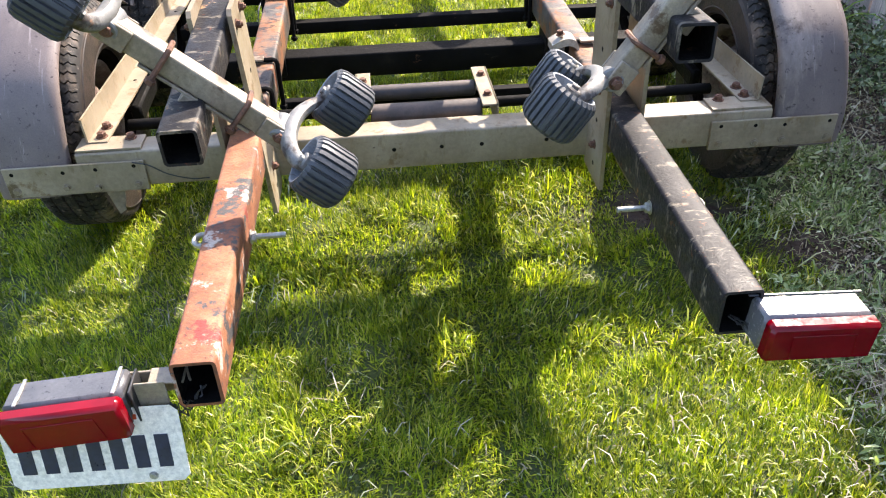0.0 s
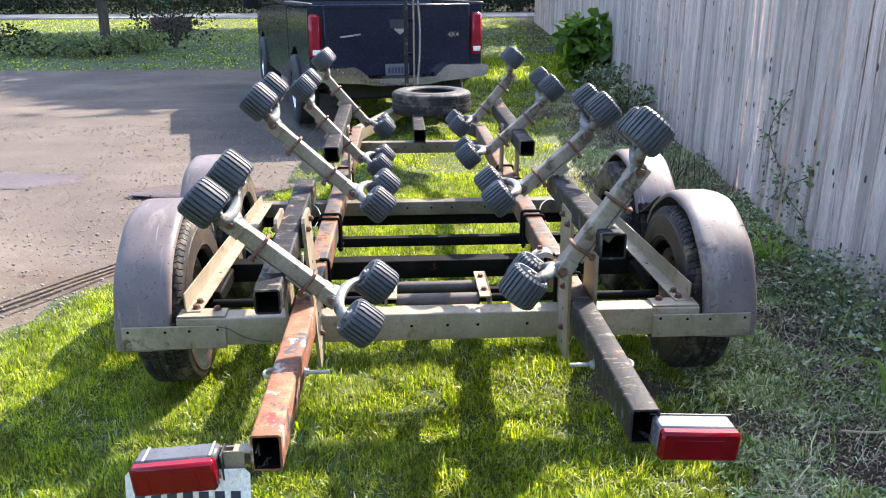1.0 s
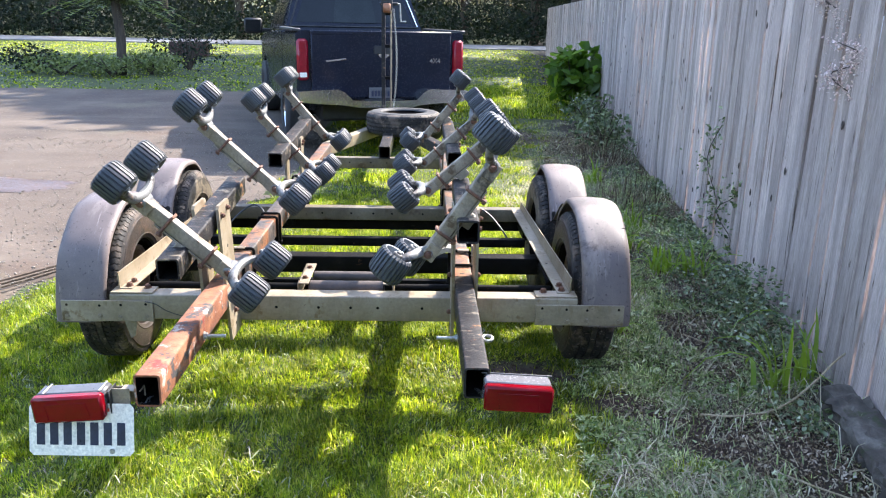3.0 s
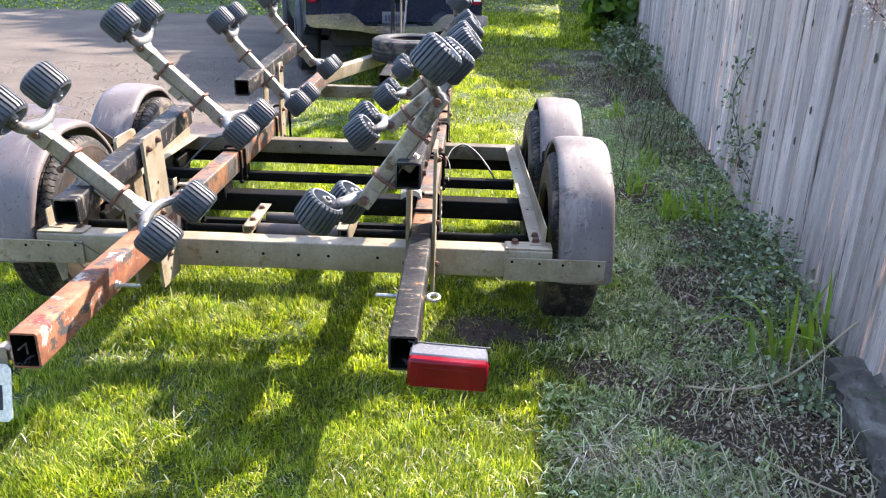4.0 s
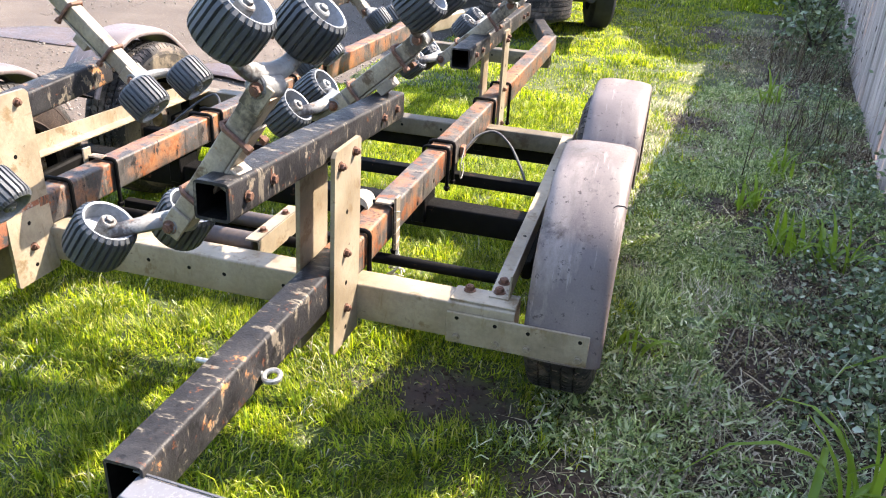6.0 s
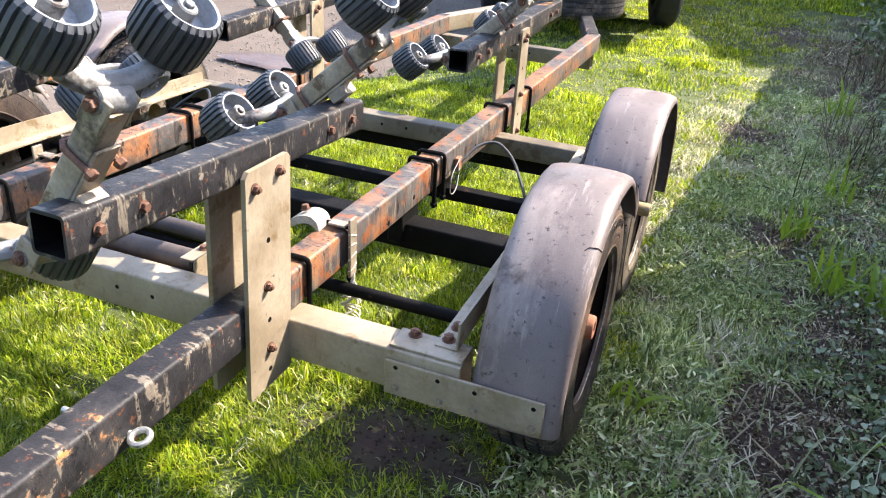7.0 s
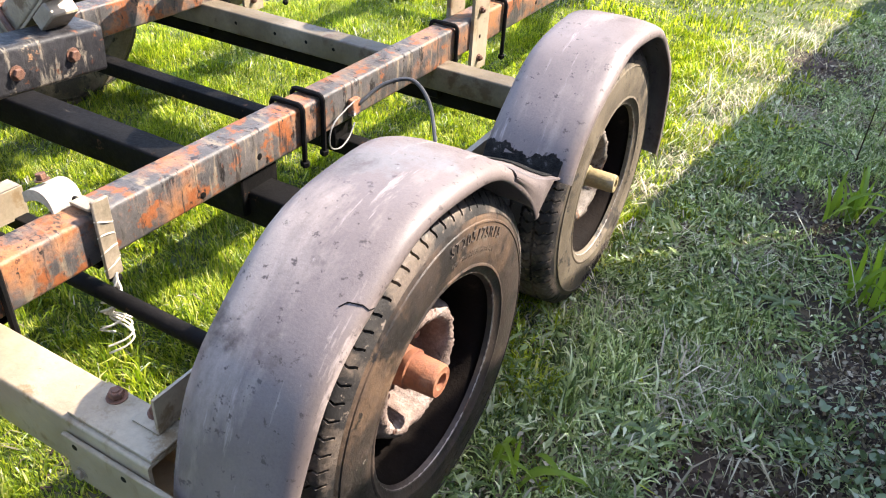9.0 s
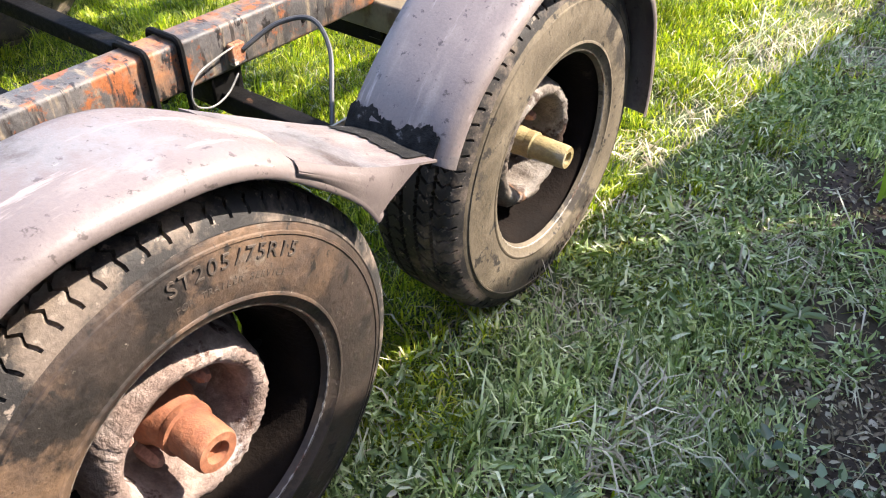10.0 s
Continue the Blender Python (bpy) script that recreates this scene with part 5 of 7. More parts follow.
# rear lamps
def rear_lamp(sx):
    cx, y0, z0 = (0.590, -0.945, 0.466) if sx > 0 else (-0.690, -0.965, 0.437)
    tilt = 3 if sx > 0 else -4
    m = pose(cx, y0, z0, 0, tilt, 0)
    body = Shape().box((0.197, 0.062, 0.078), m @ pose(0, 0.050, 0), 0.006)
    lamp = part("tail_lamp", body, lamp_plastic if sx < 0 else lamp_grey, trailer, "rectangular trailer tail lamp, black housing" if sx < 0 else "rectangular trailer tail lamp, pale top")
    lens = Shape().box((0.200, 0.032, 0.080), m @ pose(0, 0.003, 0), 0.007)
    ln_ = part("lens", lens, lens_red, lamp, "red ribbed lens")
    rib = Shape()
    rib.sweep([m @ Vector(p) for p in ((-0.055, -0.0135, -0.028), (-0.06, -0.0135, 0.020), (0.055, -0.0135, 0.020), (0.062, -0.0135, -0.028))], 0.0012, 6)
    part("lens_rim", rib, lens_red, ln_)
    if sx < 0:
        for q in (-0.075, 0.085):
            part("chrome_strip", Shape().box((0.006, 0.062, 0.003), m @ pose(q, 0.05, 0.0405), 0.0008), zinc, lamp)
        part("side_marker", Shape().box((0.004, 0.058, 0.070), m @ pose(0.1085, 0.05, 0), 0.001), black_trim, lamp)
    else:
        part("rim_strip", Shape().box((0.212, 0.005, 0.003), m @ pose(0, 0.078, 0.0405), 0.0008), lamp_plastic, lamp)
    x1 = sx * (RX + (RW / 2) * 1)
    bk = Shape().box((abs(abs(cx) - abs(x1)) + 0.02, 0.005, 0.05), pose((cx + x1) / 2, y0 + 0.083, z0 + 0.005), 0.001).box((0.06, 0.04, 0.004), pose(x1 + sx * 0.02, y0 + 0.065, z0 + 0.032), 0.001)
    part("lamp_bracket", bk, galv_dull, trailer)
    wires = Shape()
    rr = random.Random(sx + 5)
    for i in range(4):
        p0 = Vector((x1 + sx * 0.03, y0 + 0.05, z0 - 0.01))
        p3 = Vector((sx * RX, X0[sx] + 0.03, RZ - 0.03))
        pts = [p0.lerp(p3, q / 8) + Vector((rr.uniform(-1, 1) * 0.006, -0.025 * math.sin(q / 8 * math.pi) - rr.random() * 0.005, rr.uniform(-0.03, 0.012) * math.sin(q / 8 * math.pi))) for q in range(9)]
        wires.sweep(pts, 0.0016, 6)
    part("lamp_wires", wires, wire_black, trailer)


mirror_sides(rear_lamp)

# number plate under the lamp, its characters left as bars
m = frame_axes((-0.668, -0.950, 0.362), (1, -0.05, 0.02), (0, 0.25, 1))
out = [(-0.1525 + 0.012, -0.076), (0.1525 - 0.012, -0.076), (0.1525, -0.064), (0.1525, 0.064), (0.1405, 0.076), (-0.1405, 0.076), (-0.1525, 0.064), (-0.1525, -0.064)]
plate = part("number_plate", Shape().slab(out, 0.0016, m), plate_white, trailer, "white metal number plate with dark characters")
for i in range(7):
    part("plate_bar", Shape().box((0.024, 0.066, 0.0016), m @ pose(-0.118 + i * 0.039, -0.012, 0.0016), 0.0004), plate_ink, plate)
part("plate_bar", Shape().box((0.075, 0.010, 0.0014), m @ pose(0.045, 0.058, 0.0015), 0.0004), surface("red_plate_ink", [(0.3, (0.5, 0.06, 0.02)), (0.7, (0.6, 0.1, 0.03))], 20, 0.4), plate)
part("plate_bolt", Shape().bolt(m @ Vector((0.09, -0.062, 0.0012)), m.to_3x3() @ Vector((0, 0, 1)), 0.006, 0.003), zinc, plate)
part("plate_bracket", Shape().box((0.05, 0.004, 0.10), pose(-0.555, -0.925, 0.43), 0.001), galv_dull, trailer)

# pin bracket, cords and brake hoses on the rails
for sx in (1, -1):
    s = Shape().box((0.008, 0.035, 0.165), pose(sx * (RX + RW / 2 + 0.016), 0.300, 0.485), 0.002).box((0.05, 0.03, 0.006), pose(sx * (RX + 0.015), 0.300, RTOP + 0.014), 0.001)
    part("pin_bracket", s, galv_dull, trailer, "pale strip wound with cord")
    rr = random.Random(sx + 9)
    for k in range(6):
        x, y = sx * (RX + RW / 2 + 0.022), 0.300
        pts, ph = [], rr.uniform(0, 6)
        for i in range(12):
            t = i / 11
            pts.append((x + 0.026 * math.sin(t * 11 + ph) * t, y - 0.03 * t + 0.026 * math.cos(t * 10 + ph) * t, 0.410 - (0.085 + 0.018 * k) * t + 0.03 * max(0, t - 0.7)))
        part("cord_strand", Shape().sweep(spline(pts, 3), 0.0023, 5), wire_white, trailer, "frayed pale cord")
    for k in range(4):
        z0 = 0.43 + 0.030 * k
        wrap = Shape().sweep([(sx * (RX + RW / 2 + 0.016) + sx * 0.0058 * math.cos(i * 0.785), 0.300 + 0.0188 * math.sin(i * 0.785), z0 + 0.008 * math.sin(i * 0.785 + k)) for i in range(9)], 0.0014, 5)
        part("cord_wrap", wrap, wire_white, trailer)
    block = Shape().box((0.018, 0.035, 0.045), pose(sx * (RX + RW / 2 + 0.010), 1.07, 0.468), 0.003)
    part("brake_block", block, rust_steel, trailer)
    x = sx * (RX + RW / 2 + 0.018)
    hose = [(x, 1.08, 0.475), (x + sx * 0.03, 1.15, 0.512), (x + sx * 0.085, 1.195, 0.522), (x + sx * 0.15, 1.175, 0.485), (x + sx * 0.21, 1.11, 0.425), (x + sx * 0.243, 1.07, 0.375), (x + sx * 0.25, 1.06, 0.34)]
    part("brake_hose", Shape().sweep(spline(hose, 8), 0.0052, 8), wire_black, trailer, "black rubber brake hose")
    w = Shape()
    loop = spline([(x + sx * o, y, z) for o, y, z in ((0.0, 1.06, 0.488), (0.010, 1.01, 0.486), (0.018, 0.955, 0.476), (0.022, 0.928, 0.450), (0.020, 0.935, 0.415), (0.016, 0.975, 0.397), (0.010, 1.02, 0.405), (0.0, 1.06, 0.43))], 6)
    w.sweep(loop, 0.0021, 6)
    part("wire_loop", w, wire_grey, trailer)

# bent pale bracket on the inner side of the rail
saddle_line = spline([(0.372, 0, 0.548), (0.395, 0, 0.561), (0.422, 0, 0.566), (0.444, 0, 0.556), (0.453, 0, 0.535)], 3)


def saddle(u, v):
    c = saddle_line[round(u * (len(saddle_line) - 1))]
    return (c.x, 0.258 + 0.062 * v, c.z)


part("saddle_bracket", sheet(saddle, 12, 3, 0.022), pale_steel, trailer, "pale bent bracket beside the rail")
bolt_part(trailer, (0.400, 0.285, 0.570), (-0.2, 0, 1), bolt_steel, 0.010, 0.012)

# spare wheel, winch post
spare = part("spare_wheel", rim_mesh, None, trailer, "spare wheel laid flat on the tongue", pose(0.13, 4.30, 0.590, 0, -90, 0))
part("tyre", tyre_shape().mesh("tyre", tyre_clean, True, 35), None, spare, "black spare tyre")
tagged(part("tread", tread_mesh, None, spare, "dark tread blocks"), kind="stuff")
part("spare_bracket", Shape().box((0.16, 0.5, 0.012), pose(0.07, 4.3, 0.487), 0.002).rod((0.13, 4.3, 0.48), (0.13, 4.3, 0.64), 0.012), dark_steel, trailer)
MX, MY = -0.045, 4.80
for q in (-1, 1):
    part("winch_post", Shape().box((0.036 if q < 0 else 0.016, 0.06, 1.30), pose(MX + q * 0.036, MY, 1.12), 0.002), black_steel if q < 0 else galv_dull, trailer, "tall double-bar winch post")
ws = Shape()
for z in (0.62, 0.95, 1.25, 1.55):
    ws.box((0.09, 0.05, 0.03), pose(MX, MY, z), 0.003)
part("post_spacer", ws, dark_steel, trailer)
wb = Shape().box((0.10, 0.10, 0.16), pose(MX, MY - 0.02, 1.66), 0.008).rod((MX - 0.07, MY, 1.64), (MX + 0.10, MY, 1.64), 0.014)
winch = part("winch", wb, black_trim, trailer, "small black hand winch")
part("winch_drum", Shape().rod((MX - 0.035, MY - 0.08, 1.60), (MX + 0.035, MY - 0.08, 1.60), 0.045, 20), rust_steel, winch)
part("bow_roller", Shape().lathe([(0.0001, -0.05), (0.045, -0.05), (0.03, 0.0), (0.045, 0.05), (0.0001, 0.05)], 20, pose(MX, MY - 0.02, 1.79, 0, 90, 0)), black_trim, trailer, "black bow stop roller")
part("winch_crank", Shape().sweep([(MX + 0.10, MY, 1.64), (MX + 0.12, MY, 1.64), (MX + 0.13, MY, 1.48), (MX + 0.18, MY, 1.48)], 0.008, 8), zinc, winch)
chain = Shape()
for i in range(46):
    z = 1.58 - i * 0.020
    chain.lathe([(0.010 + 0.0028 * math.cos(a), 0.0028 * math.sin(a)) for a in [k * math.pi / 3 for k in range(6)]], 10, pose(MX + 0.062 + 0.03 * math.sin(i * 0.068), MY - 0.04, z, 90, 0, 90 * (i % 2)) @ Matrix.Diagonal((0.8, 1.4, 1, 1)), True)
part("safety_chain", chain, zinc, trailer, "bright safety chain")


# ---- pickup truck ----
def pickup():
    t = thing("pickup_truck", "dark blue four-wheel-drive pickup truck hitched to the trailer", "pickup truck", pose(-0.125, 5.85, 0.0, 0, 0, 15.0))
    W = 0.945

    def side(outline, half, mat, name, label=""):
        """An outline in (y, z) drawn out across the truck."""
        m = Matrix(((0, 0, 1, 0), (1, 0, 0, 0), (0, 1, 0, 0), (0, 0, 0, 1)))
        n, b = len(outline), 0.045
        cy, cz = sum(p[0] for p in outline) / n, sum(p[1] for p in outline) / n
        vs, fs = [], []
        for x, k in ((-half, 1), (-half + b, 0), (half - b, 0), (half, 1)):
            for y, z in outline:
                q = 0.985 if k else 1.0
                vs.append((x, cy + (y - cy) * q, cz + (z - cz) * (0.965 if k else 1.0)))
        for r_ in range(3):
            for i in range(n):
                j = (i + 1) % n
                fs.append((r_ * n + i, r_ * n + j, (r_ + 1) * n + j, (r_ + 1) * n + i))
        fs += [tuple(range(n)), tuple(3 * n + i for i in range(n))[::-1]]
        return part(name, Shape().add(vs, fs), mat, t, label, None, True, 40)

    def arch(c, r=0.50):
        return [(c + r * math.cos(radians(a)), 0.40 + r * math.sin(radians(a))) for a in range(180, -1, -20)]

    rear = [(0.12, 0.62)] + [(y, max(z, 0.45)) for y, z in arch(1.22)] + [(1.73, 0.45), (1.73, 1.33), (0.12, 1.36)]
    side(rear, W, truck_paint, "bed")
    front = [(1.75, 0.42), (3.9, 0.42)] + [(y, max(z, 0.42)) for y, z in arch(4.79)] + [(5.62, 0.5), (5.66, 0.95), (5.5, 1.18), (4.2, 1.28), (1.75, 1.34)]
    side(front, W, truck_paint, "cab_lower")
    # greenhouse
    zb, zt = 1.33, 1.93
    bot, top = [(-0.90, 1.77), (0.90, 1.77), (0.90, 4.25), (-0.90, 4.25)], [(-0.70, 1.98), (0.70, 1.98), (0.70, 3.55), (-0.70, 3.55)]
    mid = [(x * 0.9 + (0.03 if x > 0 else -0.03), y) for x, y in top]
    vs = [(x, y, zb) for x, y in bot] + [(x * 1.04, y + (-0.03 if y < 3 else 0.05), zt - 0.06) for x, y in top] + [(x * 0.94, y + (0.06 if y < 3 else -0.06), zt) for x, y in top]
    fs = [(0, 1, 5, 4), (1, 2, 6, 5), (2, 3, 7, 6), (3, 0, 4, 7), (4, 5, 9, 8), (5, 6, 10, 9), (6, 7, 11, 10), (7, 4, 8, 11), (8, 9, 10, 11)]
    cab = part("cab_roof", Shape().add(vs, fs), truck_paint, t)

    def pane(c4, name, label, mat=glass_dark, off=0.006):
        p = [Vector(c) for c in c4]
        nrm = (p[1] - p[0]).cross(p[3] - p[0]).normalized()
        vs = [tuple(q + nrm * off) for q in p] + [tuple(q - nrm * off) for q in p]
        return part(name, Shape().add(vs, [(0, 1, 2, 3), (7, 6, 5, 4), (0, 4, 5, 1), (1, 5, 6, 2), (2, 6, 7, 3), (3, 7, 4, 0)]), mat, cab, label, None, False)

    def on_rear(u, w):
        a, b = Vector((-0.92, 1.77, zb)).lerp(Vector((0.92, 1.77, zb)), u), Vector((-0.728, 1.95, zt - 0.06)).lerp(Vector((0.728, 1.95, zt - 0.06)), u)
        return a.lerp(b, w)

    pane([on_rear(0.07, 0.20), on_rear(0.93, 0.20), on_rear(0.91, 0.88), on_rear(0.09, 0.88)], "rear_window", "tinted rear window")
    pane([on_rear(0.34, 0.20) - Vector((0, 0.008, 0)), on_rear(0.66, 0.20) - Vector((0, 0.008, 0)), on_rear(0.65, 0.86) - Vector((0, 0.008, 0)), on_rear(0.35, 0.86) - Vector((0, 0.008, 0))], "sliding_pane", "sliding centre pane",
         surface("grey_glass", [(0.3, (0.012, 0.016, 0.017)), (0.7, (0.022, 0.027, 0.028))], 2, 0.08, 0, 0, 60, spec=0.3))
    for sx in (-1, 1):
        for y0, y1 in ((2.12, 2.98), (3.06, 3.9)):
            def on_side(y, w):
                a, b = Vector((sx * 0.92, y, zb)), Vector((sx * 0.728, 1.95 + (y - 1.77) * 1.65 / 2.48, zt - 0.06))
                return a.lerp(b, w)
            q = [on_side(y0, 0.12), on_side(y1, 0.12), on_side(y1, 0.88), on_side(y0, 0.88)]
            pane(q if sx < 0 else q[::-1], "side_window", "tinted side window")
    pane([(0.80, 4.17, 1.40), (-0.80, 4.17, 1.40), (-0.66, 3.66, 1.84), (0.66, 3.66, 1.84)], "windscreen", "tinted windscreen")
    for a_, b_ in ((on_rear(0.035, 0.12), on_rear(0.045, 0.94)), (on_rear(0.965, 0.12), on_rear(0.955, 0.94)), (on_rear(0.035, 0.11), on_rear(0.965, 0.11)), (on_rear(0.045, 0.95), on_rear(0.955, 0.95))):
        part("window_trim", Shape().rod(a_ - Vector((0, 0.008, 0)), b_ - Vector((0, 0.008, 0)), 0.011, 8), chrome if a_.x > 0.7 else black_trim, cab)
    part("brake_lamp", Shape().box((0.30, 0.03, 0.045), pose(0, 1.945, 1.895), 0.008), lens_dark, cab, "red high brake lamp")
    # tailgate
    gate = part("tailgate", Shape().box((1.58, 0.06, 0.70), pose(0, 0.105, 1.00), 0.022), truck_paint, t, "dark tailgate with small badges")
    part("gate_spoiler", Shape().box((1.58, 0.085, 0.05), pose(0, 0.112, 1.345), 0.022), truck_paint, gate)
    part("gate_handle", Shape().box((0.20, 0.02, 0.09), pose(0, 0.072, 1.17), 0.008), black_trim, gate)
    part("badge", Shape().slab([(-0.075, 0.07), (0.075, 0.07), (0.06, -0.03), (0, -0.08), (-0.06, -0.03)], 0.012, pose(0.01, 0.072, 1.14, 90, 0, 0)), chrome, gate, "plain chrome shield badge")
    for i in range(4):
        part("badge_bar", Shape().box((0.055, 0.006, 0.018), pose(-0.60 + i * 0.055, 0.073, 1.05 + 0.006 * i, 0, -8, 0), 0.002), chrome, gate)
    cu = bpy.data.curves.new("glyph", "FONT")
    cu.body, cu.size, cu.extrude, cu.align_x = "4X4", 0.075, 0.003, "CENTER"
    ob = new("glyph", cu)
    dg = bpy.context.evaluated_depsgraph_get()
    me = bpy.data.meshes.new_from_object(ob.evaluated_get(dg))
    me.materials.clear()
    me.materials.append(chrome)
    bpy.data.objects.remove(ob)
    part("lettering", me, None, gate, "chrome 4X4 lettering", pose(0.60, 0.072, 1.03, 90, 0, 0))
    for sx in (-1, 1):
        lamp = part("tail_lamp", Shape().box((0.125, 0.16, 0.44), pose(sx * 0.878, 0.16, 1.06), 0.03), lens_dark, t, "red tail lamp")
        part("reverse_lens", Shape().box((0.08, 0.02, 0.05), pose(sx * 0.875, 0.082, 0.90), 0.006), plate_white, lamp)
        part("bed_rail_cap", Shape().box((0.09, 1.56, 0.035), pose(sx * 0.93, 0.93, 1.368), 0.012), black_trim, t)
        mir = part("door_mirror", Shape().box((0.26, 0.11, 0.22), pose(sx * 1.17, 3.83, 1.36), 0.04).box((0.18, 0.05, 0.05), pose(sx * 1.0, 3.86, 1.30), 0.012), black_trim, t, "black door mirror")
        part("mirror_glass", Shape().box((0.21, 0.006, 0.17), pose(sx * 1.18, 3.772, 1.36), 0.002), glass_dark, mir)
        for yh in (2.9, 2.45):
            part("door_handle", Shape().box((0.02, 0.18, 0.03), pose(sx * 0.985, yh, 1.10), 0.006), black_trim, t)
        for y in (1.22, 4.79):
            w = part("wheel", Shape().lathe([(0.225, 0.10), (0.215, 0.11), (0.19, 0.085), (0.185, 0.05), (0.06, 0.07), (0.0001, 0.08)], 36, Matrix.Rotation(radians(90), 4, "Y")), chrome, t, "bright alloy wheel", pose(sx * 0.87, y, 0.40, 0, 0, 0 if sx > 0 else 180))
            tm = Shape().lathe([(0.22, -0.12), (0.30, -0.135), (0.37, -0.12), (0.40, -0.09), (0.403, 0), (0.40, 0.09), (0.37, 0.12), (0.30, 0.135), (0.22, 0.12)], 48, Matrix.Rotation(radians(90), 4, "Y"))
            part("tyre", tm, tyre_clean, w, "black truck tyre")
            sp = Shape()
            for i in range(5):
                sp.box((0.012, 0.05, 0.15), Matrix.Rotation(2 * math.pi * i / 5, 4, "X") @ Matrix.Translation((0.082, 0, 0.125)), 0.008)
            part("spoke", sp, chrome, w)
    # step bumper: high ends, low middle
    half = [(0, 0.555), (0.30, 0.555), (0.42, 0.58), (0.90, 0.615), (0.955, 0.65), (0.955, 0.735), (0.52, 0.755), (0.45, 0.725), (0.36, 0.635), (0, 0.625)]
    outl = half + [(-x, z) for x, z in half[::-1] if x > 0]
    b = Shape().slab(outl, 0.17, pose(0, 0.02, 0, 90, 0, 0))
    bump = part("bumper", b, chrome, t, "dusty chrome step bumper")
    part("step_pad", Shape().box((0.42, 0.16, 0.012), pose(0, 0.02, 0.632), 0.003), black_trim, bump)
    part("plate", Shape().box((0.26, 0.008, 0.12), pose(-0.03, 0.062, 0.705), 0.002), lamp_grey, t, "white number plate in the bumper recess")
    for i in range(6):
        part("plate_bar", Shape().box((0.024, 0.004, 0.06), pose(-0.12 + i * 0.036, 0.0565, 0.70), 0.0005), plate_ink, t)
    part("hitch", Shape().box((0.07, 0.30, 0.07), pose(0, -0.02, 0.40), 0.006).rod((0, -0.12, 0.43), (0, -0.12, 0.50), 0.024), dark_steel, t, "receiver hitch with ball")
    part("underbody", Shape().box((1.3, 4.9, 0.22), pose(0, 2.9, 0.46), 0.03).rod((0.62, 0.2, 0.42), (0.62, 1.2, 0.42), 0.045), black_trim, t)
    for y in (1.22, 4.79):
        part("truck_axle", Shape().rod((-0.8, y, 0.40), (0.8, y, 0.40), 0.06), dark_steel, t)
    return t


pickup()


# ---- grass ----
def shade_line(y):
    return 0.97 + 0.118 * y


def grass_density(x, y):
    d = np.ones_like(x)
    edge_ = drive_edge(y)
    d *= np.clip((x - edge_ + 0.05) / 0.18, 0, 1)
    strip = np.clip((x - shade_line(y) - 0.34) / 0.35, 0, 1)
    d *= 1 - strip * np.clip(1.65 - 1.9 * vnoise(x, y, 0.30, 19), 0.10, 0.94)
    d *= np.clip((fence_x(y) - 0.12 - x) / 0.3, 0.0, 1)
    for cx, cy, rx, ry in DIRT:
        q = ((x - cx) / rx) ** 2 + ((y - cy) / ry) ** 2 + (vnoise(x, y, 0.12, 4) - 0.5) * 0.9
        d *= np.clip(q * 1.4 - 0.35, 0.04, 1)
    worn = np.clip((x - shade_line(y) + 0.42) / 0.25, 0, 1) * np.clip((y - 0.9) / 0.8, 0, 1)
    d *= 1 - worn * np.clip(1.75 - 2.3 * vnoise(x, y, 0.17, 91), 0.1, 0.85)
    clump = vnoise(x, y, 0.16, 1) * 0.6 + vnoise(x, y, 0.055, 2) * 0.4
    d *= np.clip(clump * 2.8 - 0.45, 0.25, 1)
    return d


def lawn_density(x, y):
    return grass_density(x, y) * np.clip(1.15 - (x - shade_line(y) + 0.05 + (vnoise(x, y, 0.2, 51) - 0.5) * 0.35) / 0.22, 0.06, 1)


# The paler grass takes over roughly where the fence's shade begins.
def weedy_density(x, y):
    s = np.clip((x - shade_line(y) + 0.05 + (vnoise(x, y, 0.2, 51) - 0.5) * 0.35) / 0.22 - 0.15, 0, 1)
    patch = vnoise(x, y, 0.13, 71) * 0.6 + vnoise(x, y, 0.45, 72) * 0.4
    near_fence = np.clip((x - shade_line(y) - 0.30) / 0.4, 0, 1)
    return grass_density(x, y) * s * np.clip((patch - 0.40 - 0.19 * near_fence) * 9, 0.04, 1)


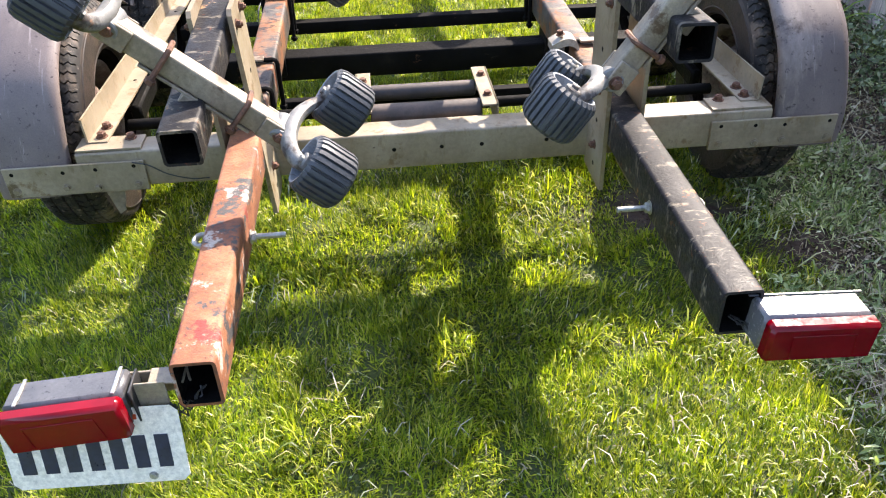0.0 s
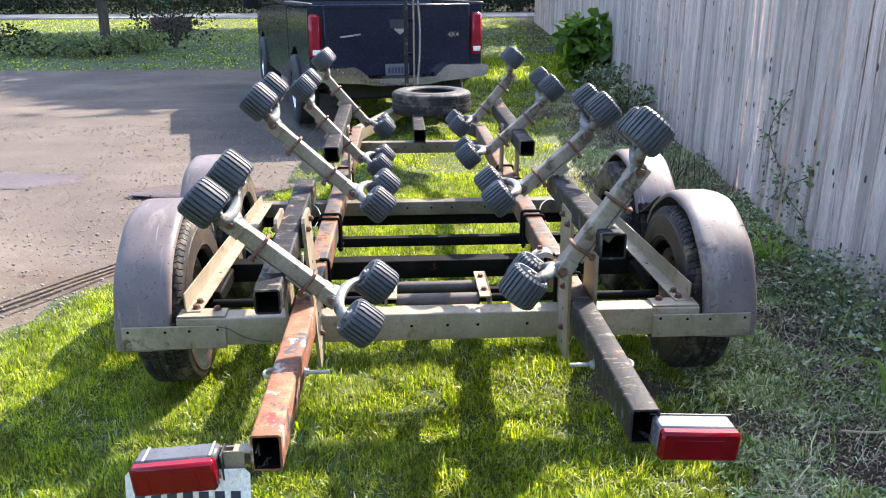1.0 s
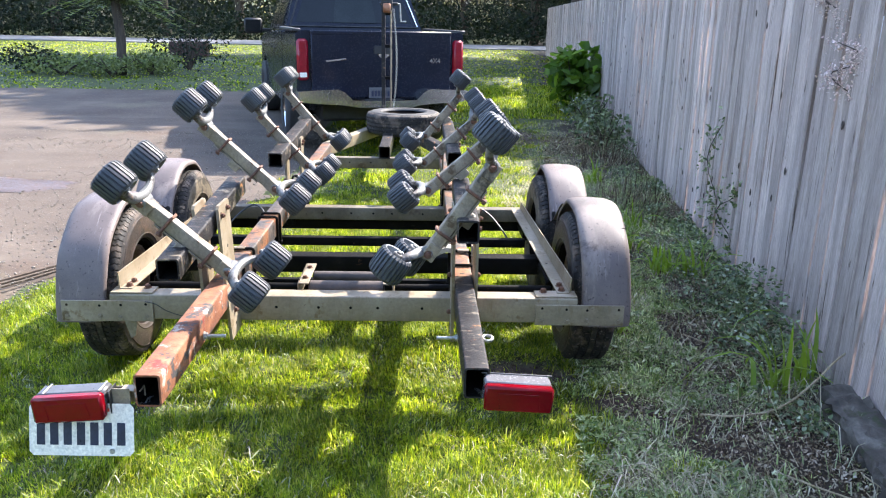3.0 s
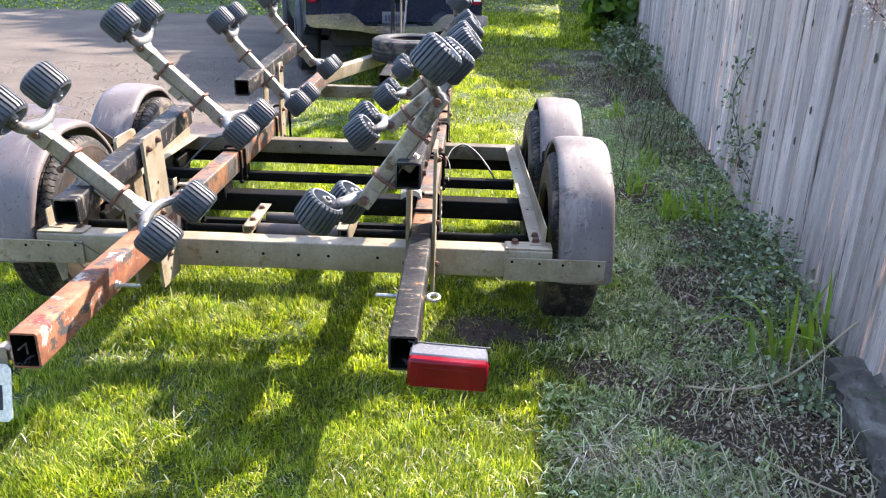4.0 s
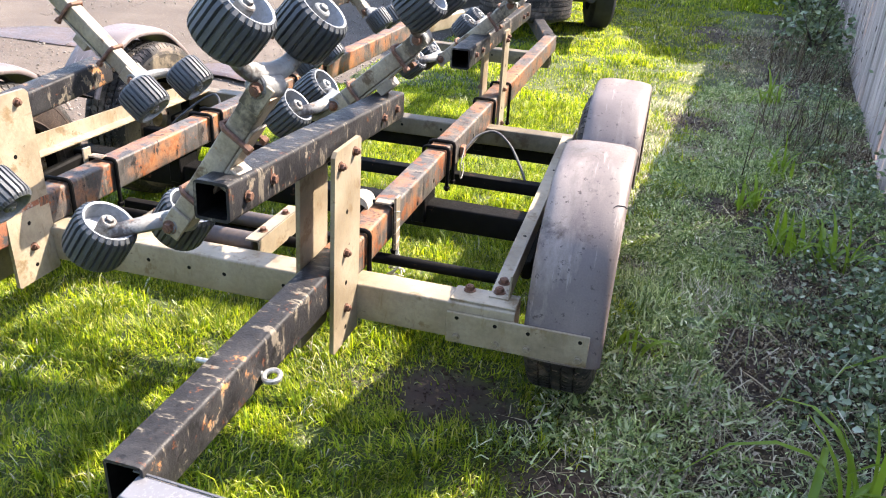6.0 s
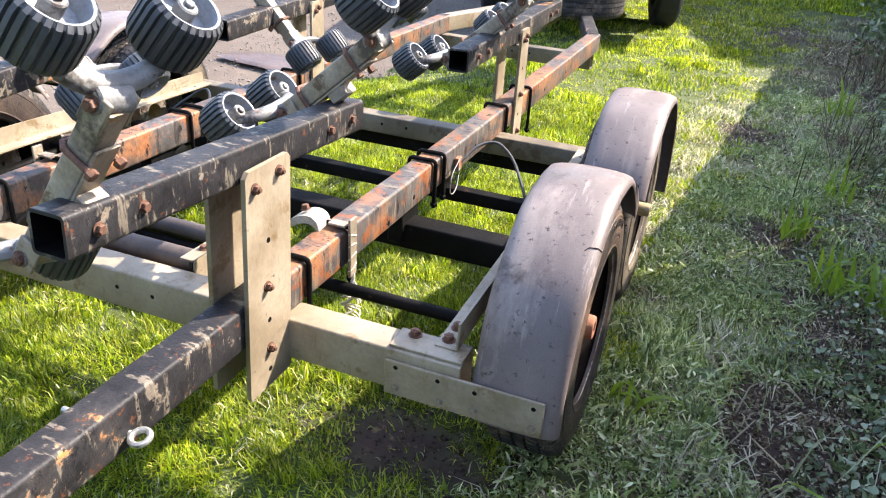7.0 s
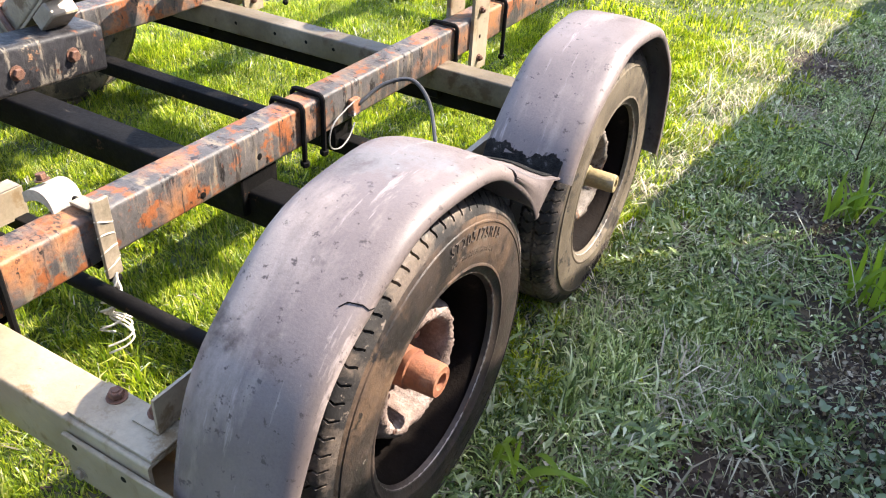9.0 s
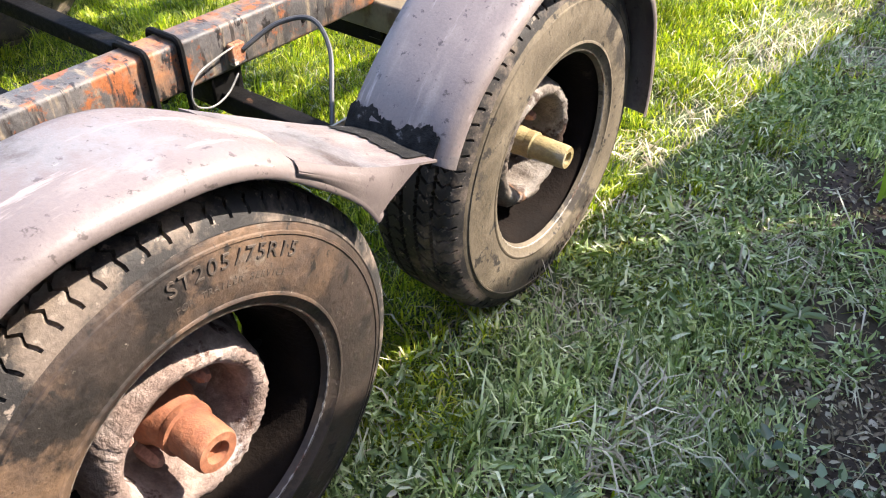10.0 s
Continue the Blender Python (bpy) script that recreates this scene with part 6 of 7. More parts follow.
def blades(count, x0, x1, y0, y1, length, width, seed, dens=grass_density, flat=0.5, lift=0.0):
    g = np.random.default_rng(seed)
    x, y = g.uniform(x0, x1, count), g.uniform(y0, y1, count)
    keep = g.random(count) < dens(x, y)
    x, y = x[keep], y[keep]
    n = len(x)
    ln = length * g.uniform(0.45, 1.25, n) * (0.35 + 1.5 * vnoise(x, y, 0.22, 6) ** 1.6)
    w = width * g.uniform(0.6, 1.3, n)
    a = vnoise(x, y, 0.5, 11) * 9 + g.normal(0, 1.1, n)
    lean = np.clip(np.abs(g.normal(flat, 0.35, n)), 0.05, 1.45)
    dxy = np.stack([np.cos(a), np.sin(a)], 1)
    perp = np.stack([-dxy[:, 1], dxy[:, 0]], 1)
    z = height(x, y) - 0.004 + lift
    base = np.stack([x, y, z], 1)
    def at(s, lean_):
        r, h = np.sin(lean_) * ln * s, np.cos(lean_) * ln * s
        return base + np.concatenate([dxy * r[:, None], h[:, None]], 1)
    midp, tip = at(0.55, lean * 0.7), at(1.0, np.minimum(lean * 1.35, 1.6))
    off = np.concatenate([perp * (w / 2)[:, None], np.zeros((n, 1))], 1)
    v = np.stack([base - off, base + off, midp + off * 0.8, midp - off * 0.8, tip], 1)
    k = (np.arange(n) * 5)[:, None]
    f = np.concatenate([k + np.array([[0, 1, 2]]), k + np.array([[0, 2, 3]]), k + np.array([[3, 2, 4]])], 0)
    return v.reshape(-1, 3), f


def tufts(count, per, x0, x1, y0, y1, length, width, seed, spread=0.016, dens=lawn_density):
    """Grass in tufts, its blades leaning out from each tuft's middle."""
    g = np.random.default_rng(seed)
    cx, cy = g.uniform(x0, x1, count), g.uniform(y0, y1, count)
    keep = g.random(count) < dens(cx, cy)
    cx, cy = cx[keep], cy[keep]
    tall = g.uniform(0.55, 1.25, len(cx)) * (0.28 + 1.7 * vnoise(cx, cy, 0.10, 6) ** 1.7)
    ox, oy = g.normal(0, spread, (len(cx), per)), g.normal(0, spread, (len(cx), per))
    r = np.hypot(ox, oy)
    x, y = (cx[:, None] + ox).ravel(), (cy[:, None] + oy).ravel()
    n = len(x)
    ln = (length * tall[:, None] * g.uniform(0.55, 1.2, r.shape)).ravel()
    a = np.arctan2(oy, ox).ravel() + g.normal(0, 0.7, n) + np.repeat(g.normal(0, 0.5, len(cx)), per)
    lean = np.clip((r / spread * 0.34).ravel() + g.normal(0.15, 0.22, n), 0.03, 1.35)
    w = width * g.uniform(0.6, 1.3, n)
    dxy = np.stack([np.cos(a), np.sin(a)], 1)
    off = np.stack([-dxy[:, 1] * w / 2, dxy[:, 0] * w / 2, 0 * w], 1)
    base = np.stack([x, y, height(x, y) - 0.004 + 0.012 * np.repeat(tall, per)], 1)
    def at(s, lean_):
        return base + np.concatenate([dxy * (np.sin(lean_) * ln * s)[:, None], (np.cos(lean_) * ln * s)[:, None]], 1)
    midp, tip = at(0.55, lean * 0.75), at(1.0, np.minimum(lean * 1.5 + 0.1, 1.65))
    v = np.stack([base - off, base + off, midp + off * 0.8, midp - off * 0.8, tip], 1)
    k = (np.arange(n) * 5)[:, None]
    f = np.concatenate([k + np.array([[0, 1, 2]]), k + np.array([[0, 2, 3]]), k + np.array([[3, 2, 4]])], 0)
    return v.reshape(-1, 3), f


def stuff(name, sets, mat, label, category):
    vs, fs, k = [], [], 0
    for v, f in sets:
        vs.append(v)
        fs.append(f + k)
        k += len(v)
    return tagged(new(name, flat_mesh(name, np.concatenate(vs), np.concatenate(fs), mat)), label, category, kind="stuff")


def far_density(x, y):
    return np.where((y > 13.3) | (x > drive_edge(y)), 1.0, 0.0) * (np.abs(y - 42) > 3.3) * (x < fence_x(y))


def turf_blades(count, x0, x1, y0, y1, length, width, seed, dens):
    """Short dense turf: one slim three-cornered blade each, longer and brighter in clumps."""
    g = np.random.default_rng(seed)
    x, y = g.uniform(x0, x1, count), g.uniform(y0, y1, count)
    keep = g.random(count) < dens(x, y)
    x, y = x[keep], y[keep]
    n = len(x)
    clump = vnoise(x, y, 0.13, 6) * 0.55 + vnoise(x, y, 0.05, 7) * 0.45
    ln = length * g.uniform(0.5, 1.3, n) * (0.45 + 1.3 * clump ** 1.5)
    a = vnoise(x, y, 0.35, 11) * 8 + g.normal(0, 1.2, n)
    lean = np.clip(np.abs(g.normal(0.75, 0.42, n)), 0.05, 1.45)
    w = width * g.uniform(0.6, 1.35, n)
    d = np.stack([np.cos(a), np.sin(a), 0 * a], 1)
    p = np.stack([-np.sin(a), np.cos(a), 0 * a], 1) * (w / 2)[:, None]
    base = np.stack([x, y, height(x, y) - 0.003 + 0.014 * clump * g.random(n)], 1)
    tip = base + d * (np.sin(lean) * ln)[:, None]
    tip[:, 2] += np.cos(lean) * ln
    v = np.stack([base - p, base + p, tip], 1)
    return v.reshape(-1, 3), np.arange(n * 3).reshape(-1, 3)


stuff("lawn_grass", [turf_blades(880000, -2.4, 1.6, -1.6, 3.7, 0.033, 0.0041, 1, lawn_density), tufts(8500, 12, -2.2, 1.6, -1.8, 3.7, 0.040, 0.0046, 8), blades(40000, -6.0, 1.7, -6.5, -1.6, 0.085, 0.012, 9, lawn_density), blades(1500, -3.2, 2.3, -2.0, 3.7, 0.085, 0.005, 2, flat=0.8),
                     blades(110000, -1.6, 3.0, 3.7, 9.5, 0.045, 0.0075, 3, lawn_density), blades(40000, -1.0, 4.0, 9.5, 16, 0.08, 0.013, 4, far_density),
                     blades(80000, -34, 5.5, 13.3, 38.8, 0.06, 0.04, 5, far_density, 0.9)], grass_mat, "sunlit uneven green lawn grass", "grass")


stuff("weedy_grass", [tufts(9000, 11, 0.9, 2.5, -1.4, 4.2, 0.040, 0.0056, 61, 0.024, weedy_density), turf_blades(210000, 0.8, 2.6, -1.6, 4.5, 0.044, 0.0058, 62, weedy_density), blades(16000, 0.9, 2.6, -1.6, 4.5, 0.070, 0.0062, 63, weedy_density, 1.15, 0.006)], weedy_mat, "coarse short weedy grass along the fence, coloured paler against its shade", "grass")


def litter_density(x, y):
    strip = np.clip((x - shade_line(y) + 0.25 + 0.25 * np.clip(y - 0.9, 0, 1)) / 0.35, 0, 1)
    bare = np.ones_like(x)
    for cx, cy, rx, ry in DIRT:
        bare *= np.clip(((x - cx) / rx) ** 2 + ((y - cy) / ry) ** 2 - 0.2, 0.22, 1)
    return bare * (0.13 + 0.84 * strip * np.clip(vnoise(x, y, 0.14, 27) * 4.4 - 1.6, 0.06, 1)) * np.clip((fence_x(y) - x) / 0.15, 0, 1) * np.clip((x - drive_edge(y)) / 0.2, 0, 1)


def stalk_density(x, y):
    """Dry stalks, thicker towards the fence."""
    return np.clip(1 - (fence_x(y) - 0.05 - x) / 0.75, 0, 1) * (x < fence_x(y) - 0.08)


def brush_density(x, y):
    """Patches of standing dry weeds along the fence."""
    d = fence_x(y) - x
    return np.clip(1 - np.abs(d - 0.38) / 0.36, 0, 1) * np.clip(vnoise(x, y, 0.55, 33) * 4 - 1.7, 0, 1)


brush_mat = leafy("dry_brown_weeds", [(0.0, (0.03, 0.02, 0.014)), (0.5, (0.085, 0.06, 0.042)), (0.85, (0.19, 0.15, 0.105)), (1.0, (0.40, 0.35, 0.27))], 0.1, 0.8, 0.2)
stuff("dry_weeds", [blades(9000, 1.6, 3.4, 1.6, 10.0, 0.34, 0.0052, 25, brush_density, 0.55), blades(9000, 1.6, 3.4, 1.4, 10.0, 0.20, 0.0046, 26, brush_density, 0.9)], brush_mat, "tangle of standing dry brown weeds by the fence", "weeds")
stuff("dead_grass", [blades(130000, -2.6, 2.6, -1.9, 4.5, 0.055, 0.0036, 21, litter_density, 1.25, 0.004), blades(12000, 0.8, 3.0, 4.5, 9, 0.08, 0.006, 22, litter_density, 1.2, 0.004), blades(14000, 1.0, 2.5, -1.2, 4.5, 0.12, 0.0045, 23, litter_density, 1.35, 0.008), blades(2600, 1.2, 3.2, -1.2, 7.5, 0.26, 0.0042, 24, stalk_density, 1.15, 0.01)], straw_mat, "dry flattened grass and litter on the soil", "grass litter")


# ---- leaves ----
LEAF = np.array([(0, 0, 0), (0.32, 0.30, 0.06), (0.20, 0.72, 0.05), (0, 1.0, -0.06), (-0.20, 0.72, 0.05), (-0.32, 0.30, 0.06)])
LEAF_F = np.array([(0, 1, 2), (0, 2, 3), (0, 3, 4), (0, 4, 5)])


def leaves(pos, size, seed, up=0.6, droop=0.0, slim=1.0):
    """Leaves at pos (n, 3), size (n,), turned at random; up: how far they face the sky."""
    g = np.random.default_rng(seed)
    n = len(pos)
    nrm = g.normal(0, 1, (n, 3)) * (1 - up)
    nrm[:, 2] += up * 1.4
    nrm /= np.linalg.norm(nrm, axis=1)[:, None]
    t = g.normal(0, 1, (n, 3))
    t[:, 2] -= droop
    t -= nrm * (t * nrm).sum(1)[:, None]
    t /= np.linalg.norm(t, axis=1)[:, None]
    b = np.cross(t, nrm)
    v = pos[:, None] + size[:, None, None] * (LEAF[None, :, 0, None] * slim * b[:, None] + LEAF[None, :, 1, None] * t[:, None] + LEAF[None, :, 2, None] * nrm[:, None])
    f = (LEAF_F[None] + (np.arange(n) * 6)[:, None, None]).reshape(-1, 3)
    return v.reshape(-1, 3), f


g = np.random.default_rng(31)
# ivy and weeds along the fence
n = 22000
y = g.uniform(-0.4, 12, n)
k = g.random(n) ** 1.6
x = fence_x(y) - 0.05 - k * (0.25 + 0.42 * vnoise(y, y * 0, 0.6, 3))
hz = (0.04 + 0.26 * vnoise(x, y, 0.45, 9) ** 2) * (1 - k * 0.75)
pos = np.stack([x, y, height(x, y) + 0.01 + g.random(n) * hz], 1)
keep = vnoise(x, y, 0.22, 13) > 0.53
# a taller mound of it beside the iris
m_ = 1700
my = g.normal(0.95, 0.5, m_)
mx = fence_x(my) - 0.04 - np.abs(g.normal(0, 0.16, m_))
mz = 0.01 + g.random(m_) * 0.26 * np.exp(-((my - 0.9) / 0.75) ** 2) * np.exp(-((fence_x(my) - mx) / 0.30) ** 2)
mound = np.stack([mx, my, height(mx, my) + mz], 1)
stuff("ground_ivy", [leaves(pos[keep], g.uniform(0.010, 0.034, keep.sum()), 32, 0.4), leaves(mound, g.uniform(0.014, 0.036, m_), 36, 0.5)], ivy_mat, "dusty ivy and weeds at the foot of the fence", "ivy")
n = 52000
x, y = g.uniform(-1.4, 2.5, n), g.uniform(-1.8, 6.0, n)
keep = (vnoise(x, y, 0.20, 15) * 0.65 + vnoise(x, y, 0.07, 16) * 0.35 > 0.50) & (x > drive_edge(y) + 0.1) & (x < fence_x(y) - 0.04) & ((x > shade_line(y) + 0.12) | (g.random(n) < 0.12))
pos = np.stack([x, y, height(x, y) + 0.008 + g.random(n) * 0.02], 1)[keep]
# matted small leaves in the thin strip, in patches with soil between
n = 95000
y = g.uniform(-1.8, 5.0, n)
x = shade_line(y) - 0.02 + g.random(n) * (fence_x(y) - shade_line(y))
keep = vnoise(x, y, 0.10, 81) * 0.5 + vnoise(x, y, 0.32, 82) * 0.3 + vnoise(x, y, 0.035, 83) * 0.2 > 0.46 + 0.12 * np.clip((x - shade_line(y) - 0.38) / 0.35, 0, 1)
for cx, cy, rx, ry in DIRT:
    keep &= ((x - cx) / rx) ** 2 + ((y - cy) / ry) ** 2 > 0.7
mat_pos = np.stack([x, y, height(x, y) + 0.008 + g.random(n) * 0.030], 1)[keep]
stuff("broadleaf_weeds", [leaves(pos, g.uniform(0.006, 0.018, len(pos)) * np.where(pos[:, 0] > shade_line(pos[:, 1]), 1 + 1.3 * g.random(len(pos)) ** 6, 0.6), 33, 0.45, 0.0, 0.65), leaves(mat_pos, g.uniform(0.011, 0.032, len(mat_pos)) * (1 + 0.9 * g.random(len(mat_pos)) ** 6), 37, 0.40, 0.0, 0.42)], weed_mat, "small broadleaf weeds in the thin turf", "weeds")


n = 85000
y = g.uniform(-1.6, 7.5, n)
x = fence_x(y) - 0.03 - g.random(n) ** 1.25 * 1.05
pos = np.stack([x, y, height(x, y) + 0.003 + g.random(n) ** 2 * 0.026], 1)[vnoise(x, y, 0.3, 41) > 0.35]
stuff("leaf_litter", [leaves(pos, g.uniform(0.006, 0.024, len(pos)), 35, 0.4, 0.0, 0.7)], litter_mat, "dead brown and grey leaf litter by the fence", "leaf litter")


def rosette(name, cx, cy, count, size, mat, label, category="weed"):
    gg = np.random.default_rng(int(cx * 100 + cy * 1000) % 9973)
    a = np.linspace(0, 6.28, count, endpoint=False) + gg.normal(0, 0.2, count)
    plant = thing(name, label, category, pose(cx, cy, float(height(cx, cy)) + 0.012), "rosette weeds")
    for i, t in enumerate(a):
        vs, fs = [], []
        ln = size * gg.uniform(0.6, 1.1)
        d, p = np.array([math.cos(t), math.sin(t)]), np.array([-math.sin(t), math.cos(t)])
        k = len(vs)
        for s, w, h in ((0.05, 0.05, 0.01), (0.4, 0.09, 0.06), (0.72, 0.12, 0.05), (1.0, 0.02, 0.015)):
            for q in (-1, 0, 1):
                vs.append((*(d * s * ln + p * q * w * ln), h * ln * 1.6 + (0.012 * abs(q)) + 0.004))
        for r in range(3):
            for q in range(2):
                b0 = k + r * 3 + q
                fs.append((b0, b0 + 1, b0 + 4, b0 + 3))
        part("leaf", Shape().add(vs, fs), mat, plant)
    return plant


pale_leaf = leafy("pale_thistle_leaves", [(0.0, (0.20, 0.27, 0.18)), (1.0, (0.44, 0.50, 0.38))], 0.2, 0.6, 0.3)
for cx, cy, c, s_ in ((1.455, 0.83, 11, 0.075), (1.332, -0.72, 9, 0.085), (1.40, -0.60, 7, 0.07), (1.75, 1.0, 8, 0.06), (1.62, 1.55, 7, 0.06)):
    rosette("thistle_rosette", cx, cy, c, s_, pale_leaf, "flat rosette of pale toothed weed leaves")


def iris_clump(cx, cy, count, ln, seed):
    gg = random.Random(seed)
    clump = thing("iris_clump", "clump of long strap-like green leaves by the fence", "plant", pose(cx, cy, float(height(cx, cy))), "strap-leaved clumps")
    for i in range(count):
        s = Shape()
        a, tilt, l, w = gg.uniform(0, 6.28), gg.choice((gg.uniform(0.03, 0.3), gg.uniform(0.45, 0.95))), ln * gg.uniform(0.5, 1.15), gg.uniform(0.006, 0.012)
        d, p = Vector((math.cos(a), math.sin(a), 0)), Vector((-math.sin(a), math.cos(a), 0))
        base = Vector((gg.uniform(-0.07, 0.07), gg.uniform(-0.07, 0.07), 0))
        vs = []
        for j in range(7):
            t = j / 6
            th = tilt * (0.4 + 1.5 * t * t)
            q = base + d * (l * t * math.sin(th)) + Vector((0, 0, l * t * math.cos(th) * (1 if th < 1.4 else 0.8)))
            wd = w * (1 - t ** 3) + 0.0006
            vs += [q - p * wd, q + Vector((0, 0, -w * 0.35)), q + p * wd]
        s.add([tuple(v_) for v_ in vs], [(r * 3 + q, r * 3 + q + 1, r * 3 + q + 4, r * 3 + q + 3) for r in range(6) for q in range(2)])
        part("strap_leaf", s, lily_mat, clump)
    return clump


iris_clump(1.80, 0.02, 14, 0.38, 1)
iris_clump(1.84, 1.75, 22, 0.22, 11)
iris_clump(1.72, 2.15, 20, 0.18, 12)
iris_clump(2.00, 0.12, 7, 0.30, 5)
iris_clump(2.22, 0.62, 9, 0.34, 2)
iris_clump(2.03, 1.62, 16, 0.30, 3)
iris_clump(1.25, 0.62, 7, 0.20, 4)
iris_clump(1.98, 4.4, 14, 0.30, 6)
iris_clump(1.90, 2.7, 16, 0.24, 7)

# concrete edging, stick and stem
def rough_block(size, m, seed, cuts=(6, 16, 5), amp=0.012):
    """A worn block: its six sides in small steps, pushed in and out."""
    gg = random.Random(seed)
    s, at = Shape(), {}
    nx, ny, nz = cuts
    vs, fs = [], []
    def vert(i, j, k):
        if (i, j, k) not in at:
            p = [(c / n - 0.5) for c, n in ((i, nx), (j, ny), (k, nz))]
            r = math.hypot(p[0], p[2])
            q = [p[0] * size[0] * (1 - 0.16 * max(0, r - 0.5)), p[1] * size[1], p[2] * size[2] * (1 - 0.2 * max(0, r - 0.5))]
            at[i, j, k] = len(vs)
            vs.append([c + gg.uniform(-amp, amp) * 0.6 + amp * 0.5 * math.sin(9 * p[1] + 5 * a) for a, c in enumerate(q)])
        return at[i, j, k]
    for i in range(nx):
        for j in range(ny):
            fs += [[vert(*c) for c in ((i, j, nz), (i + 1, j, nz), (i + 1, j + 1, nz), (i, j + 1, nz))], [vert(*c) for c in ((i, j, 0), (i, j + 1, 0), (i + 1, j + 1, 0), (i + 1, j, 0))]]
    for j in range(ny):
        for k in range(nz):
            fs += [[vert(*c) for c in ((nx, j, k), (nx, j + 1, k), (nx, j + 1, k + 1), (nx, j, k + 1))], [vert(*c) for c in ((0, j, k), (0, j, k + 1), (0, j + 1, k + 1), (0, j + 1, k))]]
    for i in range(nx):
        for k in range(nz):
            fs += [[vert(*c) for c in ((i, ny, k), (i, ny, k + 1), (i + 1, ny, k + 1), (i + 1, ny, k))], [vert(*c) for c in ((i, 0, k), (i + 1, 0, k), (i + 1, 0, k + 1), (i, 0, k + 1))]]
    return s.add(vs, fs, m)


e = rough_block((0.17, 0.80, 0.13), pose(1.962, -0.63, 0.025, 2, -3, -6), 6, (8, 26, 6), 0.019)
tagged(new("concrete_edging", e.mesh("concrete_edging", concrete)), "mossy concrete edging block by the fence", "edging block", kind="structure")
e = rough_block((0.15, 0.12, 0.05), pose(2.04, -0.13, 0.055, 5, 4, 12), 8, (6, 5, 3), 0.010)
tagged(new("paving_stone", e.mesh("paving_stone", concrete)), "small grey stone laid by the edging block", "stone")
pts = [(1.42, -0.22, 0.03), (1.55, -0.26, 0.045), (1.72, -0.24, 0.07), (1.90, -0.12, 0.11), (2.08, 0.02, 0.17), (2.2, 0.06, 0.22)]
pts2 = [(1.78, -0.20, 0.07), (1.86, -0.02, 0.10), (1.95, 0.16, 0.12), (2.02, 0.30, 0.13)]
tagged(new("dry_stem", Shape().sweep(spline(pts2, 4), 0.0032, 6).mesh("dry_stem", dry_stem)), "thin dry plant stem crossing a longer one", "stem")
tagged(new("dry_stem", Shape().sweep(spline(pts, 5), 0.0045, 6).mesh("dry_stem", dry_stem)), "long dry plant stem lying over the soil", "stem")
rs = random.Random(3)
for i in range(64):
    cx, cy, a, l = rs.uniform(1.35, 2.1), rs.uniform(-0.9, 3.6), rs.uniform(0, 6.28), rs.uniform(0.05, 0.24)
    z = float(height(cx, cy)) + 0.018
    pts = [(cx, cy, z), (cx + l * 0.5 * math.cos(a), cy + l * 0.5 * math.sin(a), z + 0.012), (cx + l * math.cos(a + 0.2), cy + l * math.sin(a + 0.2), z)]
    tagged(new("twig", Shape().sweep(pts, 0.0012 + l * 0.009, 5).mesh("twig", dry_stem if i % 3 else bark)), "dry brown twig on the soil", "twig", group="twigs on the soil")


# creeper on the fence and pale dried flowers over its top
def creeper(y, z0, z1, seed, mat, label, name="creeper", count=170, size=(0.018, 0.042), spread=0.06):
    gg = np.random.default_rng(seed)
    pts = [(fence_x(y + 0.1 * math.sin(i * 1.3)) - 0.03, y + 0.14 * math.sin(i * 0.9 + seed), z0 + (z1 - z0) * i / 8) for i in range(9)]
    c = thing(name, label, "climbing plant", pose(0, 0, 0))
    part("stem", Shape().sweep(pts, 0.0028, 5), bark, c)
    p = np.array(pts)[gg.integers(0, 9, count)] + gg.normal(0, spread, (count, 3))
    p[:, 0] = np.minimum(p[:, 0], fence_x(p[:, 1]) - 0.015)
    part("foliage", flat_mesh("foliage", *leaves(p, gg.uniform(*size, count), seed, 0.3), mat), None, c)


creeper(2.45, 0.15, 0.85, 3, ivy_mat, "thin green creeper climbing the fence")
creeper(2.0, 0.1, 0.5, 4, ivy_mat, "thin green creeper climbing the fence")
creeper(0.72, 1.55, 1.86, 5, pink_mat, "pale pink dried blossom hanging over the fence", "blossom_spray", 620, (0.007, 0.017), 0.026)
creeper(0.45, 1.25, 1.45, 6, pink_mat, "pale pink dried blossom hanging over the fence", "blossom_spray", 620, (0.007, 0.017), 0.026)


def shrub(name, m, rad, hgt, count, size, mat, label, seed, category="shrub"):
    gg = np.random.default_rng(seed)
    t = thing(name, label, category, m)
    for i in range(9):
        s = Shape()
        a = gg.uniform(0, 6.28)
        r_ = rad * gg.uniform(0.3, 0.8)
        s.sweep([(0, 0, -0.02), (r_ * 0.4 * math.cos(a), r_ * 0.4 * math.sin(a), hgt * 0.4), (r_ * math.cos(a), r_ * math.sin(a), hgt * gg.uniform(0.6, 0.95))], 0.012 * rad / 0.5, 6, lambda q: 1.1 - q * 0.8)
        part("stem", s, bark, t)
    d = gg.normal(0, 1, (count, 3))
    d /= np.linalg.norm(d, axis=1)[:, None]
    r_ = gg.random(count) ** 0.4 * (0.7 + 0.5 * vnoise(d[:, 0] * 2 + d[:, 2], d[:, 1] * 2, 0.6, seed))
    p = d * r_[:, None] * np.array([rad, rad, hgt * 0.5]) + np.array([0, 0, hgt * 0.52])
    p[:, 2] = np.maximum(p[:, 2], 0.03)
    part("foliage", flat_mesh("foliage", *leaves(p, gg.uniform(0.6, 1.2, count) * size, seed, 0.45, 0.4), mat), None, t)
    return t


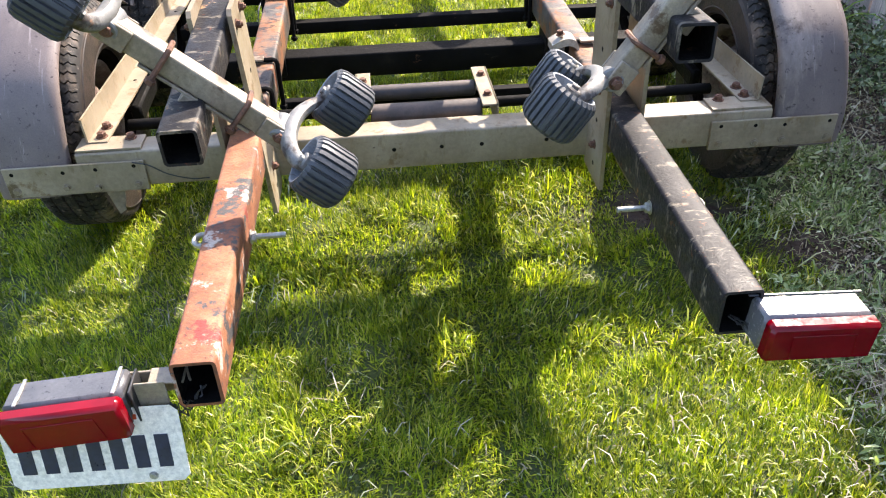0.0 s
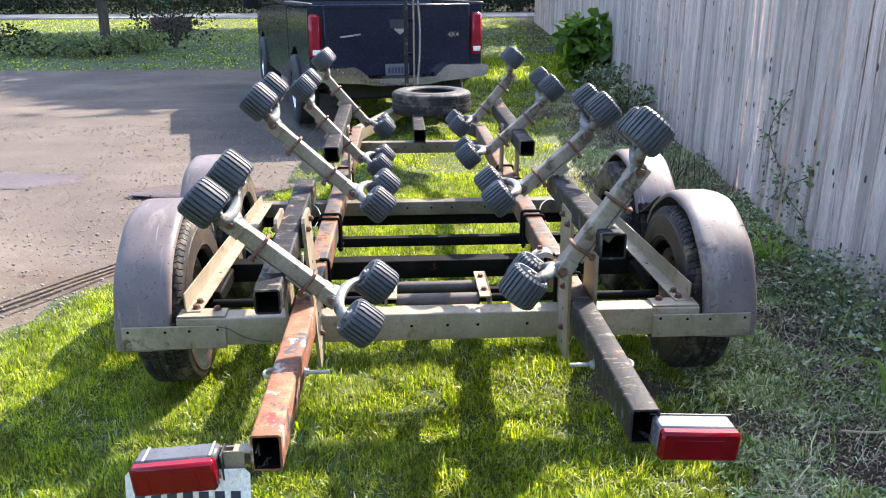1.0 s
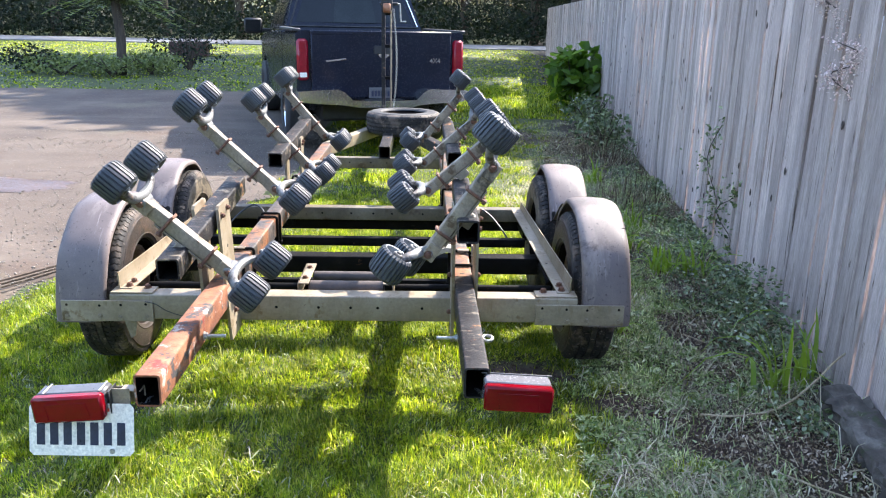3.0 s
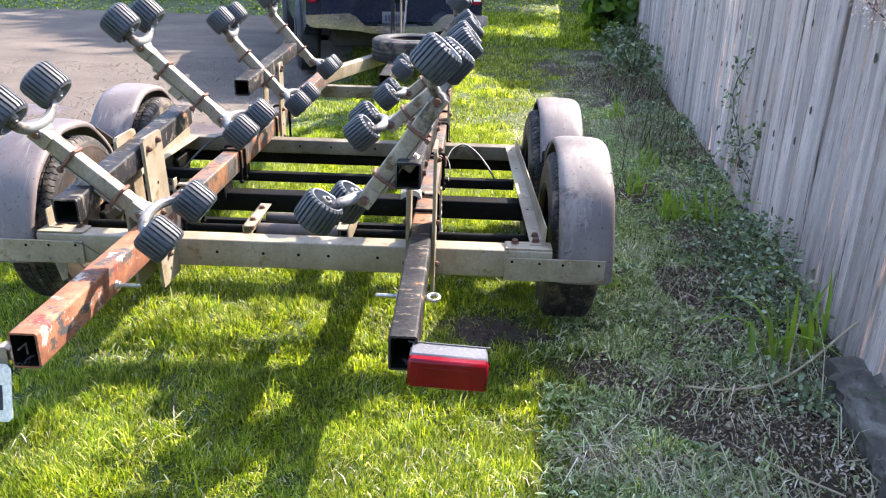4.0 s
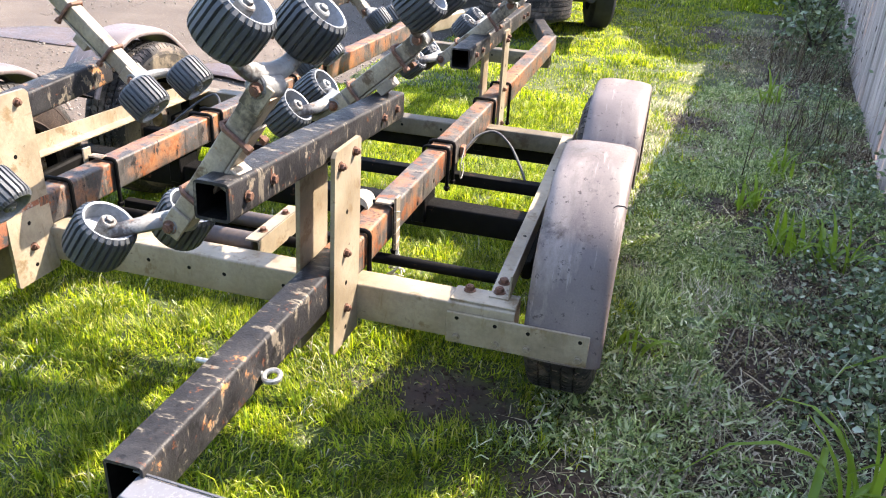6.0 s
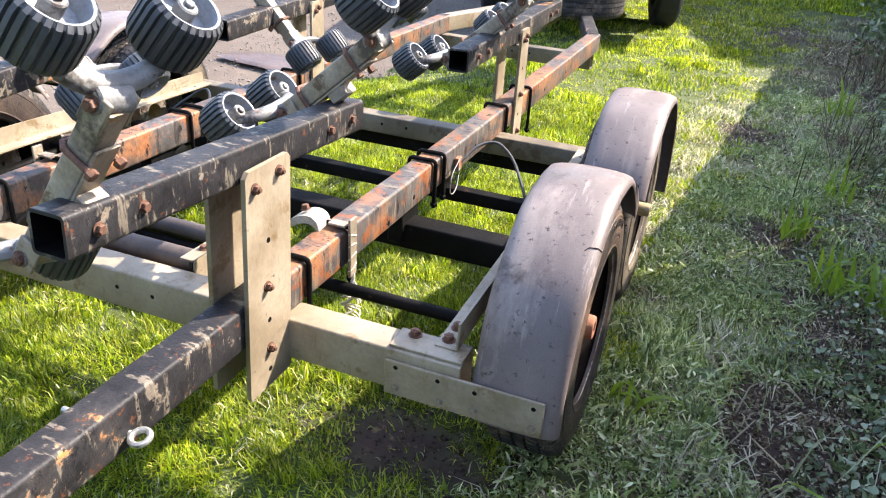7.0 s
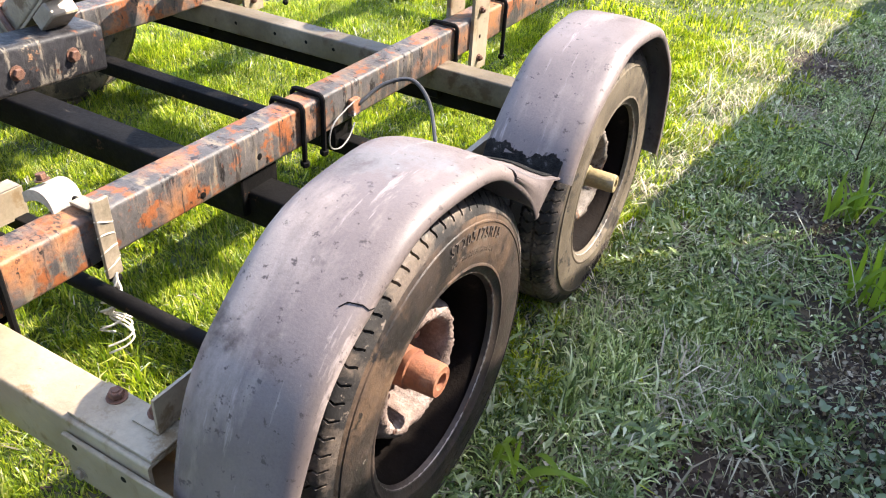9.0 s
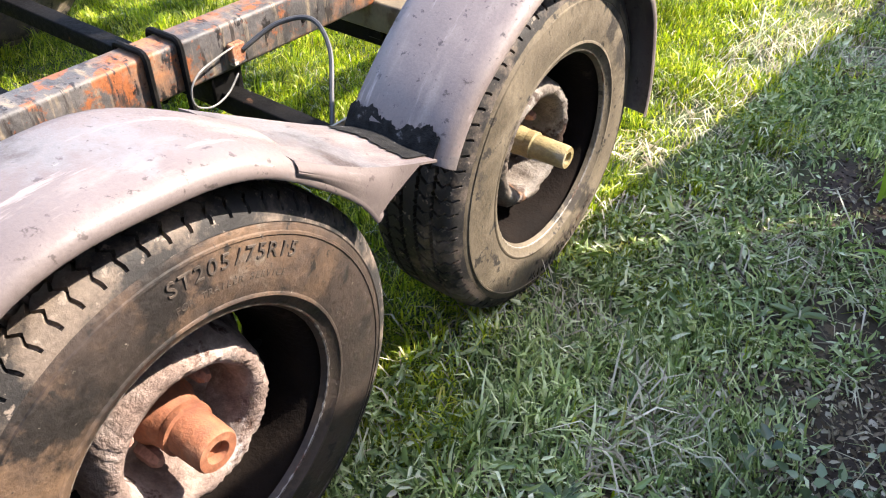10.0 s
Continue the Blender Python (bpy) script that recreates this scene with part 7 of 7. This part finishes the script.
shrub("leafy_shrub", pose(2.95, 10.6, 0), 0.55, 1.15, 420, 0.26, bright_leaf, "bright green large-leaved shrub by the fence", 41)
shrub("low_shrub", pose(2.55, 6.6, 0), 0.42, 0.5, 500, 0.07, ivy_mat, "low dusty shrub against the fence", 42)
shrub("low_shrub", pose(2.75, 8.4, 0), 0.45, 0.55, 500, 0.07, ivy_mat, "low dusty shrub against the fence", 43)


# ---- trees and distance ----
def far_leaves(pos, size, seed):
    """Cheap four-cornered leaves for trees far off."""
    g_ = np.random.default_rng(seed)
    n_ = len(pos)
    t = g_.normal(0, 1, (n_, 3))
    t /= np.linalg.norm(t, axis=1)[:, None]
    b = np.cross(t, g_.normal(0, 1, (n_, 3)))
    b /= np.linalg.norm(b, axis=1)[:, None]
    sz_ = size[:, None]
    v = np.stack([pos - t * sz_ * 0.5, pos + b * sz_ * 0.28, pos + t * sz_ * 0.5, pos - b * sz_ * 0.28], 1)
    k = (np.arange(n_) * 4)[:, None]
    return v.reshape(-1, 3), np.concatenate([k + np.array([[0, 1, 2]]), k + np.array([[0, 2, 3]])], 0)



def tree(name, m, hgt, crown_r, crown_z, count, leaf, mat, label, seed, trunk_r=0.22, bare=0.0):
    gg = np.random.default_rng(seed)
    t = thing(name, label, "tree", m)
    s = Shape()
    bend = gg.normal(0, 0.25, 2)
    spine = [(bend[0] * (i / 8) ** 2 + 0.1 * math.sin(i + seed), bend[1] * (i / 8) ** 2, hgt * 0.92 * i / 8 - 0.1) for i in range(9)]
    s.sweep(spine, trunk_r, 9, lambda q: 1.25 * (1 - q) ** 0.8 + 0.06)
    tips = []
    for i in range(22):
        z = gg.uniform(crown_z[0] * 0.9, crown_z[1] * 0.92)
        a = gg.uniform(0, 6.28)
        q = z / hgt
        p0 = Vector((bend[0] * q * q, bend[1] * q * q, z))
        l = crown_r * gg.uniform(0.6, 1.05) * (1.15 - 0.5 * (z - crown_z[0]) / (crown_z[1] - crown_z[0]))
        p1 = p0 + Vector((math.cos(a) * l * 0.5, math.sin(a) * l * 0.5, l * 0.25))
        p2 = p0 + Vector((math.cos(a) * l, math.sin(a) * l, l * gg.uniform(0.15, 0.6)))
        s.sweep([p0, p1, p2], trunk_r * 0.32, 6, lambda u: 1.1 - u)
        tips += [p1, p2, p1.lerp(p2, 0.5), p0.lerp(p1, 0.7)]
    part("trunk", s, bark, t)
    tp = np.array([tuple(q) for q in tips])
    c = tp[gg.integers(0, len(tp), count)]
    p = c + gg.normal(0, 1, (count, 3)) * crown_r * np.array([0.20, 0.20, 0.15])
    part("crown", flat_mesh("crown", *far_leaves(p, gg.uniform(0.6, 1.4, count) * leaf, seed), mat), None, t)
    return t


# tall trees added, crowns out of view, to cast shade over drive and lawn
for i, (x, y, h_, r_) in enumerate(((6.8, 31.0, 19.0, 4.4), (-2.2, 32.0, 18.0, 4.6), (5.0, 22.2, 16.2, 3.0), (-1.9, 26.0, 18.5, 3.8))):
    tree("added_shade_tree", pose(x, y, 0), h_, r_, (h_ * 0.40, h_ * 0.96), 20000, 0.50, tree_mat, "tall dense evergreen added to shade drive and lawn", 151 + i, 0.12)


def palm(m, seed):
    gg = random.Random(seed)
    t = thing("cordyline", "spiky palm-like plant in the lawn bed", "palm", m)
    part("trunk", Shape().sweep([(0, 0, -0.1), (0.04, 0, 0.7), (-0.03, 0.05, 1.5)], 0.09, 8), bark, t)
    s = Shape()
    for i in range(64):
        a, el, l = gg.uniform(0, 6.28), gg.uniform(-0.15, 1.4), gg.uniform(0.7, 1.35)
        d, p = Vector((math.cos(a), math.sin(a), 0)), Vector((-math.sin(a), math.cos(a), 0))
        for j in range(16):
            q = 0.10 + 0.90 * j / 15
            c = Vector((0, 0, 1.35)) + d * (l * q * math.cos(el)) + Vector((0, 0, l * q * math.sin(el) - 0.42 * l * q * q))
            for side in (-1, 1):
                tip = c + p * (side * 0.20 * (1.1 - q) * gg.uniform(0.7, 1.2)) + d * 0.12 + Vector((0, 0, 0.05 - 0.12 * gg.random()))
                s.add([tuple(c - d * 0.030), tuple(c + d * 0.030), tuple(tip)], [(0, 1, 2)])
    part("fronds", s, palm_mat, t)


palm(pose(-7.3, 17.4, 0) @ Matrix.Diagonal((1.35, 1.35, 1.3, 1)), 5)
for i, (x, y, r_, h_) in enumerate(((-8.6, 17.0, 1.1, 0.55), (-7.3, 16.8, 0.9, 0.5), (-6.6, 17.6, 0.8, 0.6), (-6.2, 19.5, 1.3, 1.3), (-9.6, 17.6, 0.9, 0.7))):
    shrub("bed_shrub", pose(x, y, 0), r_, h_, 700, 0.10, tree_mat if i > 2 else palm_mat, "low dark shrub in the lawn bed", 60 + i)
pl = thing("planter_box", "brown wooden planter box with pale flowers on the lawn", "planter", pose(-8.2, 26.6, 0, 0, 0, 5))
for p, sz_ in (((0, -0.3, 0.28), (1.3, 0.04, 0.5)), ((0, 0.3, 0.28), (1.3, 0.04, 0.5)), ((-0.63, 0, 0.28), (0.04, 0.56, 0.5)), ((0.63, 0, 0.28), (0.04, 0.56, 0.5)), ((0, 0, 0.42), (1.2, 0.54, 0.04))):
    part("planter_board", Shape().box(sz_, pose(*p), 0.008), terracotta, pl)
gg = np.random.default_rng(9)
part("flowers", flat_mesh("flowers", *leaves(gg.normal(0, 1, (240, 3)) * np.array([0.30, 0.14, 0.05]) + np.array([0, 0, 0.56]), gg.uniform(0.04, 0.08, 240), 9, 0.5), pink_mat), None, pl, "pale flowers")

# wood beyond the road
specs = [(-44, 52, 15, tree_mat), (-36, 50, 17, tree_mat), (-29, 52, 14, tree_mat), (-23, 49, 16, tree_mat), (-17, 52, 18, tree_mat), (-11.5, 50, 14, tree_light), (-6, 53, 13, tree_light), (-1.5, 50, 13, tree_light),
         (3, 53, 13, tree_light), (7.5, 50, 15, tree_mat), (12, 51, 18, tree_mat), (17, 49, 15, tree_mat), (23, 51, 17, tree_mat), (30, 50, 15, tree_light), (38, 52, 16, tree_mat), (10, 38, 9, tree_light), (15, 34, 9, tree_light)]
for i, (x, y, h_, mat_) in enumerate(specs):
    tree("roadside_tree", pose(x, y, 0), h_, h_ * 0.27, (h_ * 0.10, h_ * 0.95), 13000 if mat_ is tree_mat else 7000, 0.20, mat_, "dark evergreen tree across the road" if mat_ is tree_mat else "pale budding tree across the road", 80 + i, 0.25)
n = 80000
x = g.uniform(-70, 45, n)
y = 55 + g.random(n) * 9
z = g.random(n) ** 1.1 * (12 + 5 * vnoise(x, x * 0, 6, 4)) * np.interp(x, [-14, -7, 4, 9], [1, 0.45, 0.45, 1])
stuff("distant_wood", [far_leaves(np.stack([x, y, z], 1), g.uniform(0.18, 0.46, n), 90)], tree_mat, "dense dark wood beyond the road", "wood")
n = 26000
x = g.uniform(-60, 40, n)
y = 46.5 + g.random(n) * 3
z = g.random(n) * (1.4 + 1.2 * vnoise(x, x * 0, 2.5, 4))
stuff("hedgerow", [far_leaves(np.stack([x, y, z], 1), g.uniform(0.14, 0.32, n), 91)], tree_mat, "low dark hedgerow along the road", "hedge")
xs = np.linspace(-140, 140, 60)
vs = np.concatenate([np.stack([xs, xs * 0 + 72, xs * 0 - 1], 1), np.stack([xs, xs * 0 + 72, (13 + 7 * vnoise(xs, xs * 0, 7, 2)) * np.interp(xs, [-20, -9, 5, 14], [1, 0.62, 0.62, 1])], 1)], 0)
fs = np.array([(i, i + 1, 61 + i, 60 + i) for i in range(59)])
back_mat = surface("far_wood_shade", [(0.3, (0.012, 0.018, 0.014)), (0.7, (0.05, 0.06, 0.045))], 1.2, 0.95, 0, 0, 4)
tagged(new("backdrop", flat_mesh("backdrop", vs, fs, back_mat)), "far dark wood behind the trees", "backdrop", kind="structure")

# dark sheet added behind the camera to darken reflections and cut low sky light
an = np.linspace(radians(150), radians(390), 50)
vs = np.concatenate([np.stack([34 * np.cos(an), 4 + 30 * np.sin(an), an * 0 - 1], 1), np.stack([34 * np.cos(an), 4 + 30 * np.sin(an), 5.5 + 3 * vnoise(an * 6, an, 0.8, 2)], 1)], 0)
fs = np.array([(i + 1, i, 50 + i, 51 + i) for i in range(49)])
tagged(new("backdrop", flat_mesh("backdrop", vs, fs, back_mat)), "dark sheet added around the unseen rest of the plot", "backdrop", kind="structure")
